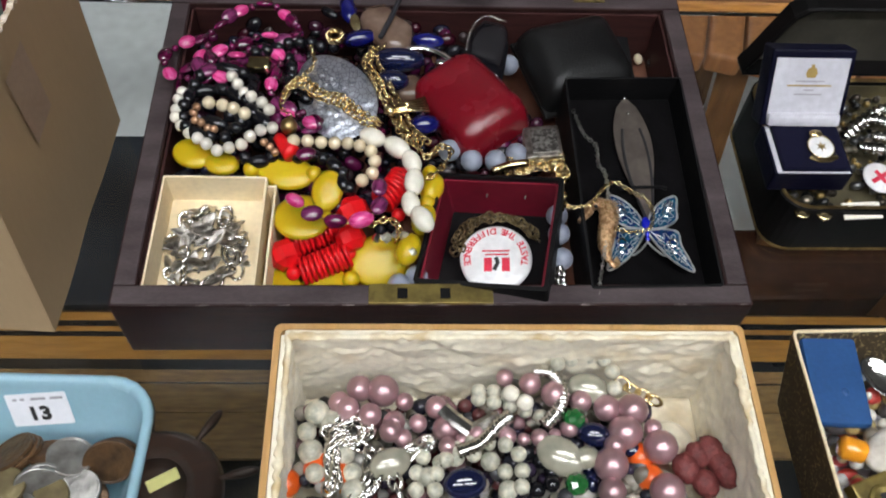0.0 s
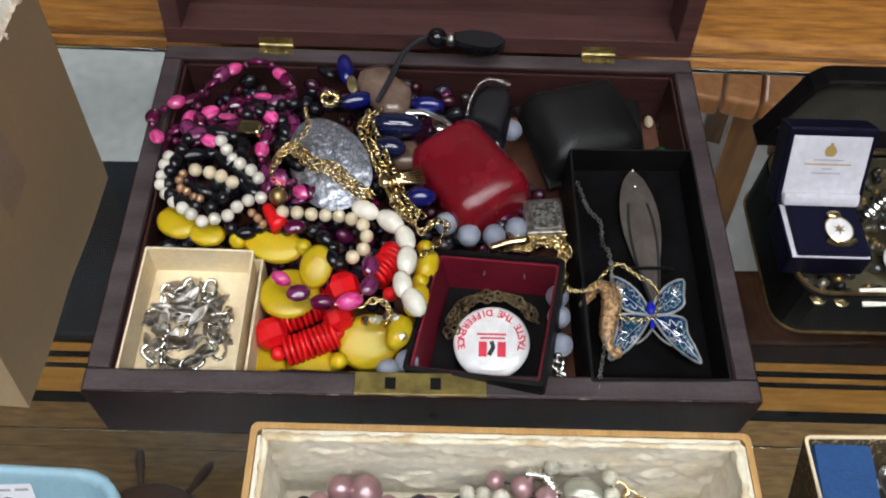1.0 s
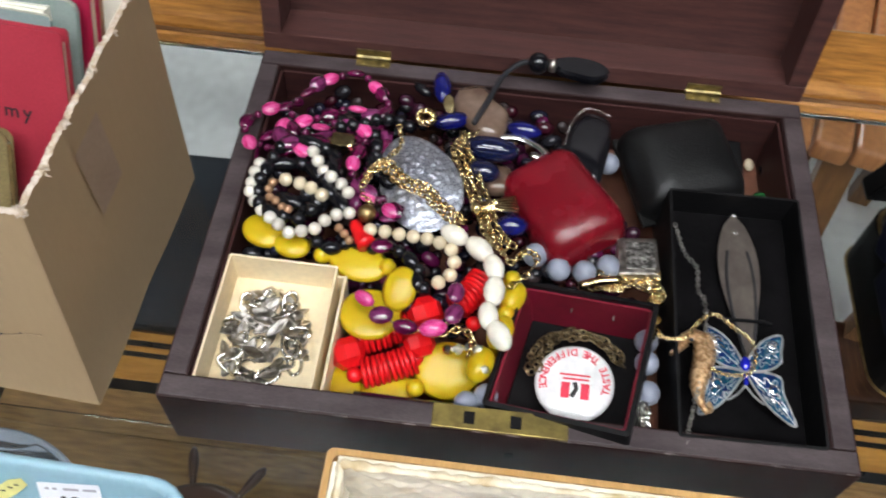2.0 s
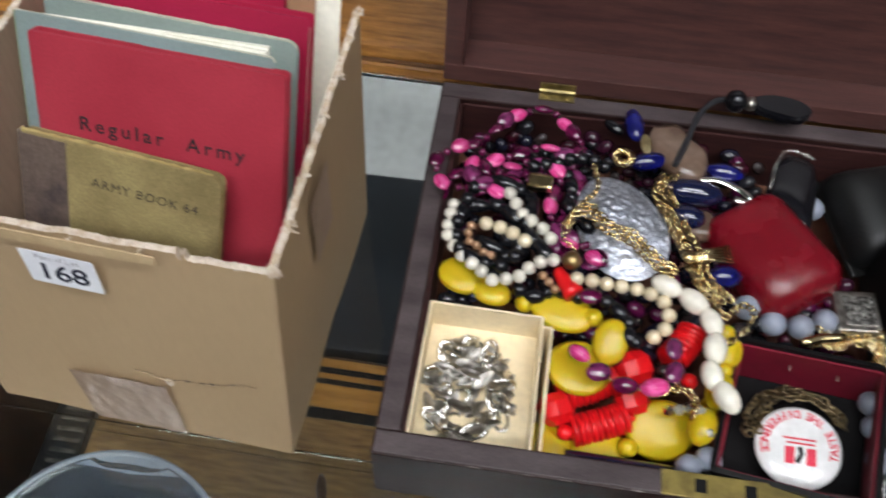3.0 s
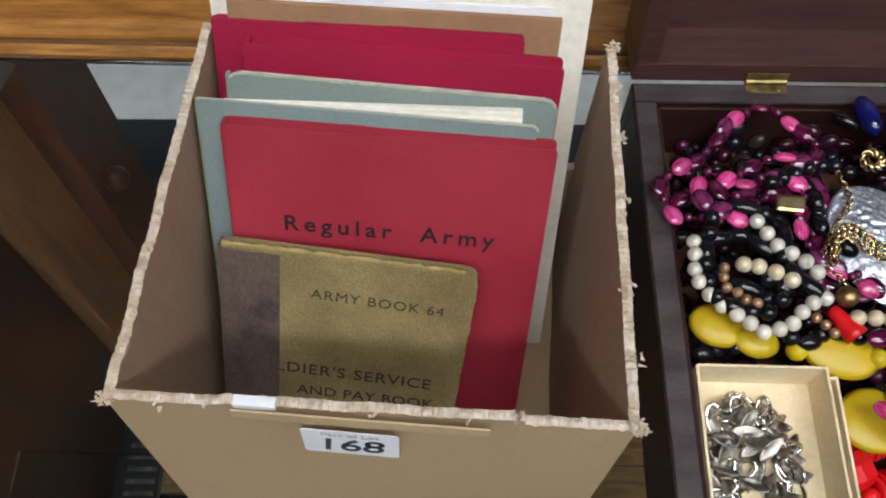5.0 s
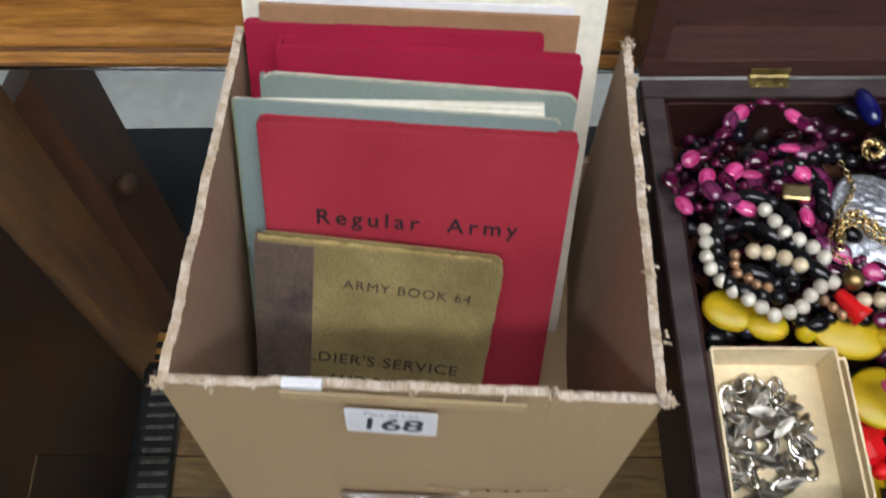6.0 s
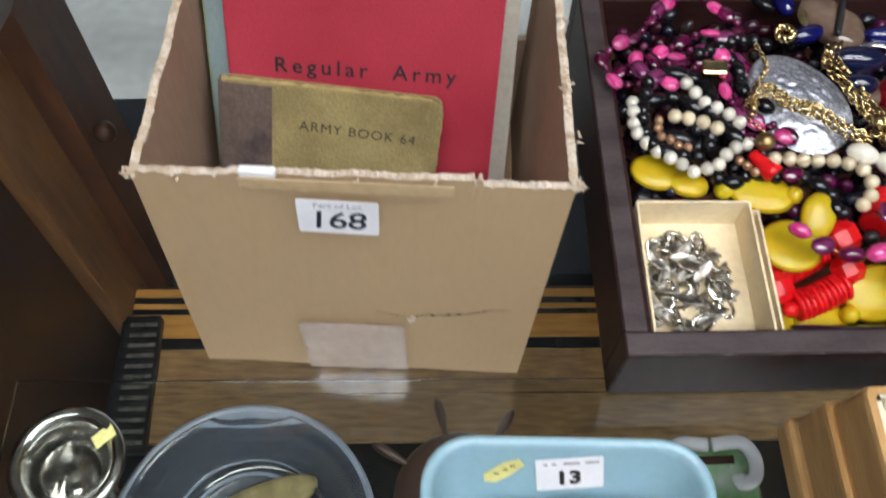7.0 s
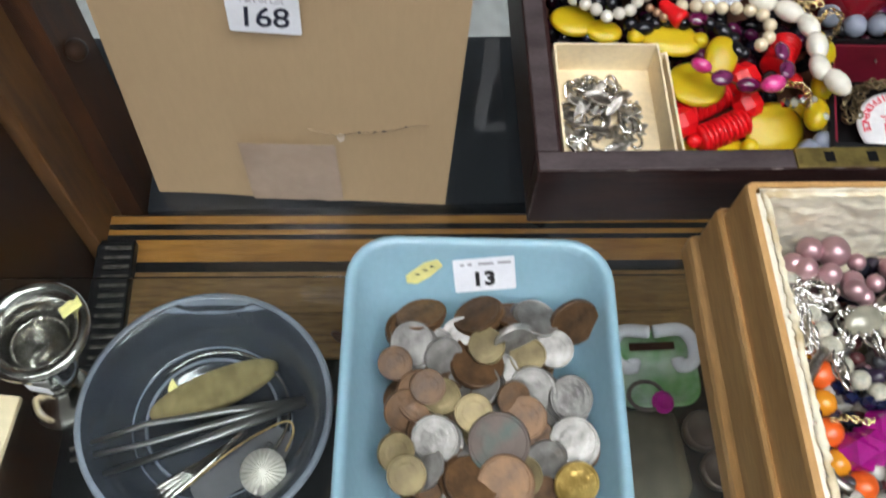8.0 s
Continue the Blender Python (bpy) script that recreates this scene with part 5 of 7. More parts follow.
x, y, z = [(0.1398, 0.4546, 0.012)][0]
solid("green_gem", ball(0.006, 0.004, 0.004), GREEN, "loose pale green gem on box bottom", "gem", pose(x, y, z), smooth=True)
x, y, z = [(0.1353, 0.4801, 0.012)][0]
solid("cream_bead", ball(0.003, 0.0045, 0.003), PEARL_CREAM, "loose cream bead on box bottom", "bead", pose(x, y, z), smooth=True)
solid("pen", tube([(-0.078, 0.2965, 0.024), (-0.06, 0.2960, 0.024), (-0.035, 0.2952, 0.024), (-0.012, 0.2945, 0.024)], 0.0042, 12), NAVY, "dark blue pen barrel lying along the box front", "pen", smooth=True)
for k in range(4):
    chain("silver_trinket", "small tarnished silver trinket", [(0.0535 + 0.002 * k, 0.290 + 0.003 * k, 0.03 + 0.003 * k), (0.058, 0.294 + 0.003 * k, 0.032 + 0.002 * k), (0.0615, 0.290, 0.034)], 0.002, 0.0007, SILVER, wild=1.5)

# ---------------------------------------------------------------- cardboard box of books
INK_BLUE = M("blue_black_ink", (0.012, 0.014, 0.035), 0.6)
cbx = thing("cardboard_box", "open brown cardboard box with torn edges and lot label", "box", pose(-0.28, 0.37, 0))
BOT = [(-0.0755, -0.0680), (0.0738, -0.0800), (0.084, 0.0685), (-0.068, 0.0795)]
TOPC = [(-0.0720, -0.0587), (0.0820, -0.0673), (0.0875, 0.0717), (-0.060, 0.081)]


def torn_wall(i, top, seed, drop=0.0):
    """One side of the box, two skins with a ragged top edge; returns the wall and the torn core along its top."""
    j = (i + 1) % 4
    random.seed(seed)
    b0, b1, t0, t1 = (Vector((*c, 0)) for c in (BOT[i], BOT[j], TOPC[i], TOPC[j]))
    if i == 2:
        t0, t1 = b0.lerp(t0, top / 0.147), b1.lerp(t1, top / 0.147)
    along = (t1 - t0).normalized()
    inward = Vector((-along.y, along.x, 0))
    n = 280
    outer, inner, core = [], [], []
    for k in range(n + 1):
        u = k / n
        z = top + 0.0016 * noise.noise(Vector((u * 9, seed, 0))) + 0.0005 * noise.noise(Vector((u * 110, seed, 21))) + 0.0008 * noise.noise(Vector((u * 45, seed, 5)))
        step_down = Vector((0, 0, -drop if u > 0.78 + 0.02 * noise.noise(Vector((u * 90, 4, 4))) else 0))
        p, q = b0.lerp(b1, u), t0.lerp(t1, u)
        q = q + inward * 0.0006 * noise.noise(Vector((u * 5, seed, 3)))
        mids = [p.lerp(q, s) + Vector((0, 0, z * s)) + inward * 0.0012 * noise.noise(Vector((u * 3, s * 3, seed))) * (1 - s) + (step_down if s == 1.0 else Vector((0, 0, 0))) for s in (0.0, 0.3, 0.6, 0.85, 1.0)]
        outer.append(mids)
        inner.append([m + inward * 0.0024 + (Vector((0, 0, -0.0004 + 0.0009 * noise.noise(Vector((u * 60, seed, 31))))) if e == 4 else Vector((0, 0, 0))) for e, m in enumerate(mids)])
        core.append(mids[-1] + inward * 0.0012 + Vector((0, 0, 0.0008 * noise.noise(Vector((u * 80, seed, 41))) + 0.0045 * max(0, noise.noise(Vector((u * 34, seed, 43))) - 0.2) + 0.0012 * max(0, noise.noise(Vector((u * 150, seed, 47)))))))
    b = bmesh.new()
    vo = [[b.verts.new(p) for p in c] for c in outer]
    for a, c in zip(vo, vo[1:]):
        for s in range(4):
            b.faces.new((a[s], c[s], c[s + 1], a[s + 1]))
    w = part("side_wall" if i % 2 else ("front_wall" if i == 0 else "back_wall"), b, CARD, cbx)
    b = bmesh.new()
    vi = [[b.verts.new(p) for p in c] for c in inner]
    for a, c in zip(vi, vi[1:]):
        for s in range(4):
            b.faces.new((a[s], a[s + 1], c[s + 1], c[s]))
    part("inner_skin", b, CARD_IN, w, "pinkish brown inner face")
    random.seed(seed + 50)
    e = bmesh.new()
    rows = []
    for k in range(n + 1):
        o, q, u = outer[k][-1], inner[k][-1], k / n
        fall = 0.0001 + 0.0040 * max(0, noise.noise(Vector((u * 16, seed, 11))) - 0.12) + 0.0006 * abs(noise.noise(Vector((u * 120, seed, 51))))
        fall_in = 0.0001 + 0.0032 * max(0, noise.noise(Vector((u * 13, seed, 17))) - 0.12) + 0.0005 * abs(noise.noise(Vector((u * 100, seed, 61))))
        mid = core[k] + Vector((0, 0, random.uniform(-0.0001, 0.0003)))
        rows.append([e.verts.new(v) for v in (o - inward * 0.0003 - Vector((0, 0, fall)), o - inward * (0.0003 + 0.0007 * abs(noise.noise(Vector((u * 50, seed, 71))))), o.lerp(mid, 0.5) + Vector((0, 0, random.uniform(-0.0002, 0.0002))),
                                              mid, q + inward * (0.0002 + 0.0005 * abs(noise.noise(Vector((u * 45, seed, 81))))), q + inward * 0.0003 - Vector((0, 0, fall_in)))])
    for a, c in zip(rows, rows[1:]):
        for s in range(5):
            e.faces.new((a[s], c[s], c[s + 1], a[s + 1]))
    part("torn_edge", e, CARD_TORN, w, "pale torn corrugated edge")
    return w


front = torn_wall(0, 0.1495, 3, 0.004)
torn_wall(1, 0.147, 4)
torn_wall(2, 0.072, 6)
torn_wall(3, 0.149, 7)
part("bottom", loft([[(x * 0.985, y * 0.985, z) for x, y in BOT] for z in (0.0005, 0.0035)]), CARD, cbx)


def tuft(x, y, z, n, seed):
    """Loose paper fibres standing off a torn corner, as one mesh."""
    random.seed(seed)
    b = bmesh.new()
    for _ in range(n):
        p = Vector((x, y, z)) + Vector((random.uniform(-0.0018, 0.0018), random.uniform(-0.0018, 0.0018), random.uniform(-0.0024, 0.0006)))
        d = Vector((random.uniform(-1, 1), random.uniform(-1, 1), random.uniform(-0.3, 1.2))).normalized() * random.uniform(0.0006, 0.0022)
        bend = Vector((random.uniform(-1, 1), random.uniform(-1, 1), random.uniform(-1, 0.5))) * 0.0009
        q = tube([p, p + d * 0.5 + bend * 0.3, p + d + bend], random.uniform(0.0003, 0.0008), 5, lambda u: 1.1 - 0.6 * u, 0.6)
        me = bpy.data.meshes.new("fibre")
        q.to_mesh(me)
        q.free()
        b.from_mesh(me)
        bpy.data.meshes.remove(me)
    part("frayed_corner", b, CARD_TORN, cbx, "pale frayed paper fibres")


tuft(*TOPC[0], 0.1495, 44, 71)
tuft(*TOPC[1], 0.1475, 56, 72)
tuft(*TOPC[2], 0.1475, 30, 73)
for k, (u, m_) in enumerate(((0.15, 8), (0.32, 12), (0.55, 10), (0.72, 12), (0.88, 10))):
    a, c = Vector((*TOPC[1], 0)), Vector((*TOPC[2], 0))
    p = a.lerp(c, u)
    tuft(p.x, p.y, 0.1475, m_, 80 + k)
for k, u in enumerate((0.1, 0.2, 0.3, 0.5, 0.68)):
    p = Vector((*TOPC[0], 0)).lerp(Vector((*TOPC[1], 0)), u)
    tuft(p.x, p.y, 0.149, 3, 90 + k)
# pose on the front wall: x along it, z up it
f0, f1, g0 = Vector((*BOT[0], 0)), Vector((*BOT[1], 0)), Vector((*TOPC[0], 0.1495))
fx = (f1 - f0).normalized()
fz = (g0 - f0).normalized()
fy = fz.cross(fx).normalized()
ON_FRONT = Matrix.Translation(f0) @ Matrix((fx, fy, fx.cross(fy))).transposed().to_4x4()
FLAT = ON_FRONT @ pose(0, 0, 0, 90, 0, 0)      # x along the wall, y up it, z out of it
lab = part("lot_label", prism(rrect(0.0295, 0.0205, 0.0012, 3), 0.00025), PAPER, cbx, "white lot label", FLAT @ pose(0.0730, 0.1290, 0.0012, 0, 0, -1.5))
part("lettering", letters("168", 0.0148, 0.00012, space=0.95, slant=0.10), INK_BLUE, lab, "black handwritten number", pose(-0.0005, -0.0022, 0.00035, 0, 0, 1))
part("lettering", letters("Part of Lot", 0.0040), INK_GREY, lab, "small grey print", pose(0, 0.0072, 0.00035))
tp = bmesh.new()
rows = [[tp.verts.new(((i / 30 - 0.5) * 0.047, (j / 26 - 0.5) * 0.046, 0.0004 + 0.0007 * noise.noise(Vector((i * 0.22, j * 0.10, 3))) + 0.00035 * noise.noise(Vector((i * 0.6, j * 0.35, 8))))) for i in range(31)] for j in range(27)]
for a, c in zip(rows, rows[1:]):
    for i in range(30):
        tp.faces.new((a[i], a[i + 1], c[i + 1], c[i]))
part("tape_patch", tp, TAPE, cbx, "patch of shiny brown parcel tape", FLAT @ pose(0.0728, 0.0238, 0.0011, 0, 0, 1.5), True)
tear = smooth_path([(0.0835, 0.0585, 0.0011), (0.090, 0.0570, 0.0011), (0.0955, 0.0548, 0.0011), (0.0985, 0.0528, 0.0011), (0.103, 0.0565, 0.0011), (0.114, 0.0580, 0.0011), (0.124, 0.0602, 0.0011), (0.133, 0.0640, 0.0011), (0.1405, 0.0645, 0.0011)], 0.0008)
tear = [Vector((p.x, p.y + 0.0007 * noise.noise(Vector((k * 0.7, 2, 0))), p.z)) for k, p in enumerate(tear)]
part("tear", tube(tear, 0.00042, 5, lambda u: 0.15 + 2.6 * max(0, noise.noise(Vector((u * 26, 0, 0)))) * (0.25 < u < 0.82)), INK, cbx, "ragged tear in the card", FLAT)
part("torn_flap", tube([(p.x, p.y - 0.0010, p.z - 0.0003) for p in tear], 0.0008, 5, lambda u: 0.25 + 1.1 * abs(noise.noise(Vector((u * 17, 5, 0))))), CARD, cbx, "lifted card edge below the tear", FLAT)
part("torn_chip", prism([(0, 0), (0.0022, 0.0022), (0.0044, 0.0010), (0.0036, -0.0030), (0.0016, -0.0044)], 0.0007, 0.0002), CARD_TORN, cbx, "small torn chip of card", FLAT @ pose(0.0965, 0.0540, 0.0008))
part("white_sticker", box(0.0125, 0.0034, 0.0030, 0.0006, (0, 0, 0)), PAPER, cbx, "scrap of white label over the edge", ON_FRONT @ pose(0.0465, 0.0016, 0.1488))
PLY = M("peeled_card_ply", (0.54, 0.40, 0.235), 0.85, col2=(0.48, 0.345, 0.19), scale=60, bump=0.2)
ply_lo = [(0.040 + 0.0012 * k, 0.1452 + 0.0010 * noise.noise(Vector((k * 0.35, 7, 1))) - 0.0010 * math.sin(math.pi * k / 62)) for k in range(63)]
part("peeled_strip", loft([[(x, y, z) for x, y in ply_lo] + [(x, 0.1502, z) for x, _ in reversed(ply_lo)] for z in (0.0008, 0.0014)]), PLY, cbx, "paler peeled strip of card", FLAT)

# strip of tape over the side of the box
s0, s1, s2 = Vector((*BOT[1], 0)), Vector((*BOT[2], 0)), Vector((*TOPC[1], 0.147))
sx_ = (s1 - s0).normalized()
sz_ = ((s2 - s0) - sx_ * (s2 - s0).dot(sx_)).normalized()
SIDE = Matrix.Translation(s0) @ Matrix((sx_, sz_, sx_.cross(sz_))).transposed().to_4x4()
tp = bmesh.new()
rows = [[tp.verts.new(((i / 20 - 0.5) * 0.024, (j / 30 - 0.5) * 0.046, 0.0002 + 0.0001 * noise.noise(Vector((i * 0.3, j * 0.12, 13))))) for i in range(21)] for j in range(31)]
for a, c in zip(rows, rows[1:]):
    for i in range(20):
        tp.faces.new((a[i], a[i + 1], c[i + 1], c[i]))
part("tape_patch", tp, TAPE_DULL, cbx, "strip of dull brown parcel tape", SIDE @ pose(0.066, 0.112, 0.0012, 0, 0, 4), True)
WORN_EDGE = M("rubbed_cover_edge", (0.50, 0.47, 0.37), 0.85, col2=(0.30, 0.32, 0.27), scale=150)
TH = 24.0


def book(name, label, x0, x1, ytop, ztop, thick, cover, spine=None, lean=TH, roll=3.5, r=0.002, turn=-3.5, pages=True, back=True):
    """A book standing in the box, leaning back: its origin is the middle of the lower front edge."""
    c = math.cos(radians(lean))
    h = (ztop - 0.0065) / c
    w = x1 - x0
    th = thing(name, label, "book", pose((x0 + x1) / 2 - h * math.sin(radians(roll)), ytop - h * math.sin(radians(lean)), 0.0045) @ pose(0, 0, 0, -lean, 0, turn) @ pose(0, 0, 0, 0, roll, 0), "books in the box")
    rim = rrect(w, h, r, 4)
    for nm, y in (("front_cover", 0.0), ("back_cover", thick - 0.0012))[:2 if back else 1]:
        part(nm, prism(rim, 0.0012, 0.0003), cover, th, "", pose(0, y + 0.0012, h / 2, 90, 0, 0))
    if pages:
        part("page_block", box(w - 0.005, thick - 0.0026, h - 0.008, 0.0004, (0.001, thick / 2, 0.0022)), PAGES, th, "yellowed page block")
    if cover in (TEAL_CLOTH, SAGE_CLOTH):
        part("worn_edge", tube([(x, 0.0007, z + h / 2) for x, z in rrect(w, h, r, 4)[:15]], 0.0006, 5, lambda u: random.uniform(0.5, 1.3)), WORN_EDGE, th, "pale rubbed cover edge")
    part("spine", box(0.0016, thick, h - 0.001, 0.0006, (-w / 2 + 0.0004, thick / 2, 0.0005)), spine or cover, th)
    return th, w, h


INK_FADED = M("faded_ink", (0.055, 0.04, 0.028), 0.8)
ab, w, h = book("service_book", "worn khaki cloth service book with dark spine strip", -0.3365, -0.2435, 0.3722, 0.1185, 0.006, KHAKI_CLOTH, SPINE_CLOTH, r=0.005, roll=5.2, turn=-3.5)
part("spine_strip", box(0.022, 0.0005, h - 0.002, 0.0001, (-w / 2 + 0.011, -0.0003, 0.001)), SPINE_CLOTH, ab, "worn dark purple-brown spine strip")
part("frayed_edge", tube([(-w / 2 + 0.001 + (w - 0.006) * i / 30, 0.002, h - 0.0005 + 0.0006 * noise.noise(Vector((i, 3, 1)))) for i in range(31)], 0.0011, 5, lambda u: random.uniform(0.5, 1.3)), M("frayed_cloth", (0.46, 0.36, 0.15), 0.9, col2=(0.3, 0.22, 0.08), scale=200), ab, "frayed top edge")
part("frayed_edge", tube([(w / 2 - 0.0005, 0.002, h - 0.006 - 0.09 * i / 24) for i in range(25)], 0.0009, 5, lambda u: random.uniform(0.4, 1.3)), bpy.data.materials["frayed_cloth"], ab, "frayed side edge")
UPR = pose(0, -0.0002, 0, 90, 0, 0)
part("lettering", letters("ARMY BOOK 64", 0.0064, space=1.12), INK_FADED, ab, "black printed title", UPR @ pose(0.0115, h - 0.0185, 0, 0, 0, -1.5))
part("lettering", letters("SOLDIER'S SERVICE", 0.0079, 0.00008, space=1.1), INK_FADED, ab, "black printed words", UPR @ pose(-0.0008, h - 0.0585, 0, 0, 0, -0.8))
part("lettering", letters("AND PAY BOOK", 0.0072, 0.00006, space=1.05), INK_FADED, ab, "black printed words", UPR @ pose(0.01, h - 0.0705, 0))
rb, w, h = book("certificate_book", "crimson cloth certificate book with black title", -0.3330, -0.2190, 0.4020, 0.1507, 0.007, RED_CLOTH, roll=1.6, turn=-3.5)
part("lettering", letters("Regular  Army", 0.0096, 0.00012, space=1.36), INK, rb, "black printed title", UPR @ pose(0.0005, h - 0.0405, 0, 0, 0, -1.0))
tb, w, h = book("teal_notebook", "grey-teal cloth notebook with loose white leaves", -0.3425, -0.2260, 0.4103, 0.1530, 0.0022, TEAL_CLOTH, M("olive_spine", (0.26, 0.29, 0.16), 0.75, col2=(0.2, 0.23, 0.12), scale=30), roll=1.9, turn=-3.8, pages=False, back=False)
# leaves fanned open behind the cover, widest at the outer edge
LEAF = M("cream_white_leaf", (0.86, 0.84, 0.76), 0.7, col2=(0.80, 0.77, 0.66), scale=30)
for y0, y1, dz in ((0.0013, 0.0040, 0.0), (0.0042, 0.0070, 0.0010), (0.0072, 0.0102, 0.0018)):
    part("loose_leaf", loft([[(x, 0.0013 + (y - 0.0013) * k, z) for y, z in ((y0, 0.004), (y1, 0.004), (y1, h - 0.0006 + dz * k), (y0, h - 0.0006 + dz * k))] for x, k in ((-0.049, 0.12), (0.0, 0.56), (0.053, 1.0))]), LEAF, tb, "loose cream-white leaves")
sb, w, h = book("sage_notebook", "sage grey cloth notebook with rounded corners", -0.3335, -0.2185, 0.4210, 0.1530, 0.0032, SAGE_CLOTH, roll=2.0, turn=-4.0, r=0.005, pages=False)
part("worn_edge", tube([(-w / 2 + 0.005 + (w - 0.010) * i / 40, 0.0012, h - 0.0002) for i in range(41)], 0.0010, 6, lambda u: 0.9 + 0.3 * noise.noise(Vector((u * 14, 5, 2)))), M("cream_rubbed_cloth", (0.60, 0.55, 0.43), 0.85, col2=(0.42, 0.42, 0.34), scale=120), sb, "cream rubbed top edge")
book("crimson_book", "deep crimson cloth-bound book", -0.3275, -0.2155, 0.4325, 0.1555, 0.009, RED_DEEP, roll=1.8, turn=-3.5)
book("crimson_book", "thin crimson cloth-bound book", -0.3390, -0.2285, 0.4435, 0.1570, 0.004, RED_DEEP, roll=1.5, turn=-3.0)
ev = thing("brown_envelope", "brown paper envelope standing behind the books", "envelope", pose(-0.2785, 0.3810, 0.005, -TH, 1.5, -3), "books in the box")
part("envelope", box(0.118, 0.0025, 0.1680, 0.0004), ENVELOPE, ev)
part("white_paper", box(0.114, 0.0018, 0.1700, 0.0003, (0.0, 0.0034, 0)), PAPER, ev, "white paper edges")
ce = thing("certificate", "tall cream printed certificate card", "certificate", pose(-0.2755, 0.3870, 0.005, -TH, 1.0, -3), "books in the box")
part("card", box(0.136, 0.0012, 0.225, 0.0002), CERT, ce)
part("emblem", tube([(0.036 + 0.006 * math.cos(t), -0.0002, 0.205 + 0.006 * math.sin(t)) for t in [0.35 * i for i in range(19)]], 0.0009, 6, flat=0.3), INK_GOLD, ce, "olive printed emblem")
part("emblem", tube([(-0.030 + 0.005 * math.cos(t), -0.0002, 0.206 + 0.005 * math.sin(t)) for t in [0.35 * i for i in range(19)]], 0.0006, 6, flat=0.3), INK_GOLD, ce, "olive printed emblem")

# ---------------------------------------------------------------- aqua tray of coins
TX, TY, TW, TD = -0.1985, 0.1545, 0.1200, 0.180
tr = thing("plastic_tub", "pale aqua plastic tub holding old coins", "tub", pose(TX, TY, 0, 0, 0, -3.0))
part("tub", vessel([(w, d, r, z * 0.84) for w, d, r, z in ((TW - 0.046, TD - 0.052, 0.012, 0.0), (TW - 0.040, TD - 0.046, 0.014, 0.002), (TW - 0.006, TD - 0.006, 0.019, 0.050), (TW - 0.0005, TD - 0.0005, 0.021, 0.0512), (TW, TD, 0.0215, 0.0535),
                    (TW - 0.001, TD - 0.001, 0.021, 0.0555), (TW - 0.005, TD - 0.005, 0.019, 0.0562), (TW - 0.009, TD - 0.009, 0.0175, 0.0545), (TW - 0.011, TD - 0.011, 0.0165, 0.050),
                    (TW - 0.042, TD - 0.050, 0.013, 0.006), (TW - 0.048, TD - 0.056, 0.010, 0.004))]), TEAL_PLASTIC, tr, smooth=True)
ib = math.degrees(math.atan2(0.0195, 0.037))
WALL = pose(0, TD / 2 - 0.0148, 0.0240, 90 - ib, 0, 0)
lab = part("lot_label", prism(rrect(0.0285, 0.0185, 0.0008, 2), 0.00025), PAPER, tr, "white lot label", WALL @ pose(0.003, 0.0085, 0.0010, 0, 0, 7))
part("lettering", letters("13", 0.0105, 0.0005, space=1.1), INK, lab, "bold black number", pose(-0.0005, -0.0025, 0.0004))
for x, wd in ((-0.010, 0.002), (-0.0065, 0.002), (0.001, 0.007), (0.0095, 0.006)):
    part("print_mark", box(wd, 0.0013, 0.0001, 0, (x, 0.0062, 0.0003)), INK_GREY, lab)
yt = part("yellow_tag", prism([(-0.008, -0.006), (-0.0085, -0.002), (0.0, 0.0055), (0.006, 0.0075), (0.0085, 0.004), (0.003, -0.002), (-0.003, -0.0065)], 0.0004), YELLOW_TAG, tr, "yellow paper tag", WALL @ pose(-0.0250, 0.0090, 0.0010))
for x, y in ((-0.003, -0.001), (0.0005, 0.0015), (0.0035, 0.0035)):
    part("print_mark", box(0.0022, 0.0007, 0.0001, 0, (x, y, 0.0004)), INK, yt, "", pose(0, 0, 0, 0, 0, 0))


def coin_mesh(d, t, material):
    r = d / 2
    b = lathe([(r * 0.5, 0), (r * 0.96, 0), (r, t * 0.15), (r, t * 0.85), (r * 0.97, t), (r * 0.9, t), (r * 0.87, t * 0.88), (r * 0.62, t * 0.9), (r * 0.52, t * 0.97), (r * 0.15, t * 0.99)], 28)
    return link_mesh("coin", b, material, False)


KINDS = {"penny": (0.0262, 0.0018, COPPER_COIN, "worn brown copper penny"), "half": (0.0215, 0.0017, COPPER_COIN, "worn copper halfpenny"), "florin": (0.0235, 0.0019, NICKEL_COIN, "worn silver-grey florin coin"),
         "crown": (0.0300, 0.0023, DARK_COIN, "large blackened coin with green patina"), "shilling": (0.0200, 0.0016, NICKEL_COIN, "worn silver-grey shilling coin"), "brass": (0.0190, 0.0022, BRASS_COIN, "worn brass threepenny coin"),
         "farthing": (0.0175, 0.0015, COPPER_COIN, "small worn copper coin"), "gold": (0.022, 0.0017, GOLD_COIN, "bright gold-coloured coin")}
COINS = {}


def coin(kind, m):
    d, t, mt, label = KINDS[kind]
    d *= 0.86
    if kind not in COINS:
        COINS[kind] = coin_mesh(d, t, mt)
    ob = new("coin", COINS[kind])
    ob.matrix_basis = m
    return tagged(ob, label + " in the tub", "coin", "coins in the tub")


random.seed(31)
for layer in range(3):
    for i in range(5):
        for j in range(6):
            coin(random.choice(("penny", "penny", "half", "florin", "shilling", "brass", "farthing")), pose(TX - 0.026 + 0.013 * i + random.uniform(-0.004, 0.004), 0.107 + 0.0175 * j + random.uniform(-0.004, 0.004),
                 0.0075 + 0.0040 * layer + random.uniform(0, 0.002) + 0.002 * (j < 3), random.uniform(-24, 30), random.uniform(-20, 20), random.uniform(0, 360)))
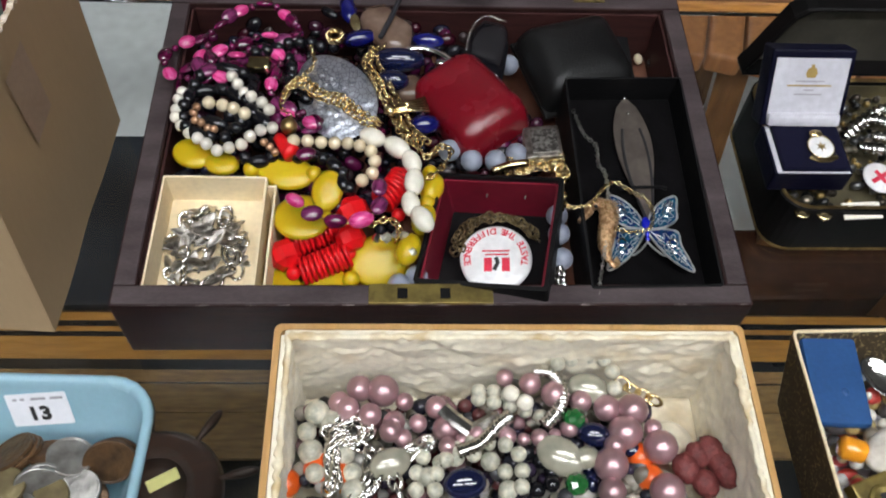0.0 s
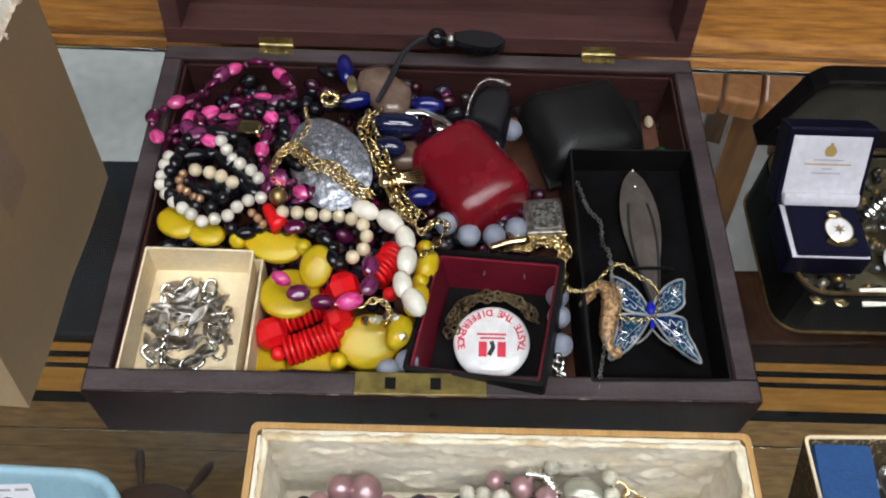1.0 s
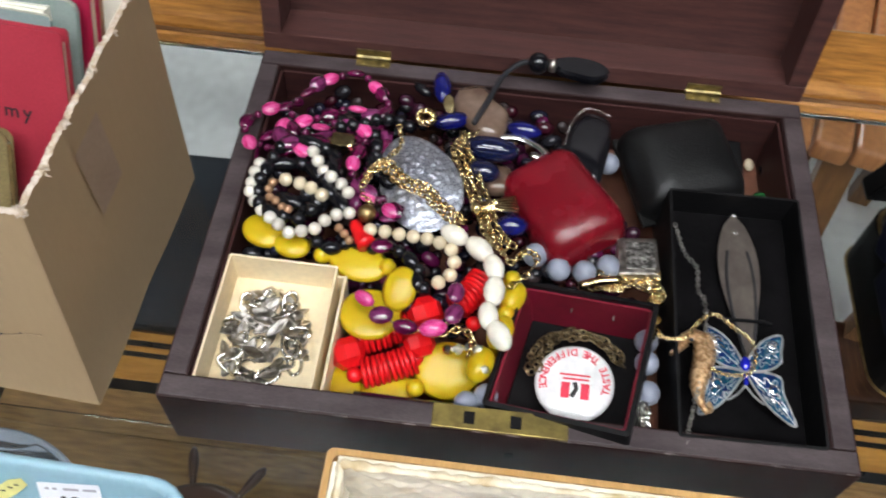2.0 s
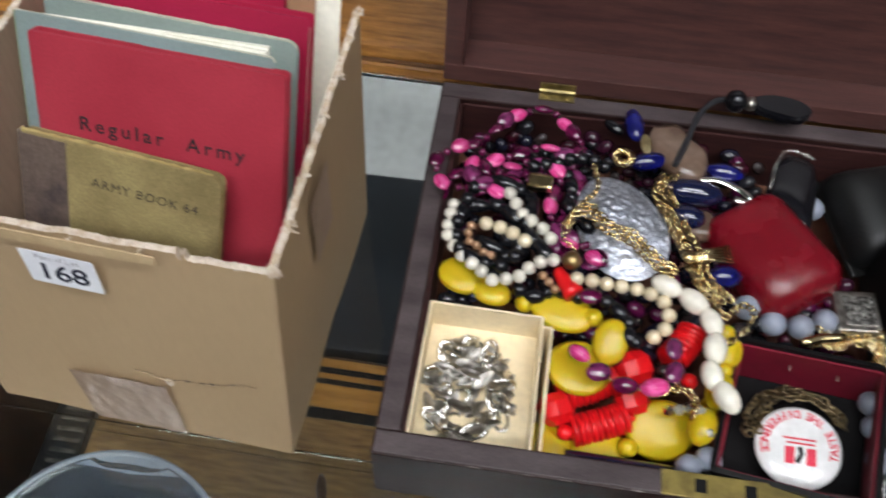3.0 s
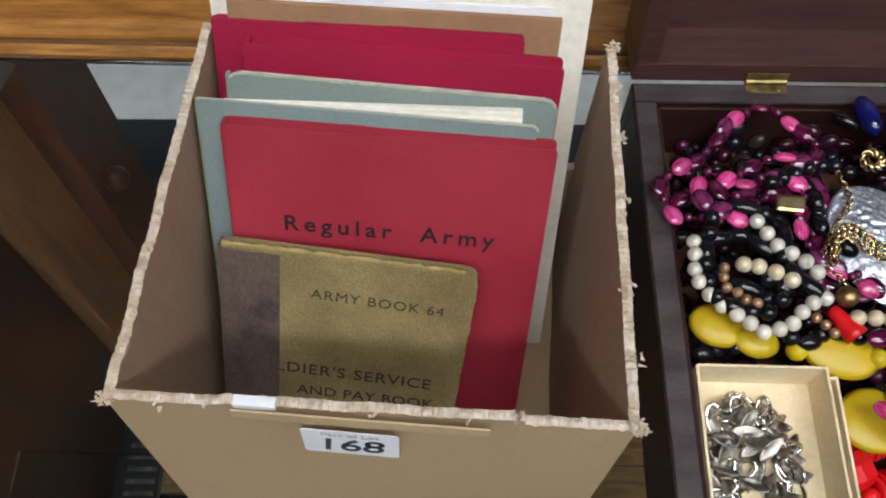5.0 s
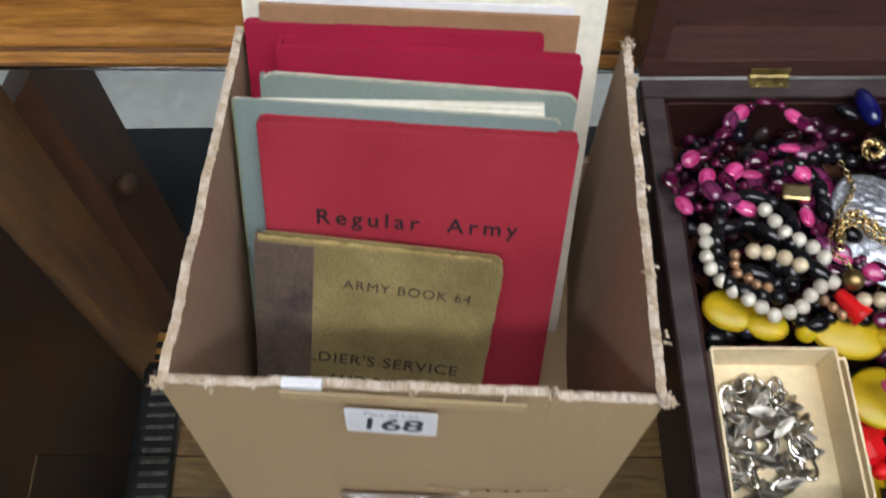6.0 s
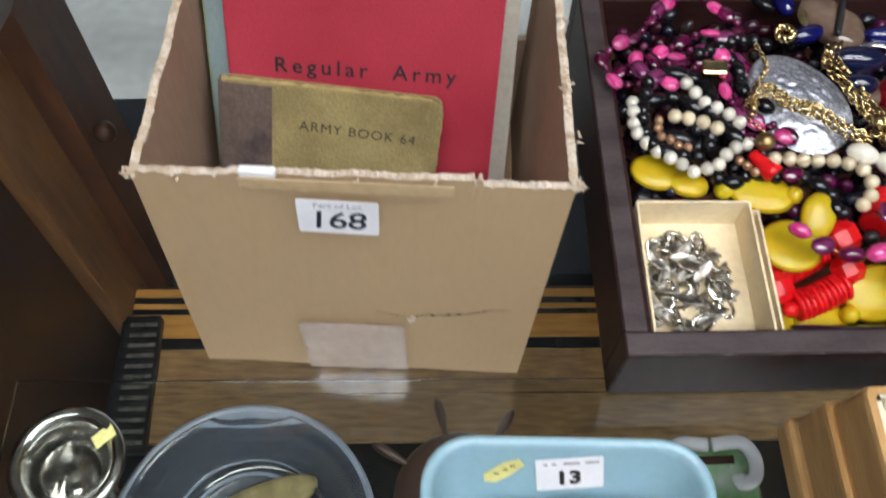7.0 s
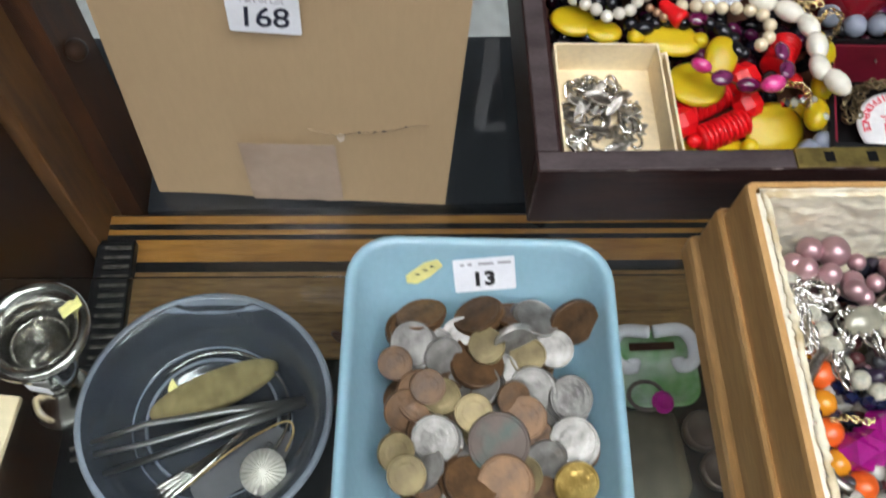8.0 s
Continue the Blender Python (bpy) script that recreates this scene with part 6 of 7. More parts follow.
SEEN = zip([(-0.2213, 0.2101, 0.027), (-0.1964, 0.2087, 0.027), (-0.1805, 0.2084, 0.027), (-0.1706, 0.2062, 0.027), (-0.1537, 0.2049, 0.027), (-0.2255, 0.1964, 0.027), (-0.2337, 0.1878, 0.027), (-0.2127, 0.1903, 0.027), (-0.1938, 0.1929, 0.027), (-0.1979, 0.1851, 0.027), (-0.1981, 0.1763, 0.027), (-0.1818, 0.1946, 0.027), (-0.1639, 0.1923, 0.027), (-0.1753, 0.1739, 0.027), (-0.1595, 0.1697, 0.027), (-0.1599, 0.1511, 0.027), (-0.1917, 0.1507, 0.027), (-0.1796, 0.1613, 0.027), (-0.2230, 0.1729, 0.027), (-0.2175, 0.1542, 0.027), (-0.2014, 0.1636, 0.027), (-0.2344, 0.1486, 0.027), (-0.2297, 0.1388, 0.027), (-0.2040, 0.1353, 0.027), (-0.1720, 0.1444, 0.027), (-0.1613, 0.1335, 0.027), (-0.2301, 0.1671, 0.027), (-0.2200, 0.1757, 0.027), (-0.1844, 0.1692, 0.027), (-0.1901, 0.1350, 0.027)],
           ("penny", "penny", "half", "florin", "penny", "florin", "farthing", "shilling", "brass", "penny", "florin", "florin", "shilling", "florin", "florin", "florin", "crown", "half", "penny", "florin", "brass", "brass", "brass", "penny", "shilling", "gold", "half", "farthing", "farthing", "penny"),
           (-24, -22, -24, -10, 40, 15, 10, 30, 5, -8, -10, 45, 8, 20, 15, 8, 14, 10, 12, 16, 10, 20, 5, -8, 30, 25, 25, 12, 20, 10), range(30))
LAID = []
SEEN = [((TX + 0.027 * ((k * 0.618) % 1 * 2 - 1), 0.106 + 0.098 * (k / 34), 0.0225), ("penny", "florin", "half", "shilling", "penny", "brass")[k % 6], ((k * 37) % 24) - 10, k) for k in range(35)] + list(SEEN)
for (x, y, z), kind, tilt, i in SEEN:
    m = pose(x, y, z + (0.004 if kind in ("crown", "farthing", "brass") else 0.0015 if i % 2 else 0), tilt * 1.35, random.uniform(-20, 20), random.uniform(0, 30))
    d = KINDS[kind][0] * 0.43
    up_ = m.to_3x3() @ Vector((0, 0, 1))
    lift = 0.0
    for a in range(13):
        for q in (0.5, 1.0):
            w_ = m @ Vector((d * q * math.cos(0.5 * a), d * q * math.sin(0.5 * a), 0))
            for c_, n_, r_ in LAID:
                if (w_.xy - c_.xy).length < r_:
                    lift = max(lift, c_.z + 0.002 - (n_.x * (w_.x - c_.x) + n_.y * (w_.y - c_.y)) / n_.z - w_.z)
    for c_, n_, r_ in LAID:
        for a in range(13):
            w_ = c_ + Vector((r_ * math.cos(0.5 * a), r_ * math.sin(0.5 * a), 0))
            if (w_.xy - m.translation.xy).length < d:
                w_.z -= (n_.x * (w_.x - c_.x) + n_.y * (w_.y - c_.y)) / n_.z
                lift = max(lift, w_.z + 0.002 - m.translation.z + (up_.x * (w_.x - m.translation.x) + up_.y * (w_.y - m.translation.y)) / up_.z)
    m = Matrix.Translation((0, 0, min(lift, 0.010))) @ m
    LAID.append((m.translation.copy(), up_, d))
    coin(kind, m)
    if kind in ("florin", "penny"):
        for k in range(1, 4):
            coin(kind if k < 3 else "half", m @ pose(random.uniform(-0.0012, 0.0012), -0.0012 * k * (1 if tilt > 0 else -1), -0.0022 * k, random.uniform(-3, 3)))

# ---------------------------------------------------------------- satin-lined wooden box
LX, LY, LW, LD = 0.0238, 0.1645, 0.2075, 0.168
lx = thing("lined_box", "honey pine box with crumpled cream satin lining", "box", pose(LX, LY, 0, 0, 0, -1.2))
part("case", vessel([(LW + 0.0150, LD + 0.0150, 0.003, 0), (LW + 0.0175, LD + 0.0175, 0.004, 0.003), (LW + 0.0175, LD + 0.0175, 0.004, 0.0125), (LW + 0.0160, LD + 0.0160, 0.0035, 0.0160), (LW + 0.0130, LD + 0.0130, 0.003, 0.0178),
                     (LW + 0.0112, LD + 0.0112, 0.003, 0.0200), (LW + 0.0104, LD + 0.0104, 0.003, 0.0455), (LW + 0.0094, LD + 0.0094, 0.003, 0.0482), (LW + 0.0070, LD + 0.0070, 0.003, 0.0492), (LW + 0.0046, LD + 0.0046, 0.003, 0.0484),
                     (LW + 0.0040, LD + 0.0040, 0.003, 0.0490), (LW + 0.0030, LD + 0.0030, 0.003, 0.0740), (LW + 0.0016, LD + 0.0016, 0.003, 0.0766), (LW - 0.0040, LD - 0.0040, 0.003, 0.0770), (LW - 0.0046, LD - 0.0046, 0.003, 0.006)]), PINE, lx)
SATIN_EDGE = M("yellowed_satin_edge", (0.82, 0.74, 0.56), 0.55, col2=(0.52, 0.36, 0.16), scale=60, bump=0.5, bscale=400, lo=0.3, hi=0.55)
# quilted lining: a puffed sheet on each side
for nm, wd, m in (("back", LW - 0.008, pose(0, LD / 2 - 0.0035, 0.007)), ("left", LD - 0.010, pose(-LW / 2 + 0.0035, 0, 0.007, 0, 0, 90)), ("right", LD - 0.010, pose(LW / 2 - 0.0035, 0, 0.007, 0, 0, -90)), ("front", LW - 0.008, pose(0, -LD / 2 + 0.0035, 0.007, 0, 0, 180))):
    b = bmesh.new()
    nx, nz = 150, 56
    hh = 0.0702
    rows = []
    for k in range(nz + 1):
        row = []
        for i in range(nx + 1):
            x, z = (i / nx - 0.5) * wd, hh * k / nz
            d1, d2 = (x + z) / 0.030, (x - z) / 0.030
            seam = min(abs(math.sin(math.pi * (d1 + 0.22 * noise.noise(Vector((x * 40, z * 40, 4)))))), abs(math.sin(math.pi * (d2 + 0.22 * noise.noise(Vector((x * 40, z * 40, 8)))))))
            wr = 0.5 * noise.noise(Vector((x * 60, z * 110, len(nm)))) + 0.8 * abs(noise.noise(Vector((x * 110, z * 190, len(nm) * 3)))) + 0.35 * noise.noise(Vector((x * 260, z * 330, 5)))
            y = -0.0015 - 0.0014 * min(1, seam * 2.6) ** 0.7 * (0.6 + 0.8 * noise.noise(Vector((x * 18, z * 18, 2)))) - 0.0022 * wr
            if k >= nz - 3:
                y = -0.0022 + 0.0015 * (k - nz + 3) / 3 - 0.0016 * abs(noise.noise(Vector((x * 120, k, len(nm)))))
                z += 0.0006 * noise.noise(Vector((x * 90, 9, len(nm))))
            row.append(b.verts.new((x, y, z)))
        rows.append(row)
    for a, c in zip(rows, rows[1:]):
        for i in range(nx):
            b.faces.new((a[i], a[i + 1], c[i + 1], c[i]))
    top = [b.verts.new((v.co.x, 0.0012, v.co.z - 0.0008)) for v in rows[-1]]
    for i in range(nx):
        b.faces.new((rows[-1][i], rows[-1][i + 1], top[i + 1], top[i]))
    part("lining", b, SATIN, lx, "crumpled quilted cream satin", m, True)
    edge = [((i / 70 - 0.5) * wd, -0.0024 + 0.0012 * noise.noise(Vector((i * 0.7, len(nm), 2))), hh + 0.0002 + 0.0011 * noise.noise(Vector((i * 0.45, len(nm), 7)))) for i in range(71)]
    part("lining_edge", tube(edge, 0.0021, 8, lambda u: 0.55 + 1.3 * abs(noise.noise(Vector((u * 31, len(nm), 1)))), 0.6), SATIN_EDGE, lx, "yellowed frayed lining edge", m, True)
part("lining_floor", box(LW - 0.012, LD - 0.012, 0.006, 0.002, (0, 0, 0.0062)), SATIN, lx, "cream satin bottom")
random.seed(41)
scatter("mixed_bead_heap", "heap of pale and dark mixed beads in the lined box", "beads", 1300, (-0.070, 0.112), (0.095, 0.232), (0.014, 0.040), (0.0025, 0.0046), HEAP_PALE, ((0.090, 0.2, 0.183, 0.3),))
MV = [bead("round", r, MAUVE) for r in (0.0030, 0.0042, 0.0052, 0.0062, 0.0075)]
strand("mauve_pearl_necklace", "necklace of graduated mauve pearls", [(-0.0520, 0.2270, 0.045), (-0.0417, 0.2338, 0.045), (-0.0225, 0.2274, 0.045), (-0.0287, 0.2135, 0.045), (-0.0207, 0.2094, 0.045), (-0.0155, 0.2173, 0.045), (-0.0062, 0.2231, 0.045), (-0.0024, 0.2050, 0.045)], 0.0112, [MV[2], MV[3], MV[4], MV[1], MV[2], MV[1], MV[1]])
strand("mauve_pearl_necklace", "necklace of graduated mauve pearls", [(0.0245, 0.2367, 0.048), (0.0326, 0.2356, 0.048), (0.0416, 0.2294, 0.048), (0.0558, 0.2251, 0.048), (0.0689, 0.2209, 0.048), (0.0791, 0.2207, 0.048), (0.0881, 0.2145, 0.048), (0.0919, 0.2014, 0.048), (0.0758, 0.2087, 0.048), (0.0684, 0.1939, 0.048)], 0.0122, [MV[1], MV[2], MV[3], MV[2], MV[3], MV[4]])
strand("mauve_pearl_necklace", "string of small mauve pearls", [(-0.0035, 0.2041, 0.047), (0.0068, 0.2089, 0.047), (0.0170, 0.2108, 0.047), (0.0260, 0.2076, 0.047), (0.0382, 0.2074, 0.047), (0.0494, 0.2102, 0.047), (0.0607, 0.2160, 0.047)], 0.0072, [MV[1], MV[0]])
for (x, y, z), k in zip([(0.0768, 0.2087, 0.048), (0.0919, 0.2014, 0.048), (0.0684, 0.1939, 0.048), (0.0915, 0.1815, 0.048), (0.0672, 0.1819, 0.048), (-0.0479, 0.2230, 0.048), (-0.0378, 0.2198, 0.048), (-0.0287, 0.2116, 0.048)], (4, 4, 4, 4, 3, 2, 2, 2)):
    solid("mauve_pearl", ball(*[(0.0052, 0.0062, 0.0078)[k - 2]] * 3, 18, 12), MAUVE, "large loose mauve pearl bead", "bead", pose(x, y, z), "mauve pearls", smooth=True)
SB = [bead("round", r, STONE_BEAD) for r in (0.0036, 0.0044, 0.0058)]
strand("stone_bead_necklace", "string of mottled cream stone beads", [(0.0489, 0.2405, 0.053), (0.0551, 0.2434, 0.053), (0.0663, 0.2442, 0.053), (0.0723, 0.2410, 0.053), (0.0742, 0.2340, 0.053), (0.0741, 0.2250, 0.053)], 0.0076, [SB[0]])
strand("stone_bead_necklace", "string of mottled cream stone beads", [(-0.0002, 0.2190, 0.043), (-0.0054, 0.2140, 0.043), (-0.0126, 0.2061, 0.043), (-0.0158, 0.1962, 0.043), (-0.0220, 0.1883, 0.043)], 0.0078, [SB[0]])
strand("stone_bead_necklace", "string of mottled cream stone beads", [(-0.0179, 0.1853, 0.045), (-0.0128, 0.1912, 0.045), (-0.0046, 0.1991, 0.045), (0.0067, 0.2009, 0.045), (0.0157, 0.1977, 0.045), (0.0218, 0.1926, 0.045), (0.0226, 0.1846, 0.045)], 0.0080, [SB[0], SB[1]])
strand("stone_bead_necklace", "string of mottled cream stone beads", [(0.0122, 0.2319, 0.045), (0.0173, 0.2317, 0.045), (0.0233, 0.2306, 0.045), (0.0264, 0.2286, 0.045)], 0.0070, [SB[0]])
strand("stone_bead_necklace", "string of large mottled stone beads", [(-0.0622, 0.2231, 0.043), (-0.0664, 0.2141, 0.043), (-0.0644, 0.2051, 0.043), (-0.0625, 0.1960, 0.043), (-0.0585, 0.1869, 0.043)], 0.0098, [SB[2], SB[1]])
strand("stone_bead_necklace", "string of mottled cream stone beads", [(-0.0098, 0.1843, 0.048), (-0.0087, 0.1922, 0.048), (-0.0014, 0.2011, 0.048), (0.0077, 0.2059, 0.048), (0.0189, 0.2047, 0.048), (0.0270, 0.2006, 0.048), (0.0289, 0.1916, 0.048), (0.0277, 0.1836, 0.048)], 0.0074, [SB[0]])
strand("stone_bead_necklace", "string of mottled cream stone beads", [(0.0121, 0.2288, 0.043), (0.0192, 0.2266, 0.043), (0.0283, 0.2245, 0.043), (0.0374, 0.2203, 0.043), (0.0434, 0.2152, 0.043)], 0.0074, [SB[0]])
strand("white_bead_string", "short string of chalk-white beads", [(0.0264, 0.2277, 0.05), (0.0304, 0.2246, 0.05), (0.0354, 0.2215, 0.05)], 0.0075, [bead("round", 0.0040, WHITE_BEAD)])
strand("stone_bead_necklace", "graduated string of mottled stone beads", [(-0.0551, 0.2189, 0.043), (-0.0532, 0.2079, 0.043), (-0.0482, 0.2018, 0.043), (-0.0453, 0.1927, 0.043), (-0.0443, 0.1847, 0.043), (-0.0393, 0.1774, 0.043), (-0.0354, 0.1713, 0.043), (-0.0304, 0.1672, 0.043), (-0.0243, 0.1641, 0.043)], 0.0088, [SB[2], SB[1], SB[1], SB[1]])
strand("orange_bead_necklace", "string of orange and amber beads", [(-0.0564, 0.2008, 0.039), (-0.0544, 0.1937, 0.039), (-0.0504, 0.1785, 0.039), (-0.0517, 0.1645, 0.039), (-0.0532, 0.1495, 0.039), (-0.0515, 0.1364, 0.039), (-0.0436, 0.1273, 0.039), (-0.0335, 0.1231, 0.039)], 0.0128, [bead("round", 0.0066, ORANGE), bead("round", 0.0060, AMBER)])
for x, y, z in [(-0.0748, 0.1921, 0.039), (-0.0615, 0.1979, 0.039), (-0.0514, 0.1947, 0.039), (0.0848, 0.2003, 0.039), (0.0876, 0.1902, 0.039)]:
    solid("orange_bead", ball(0.0064, 0.0064, 0.0064), ORANGE, "shiny round orange bead", "bead", pose(x, y, z), "orange beads", smooth=True)
for x, y, z in [(-0.0381, 0.1433, 0.041), (-0.0433, 0.1414, 0.041), (-0.0308, 0.1501, 0.041)]:
    solid("magenta_gem", link_mesh("gem", bead("cut", 0.0095, MAGENTA), None, False), None, "faceted magenta glass bead", "bead", pose(x, y, z, 20, 30, 10), "magenta gems")
strand("navy_bead_string", "string of faceted navy glass beads", [(-0.0456, 0.1695, 0.042), (-0.0406, 0.1654, 0.042), (-0.0356, 0.1623, 0.042), (-0.0284, 0.1611, 0.042), (-0.0203, 0.1620, 0.042)], 0.0068, [bead("cut", 0.0038, NAVY)])
chain("gold_chain", "fine gold chain in the lined box", [(-0.0522, 0.1537, 0.046), (-0.0461, 0.1546, 0.046), (-0.0400, 0.1525, 0.046), (-0.0298, 0.1533, 0.046)], 0.0012, 0.0004, GOLD)
solid("leather_bangle", tube(smooth_path([(-0.0504, 0.1830, 0.05), (-0.0568, 0.1760, 0.05), (-0.0653, 0.1631, 0.05), (-0.0677, 0.1492, 0.05), (-0.0660, 0.1372, 0.05), (-0.0612, 0.1291, 0.05), (-0.0542, 0.1230, 0.05)], 0.003), 0.0024, 8), SILVER_DULL, "dark silver bracelet hanging on the box edge", "bracelet", smooth=True)
for (x, y, z), r in zip([(0.1018, 0.1913, 0.048), (0.1088, 0.1842, 0.048), (0.1141, 0.1990, 0.048), (0.1190, 0.1880, 0.048), (0.1080, 0.1972, 0.048), (0.1171, 0.1930, 0.048)], (0.0066, 0.0062, 0.0066, 0.006, 0.0058, 0.0062)):
    cb_ = ball(r, r * 1.15, r * 0.9, 28, 18)
    for v in cb_.verts:
        v.co *= 0.9 + 0.10 * noise.noise(v.co * 500 + Vector((x * 900, 0, 0))) + 0.16 * abs(noise.noise(v.co * 1300))
    solid("coral_berry", cb_, CORAL, "rough dark red coral bead", "bead", pose(x, y, z, 20, 30, 40), "coral beads", smooth=True)
random.seed(44)
for k in range(4):
    c = [(x + random.uniform(-0.003, 0.003), y + random.uniform(-0.003, 0.003), z) for x, y, z in [(-0.0542, 0.2110, 0.046), (-0.0490, 0.2179, 0.046), (-0.0409, 0.2188, 0.046), (-0.0389, 0.2117, 0.046), (-0.0450, 0.2088, 0.046), (-0.0542, 0.2060, 0.046), (-0.0533, 0.1960, 0.046), (-0.0544, 0.1860, 0.046)]]
    chain("silver_rope_chain", "heavy twisted silver rope chain", c, 0.0024, 0.0009, SILVER, wild=1.0, step=0.0032, group="silver chains")
for k in range(3):
    c = [(x + random.uniform(-0.002, 0.002) + 0.003 * k, y + 0.002 * k, z) for x, y, z in [(-0.0412, 0.1857, 0.046), (-0.0351, 0.1936, 0.046), (-0.0269, 0.1985, 0.046), (-0.0207, 0.2024, 0.046), (-0.0157, 0.2033, 0.046)]]
    chain("silver_rope_chain", "heavy twisted silver rope chain", c, 0.0032, 0.0011, SILVER, wild=0.5, step=0.0048, group="silver chains")
chain("silver_chain", "thick silver chain over white beads", [(-0.0521, 0.2100, 0.047), (-0.0451, 0.2058, 0.047), (-0.0380, 0.2037, 0.047), (-0.0381, 0.1947, 0.047), (-0.0433, 0.1838, 0.047), (-0.0446, 0.1736, 0.047), (-0.0417, 0.1666, 0.047)], 0.003, 0.0009, SILVER, wild=0.9, group="silver chains")
chain("silver_chain", "short twisted silver chain in the box", [(-0.0319, 0.1996, 0.047), (-0.0280, 0.1915, 0.047), (-0.0250, 0.1835, 0.047)], 0.003, 0.001, SILVER, wild=0.9, group="silver chains")
for pts in ([(0.0377, 0.2386, 0.051), (0.0458, 0.2375, 0.051), (0.0498, 0.2284, 0.051), (0.0476, 0.2194, 0.051), (0.0403, 0.2115, 0.051)], [(0.0006, 0.2002, 0.051), (0.0108, 0.2040, 0.051), (0.0190, 0.2118, 0.051), (0.0252, 0.2168, 0.051)]):
    pth = smooth_path(pts, 0.0005)
    solid("spring_bracelet", tube(pth, 0.0032, 10, lambda u: 1 + 0.14 * math.sin(u * (len(pth) - 1) * math.pi / 2 + 0.7), 0.75), SILVER, "ribbed silver expanding bracelet", "bracelet", smooth=True)
solid("silver_bar_clip", tube(smooth_path([(-0.0052, 0.2213, 0.05), (-0.0002, 0.2162, 0.05), (0.0078, 0.2100, 0.05)], 0.002), 0.0034, 6, flat=0.3), SILVER, "flat polished silver clip", "clip")
solid("silver_bar_clip", tube(smooth_path([(0.0078, 0.2100, 0.05), (0.0170, 0.2149, 0.05), (0.0221, 0.2168, 0.05)], 0.002), 0.0034, 6, flat=0.3), SILVER_DULL, "flat dull silver clip", "clip")
for (x, y, z), rx, mt, nm, lb2, a in zip([(0.0630, 0.2300, 0.048), (0.0462, 0.1983, 0.048), (0.0573, 0.1971, 0.048), (0.0626, 0.2080, 0.048), (0.0034, 0.1870, 0.048), (-0.0289, 0.1966, 0.048)], (0.010, 0.0115, 0.007, 0.0075, 0.0095, 0.0095), (SHELL, SHELL, SHELL, NAVY, NAVY, SHELL), ("shell_brooch", "shell_brooch", "shell_bead", "navy_stone", "navy_stone", "shell_brooch"),
                                       ("oval shell cabochon brooch among beads", "oval shell cabochon brooch among beads", "small shell cabochon bead", "dark blue oval glass stone", "large dark blue oval glass stone", "oval shell cabochon brooch among beads"), (-20, -35, 10, -15, 5, 20)):
    solid(nm, ball(rx, rx * 0.72, 0.004, 18, 10), mt, lb2, "brooch", pose(x, y, z, 25, 0, a), smooth=True)
for x, y, z in [(0.0546, 0.2152, 0.049), (0.0521, 0.1852, 0.049)]:
    solid("green_gem", link_mesh("gem", ball(0.0062, 0.0052, 0.004, 9, 6), GREEN, False), None, "faceted green glass stone", "gem", pose(x, y, z, 20, 30, 10), "green gems")
chain("gold_clasp_chain", "twisted gold clasp and chain", [(0.0793, 0.2327, 0.048), (0.0833, 0.2296, 0.048), (0.0903, 0.2255, 0.048), (0.0943, 0.2224, 0.048)], 0.0028, 0.0007, GOLD, wild=1.5)
strand("jade_bead_string", "short string of pale jade and black beads", [(-0.0591, 0.2280, 0.041), (-0.0592, 0.2229, 0.041), (-0.0582, 0.2159, 0.041), (-0.0573, 0.2109, 0.041)], 0.0075, [bead("round", 0.0036, BLACK_BEAD), bead("round", 0.0042, SHELL)])
strand("black_glass_string", "string of black glass beads", [(0.0320, 0.2023, 0.043), (0.0391, 0.1972, 0.043), (0.0440, 0.1891, 0.043), (0.0348, 0.1853, 0.043), (0.0278, 0.1904, 0.043)], 0.007, [bead("round", 0.0038, BLACK_BEAD)])
strand("black_glass_string", "string of black glass beads", [(0.0808, 0.2024, 0.041), (0.0737, 0.2045, 0.041), (0.0656, 0.2027, 0.041), (0.0593, 0.1928, 0.041), (0.0622, 0.1847, 0.041)], 0.008, [bead("oval", 0.0035, NAVY)])
solid("crumpled_satin", ball(0.014, 0.018, 0.010, 20, 12), SATIN, "crumpled piece of cream satin lining", "cloth", pose(0.104, 0.205, 0.022, 10, 20, 0), smooth=True)

# ---------------------------------------------------------------- black tin with ring box
tn = thing("black_tin", "open black tin with gold rim and trinkets", "tin", pose(0.2800, 0.385, 0, 0, 0, -0.8))
TNW, TND, TNH = 0.185, 0.100, 0.040
part("tin_body", vessel([(TNW - 0.004, TND - 0.004, 0.014, 0), (TNW, TND, 0.016, 0.0015), (TNW, TND, 0.016, TNH), (TNW - 0.0015, TND - 0.0015, 0.0155, TNH + 0.0008), (TNW - 0.007, TND - 0.007, 0.0135, TNH), (TNW - 0.0075, TND - 0.0075, 0.013, 0.028)]), TIN_BLACK, tn)
def ring_at(w_, d_, r_, z_, rad, mt, label=""):
    lp = [(x, y, z_) for x, y in rrect(w_, d_, r_, 6)]
    part("gold_rim", tube(lp + lp[:2], rad, 6), mt, tn, label)
ring_at(TNW - 0.004, TND - 0.004, 0.0145, TNH + 0.0004, 0.0013, GOLD_DULL, "gold line round the rim")
ring_at(TNW + 0.0005, TND + 0.0005, 0.0162, 0.003, 0.0009, GOLD_DULL, "gold line round the foot")
part("tin_inner", vessel([(TNW - 0.0078, TND - 0.0078, 0.0128, 0.027), (TNW - 0.0078, TND - 0.0078, 0.0128, TNH - 0.002), (TNW - 0.009, TND - 0.009, 0.0125, TNH - 0.002), (TNW - 0.009, TND - 0.009, 0.0125, 0.0285)]), TIN_IN, tn, "dull gold inside")
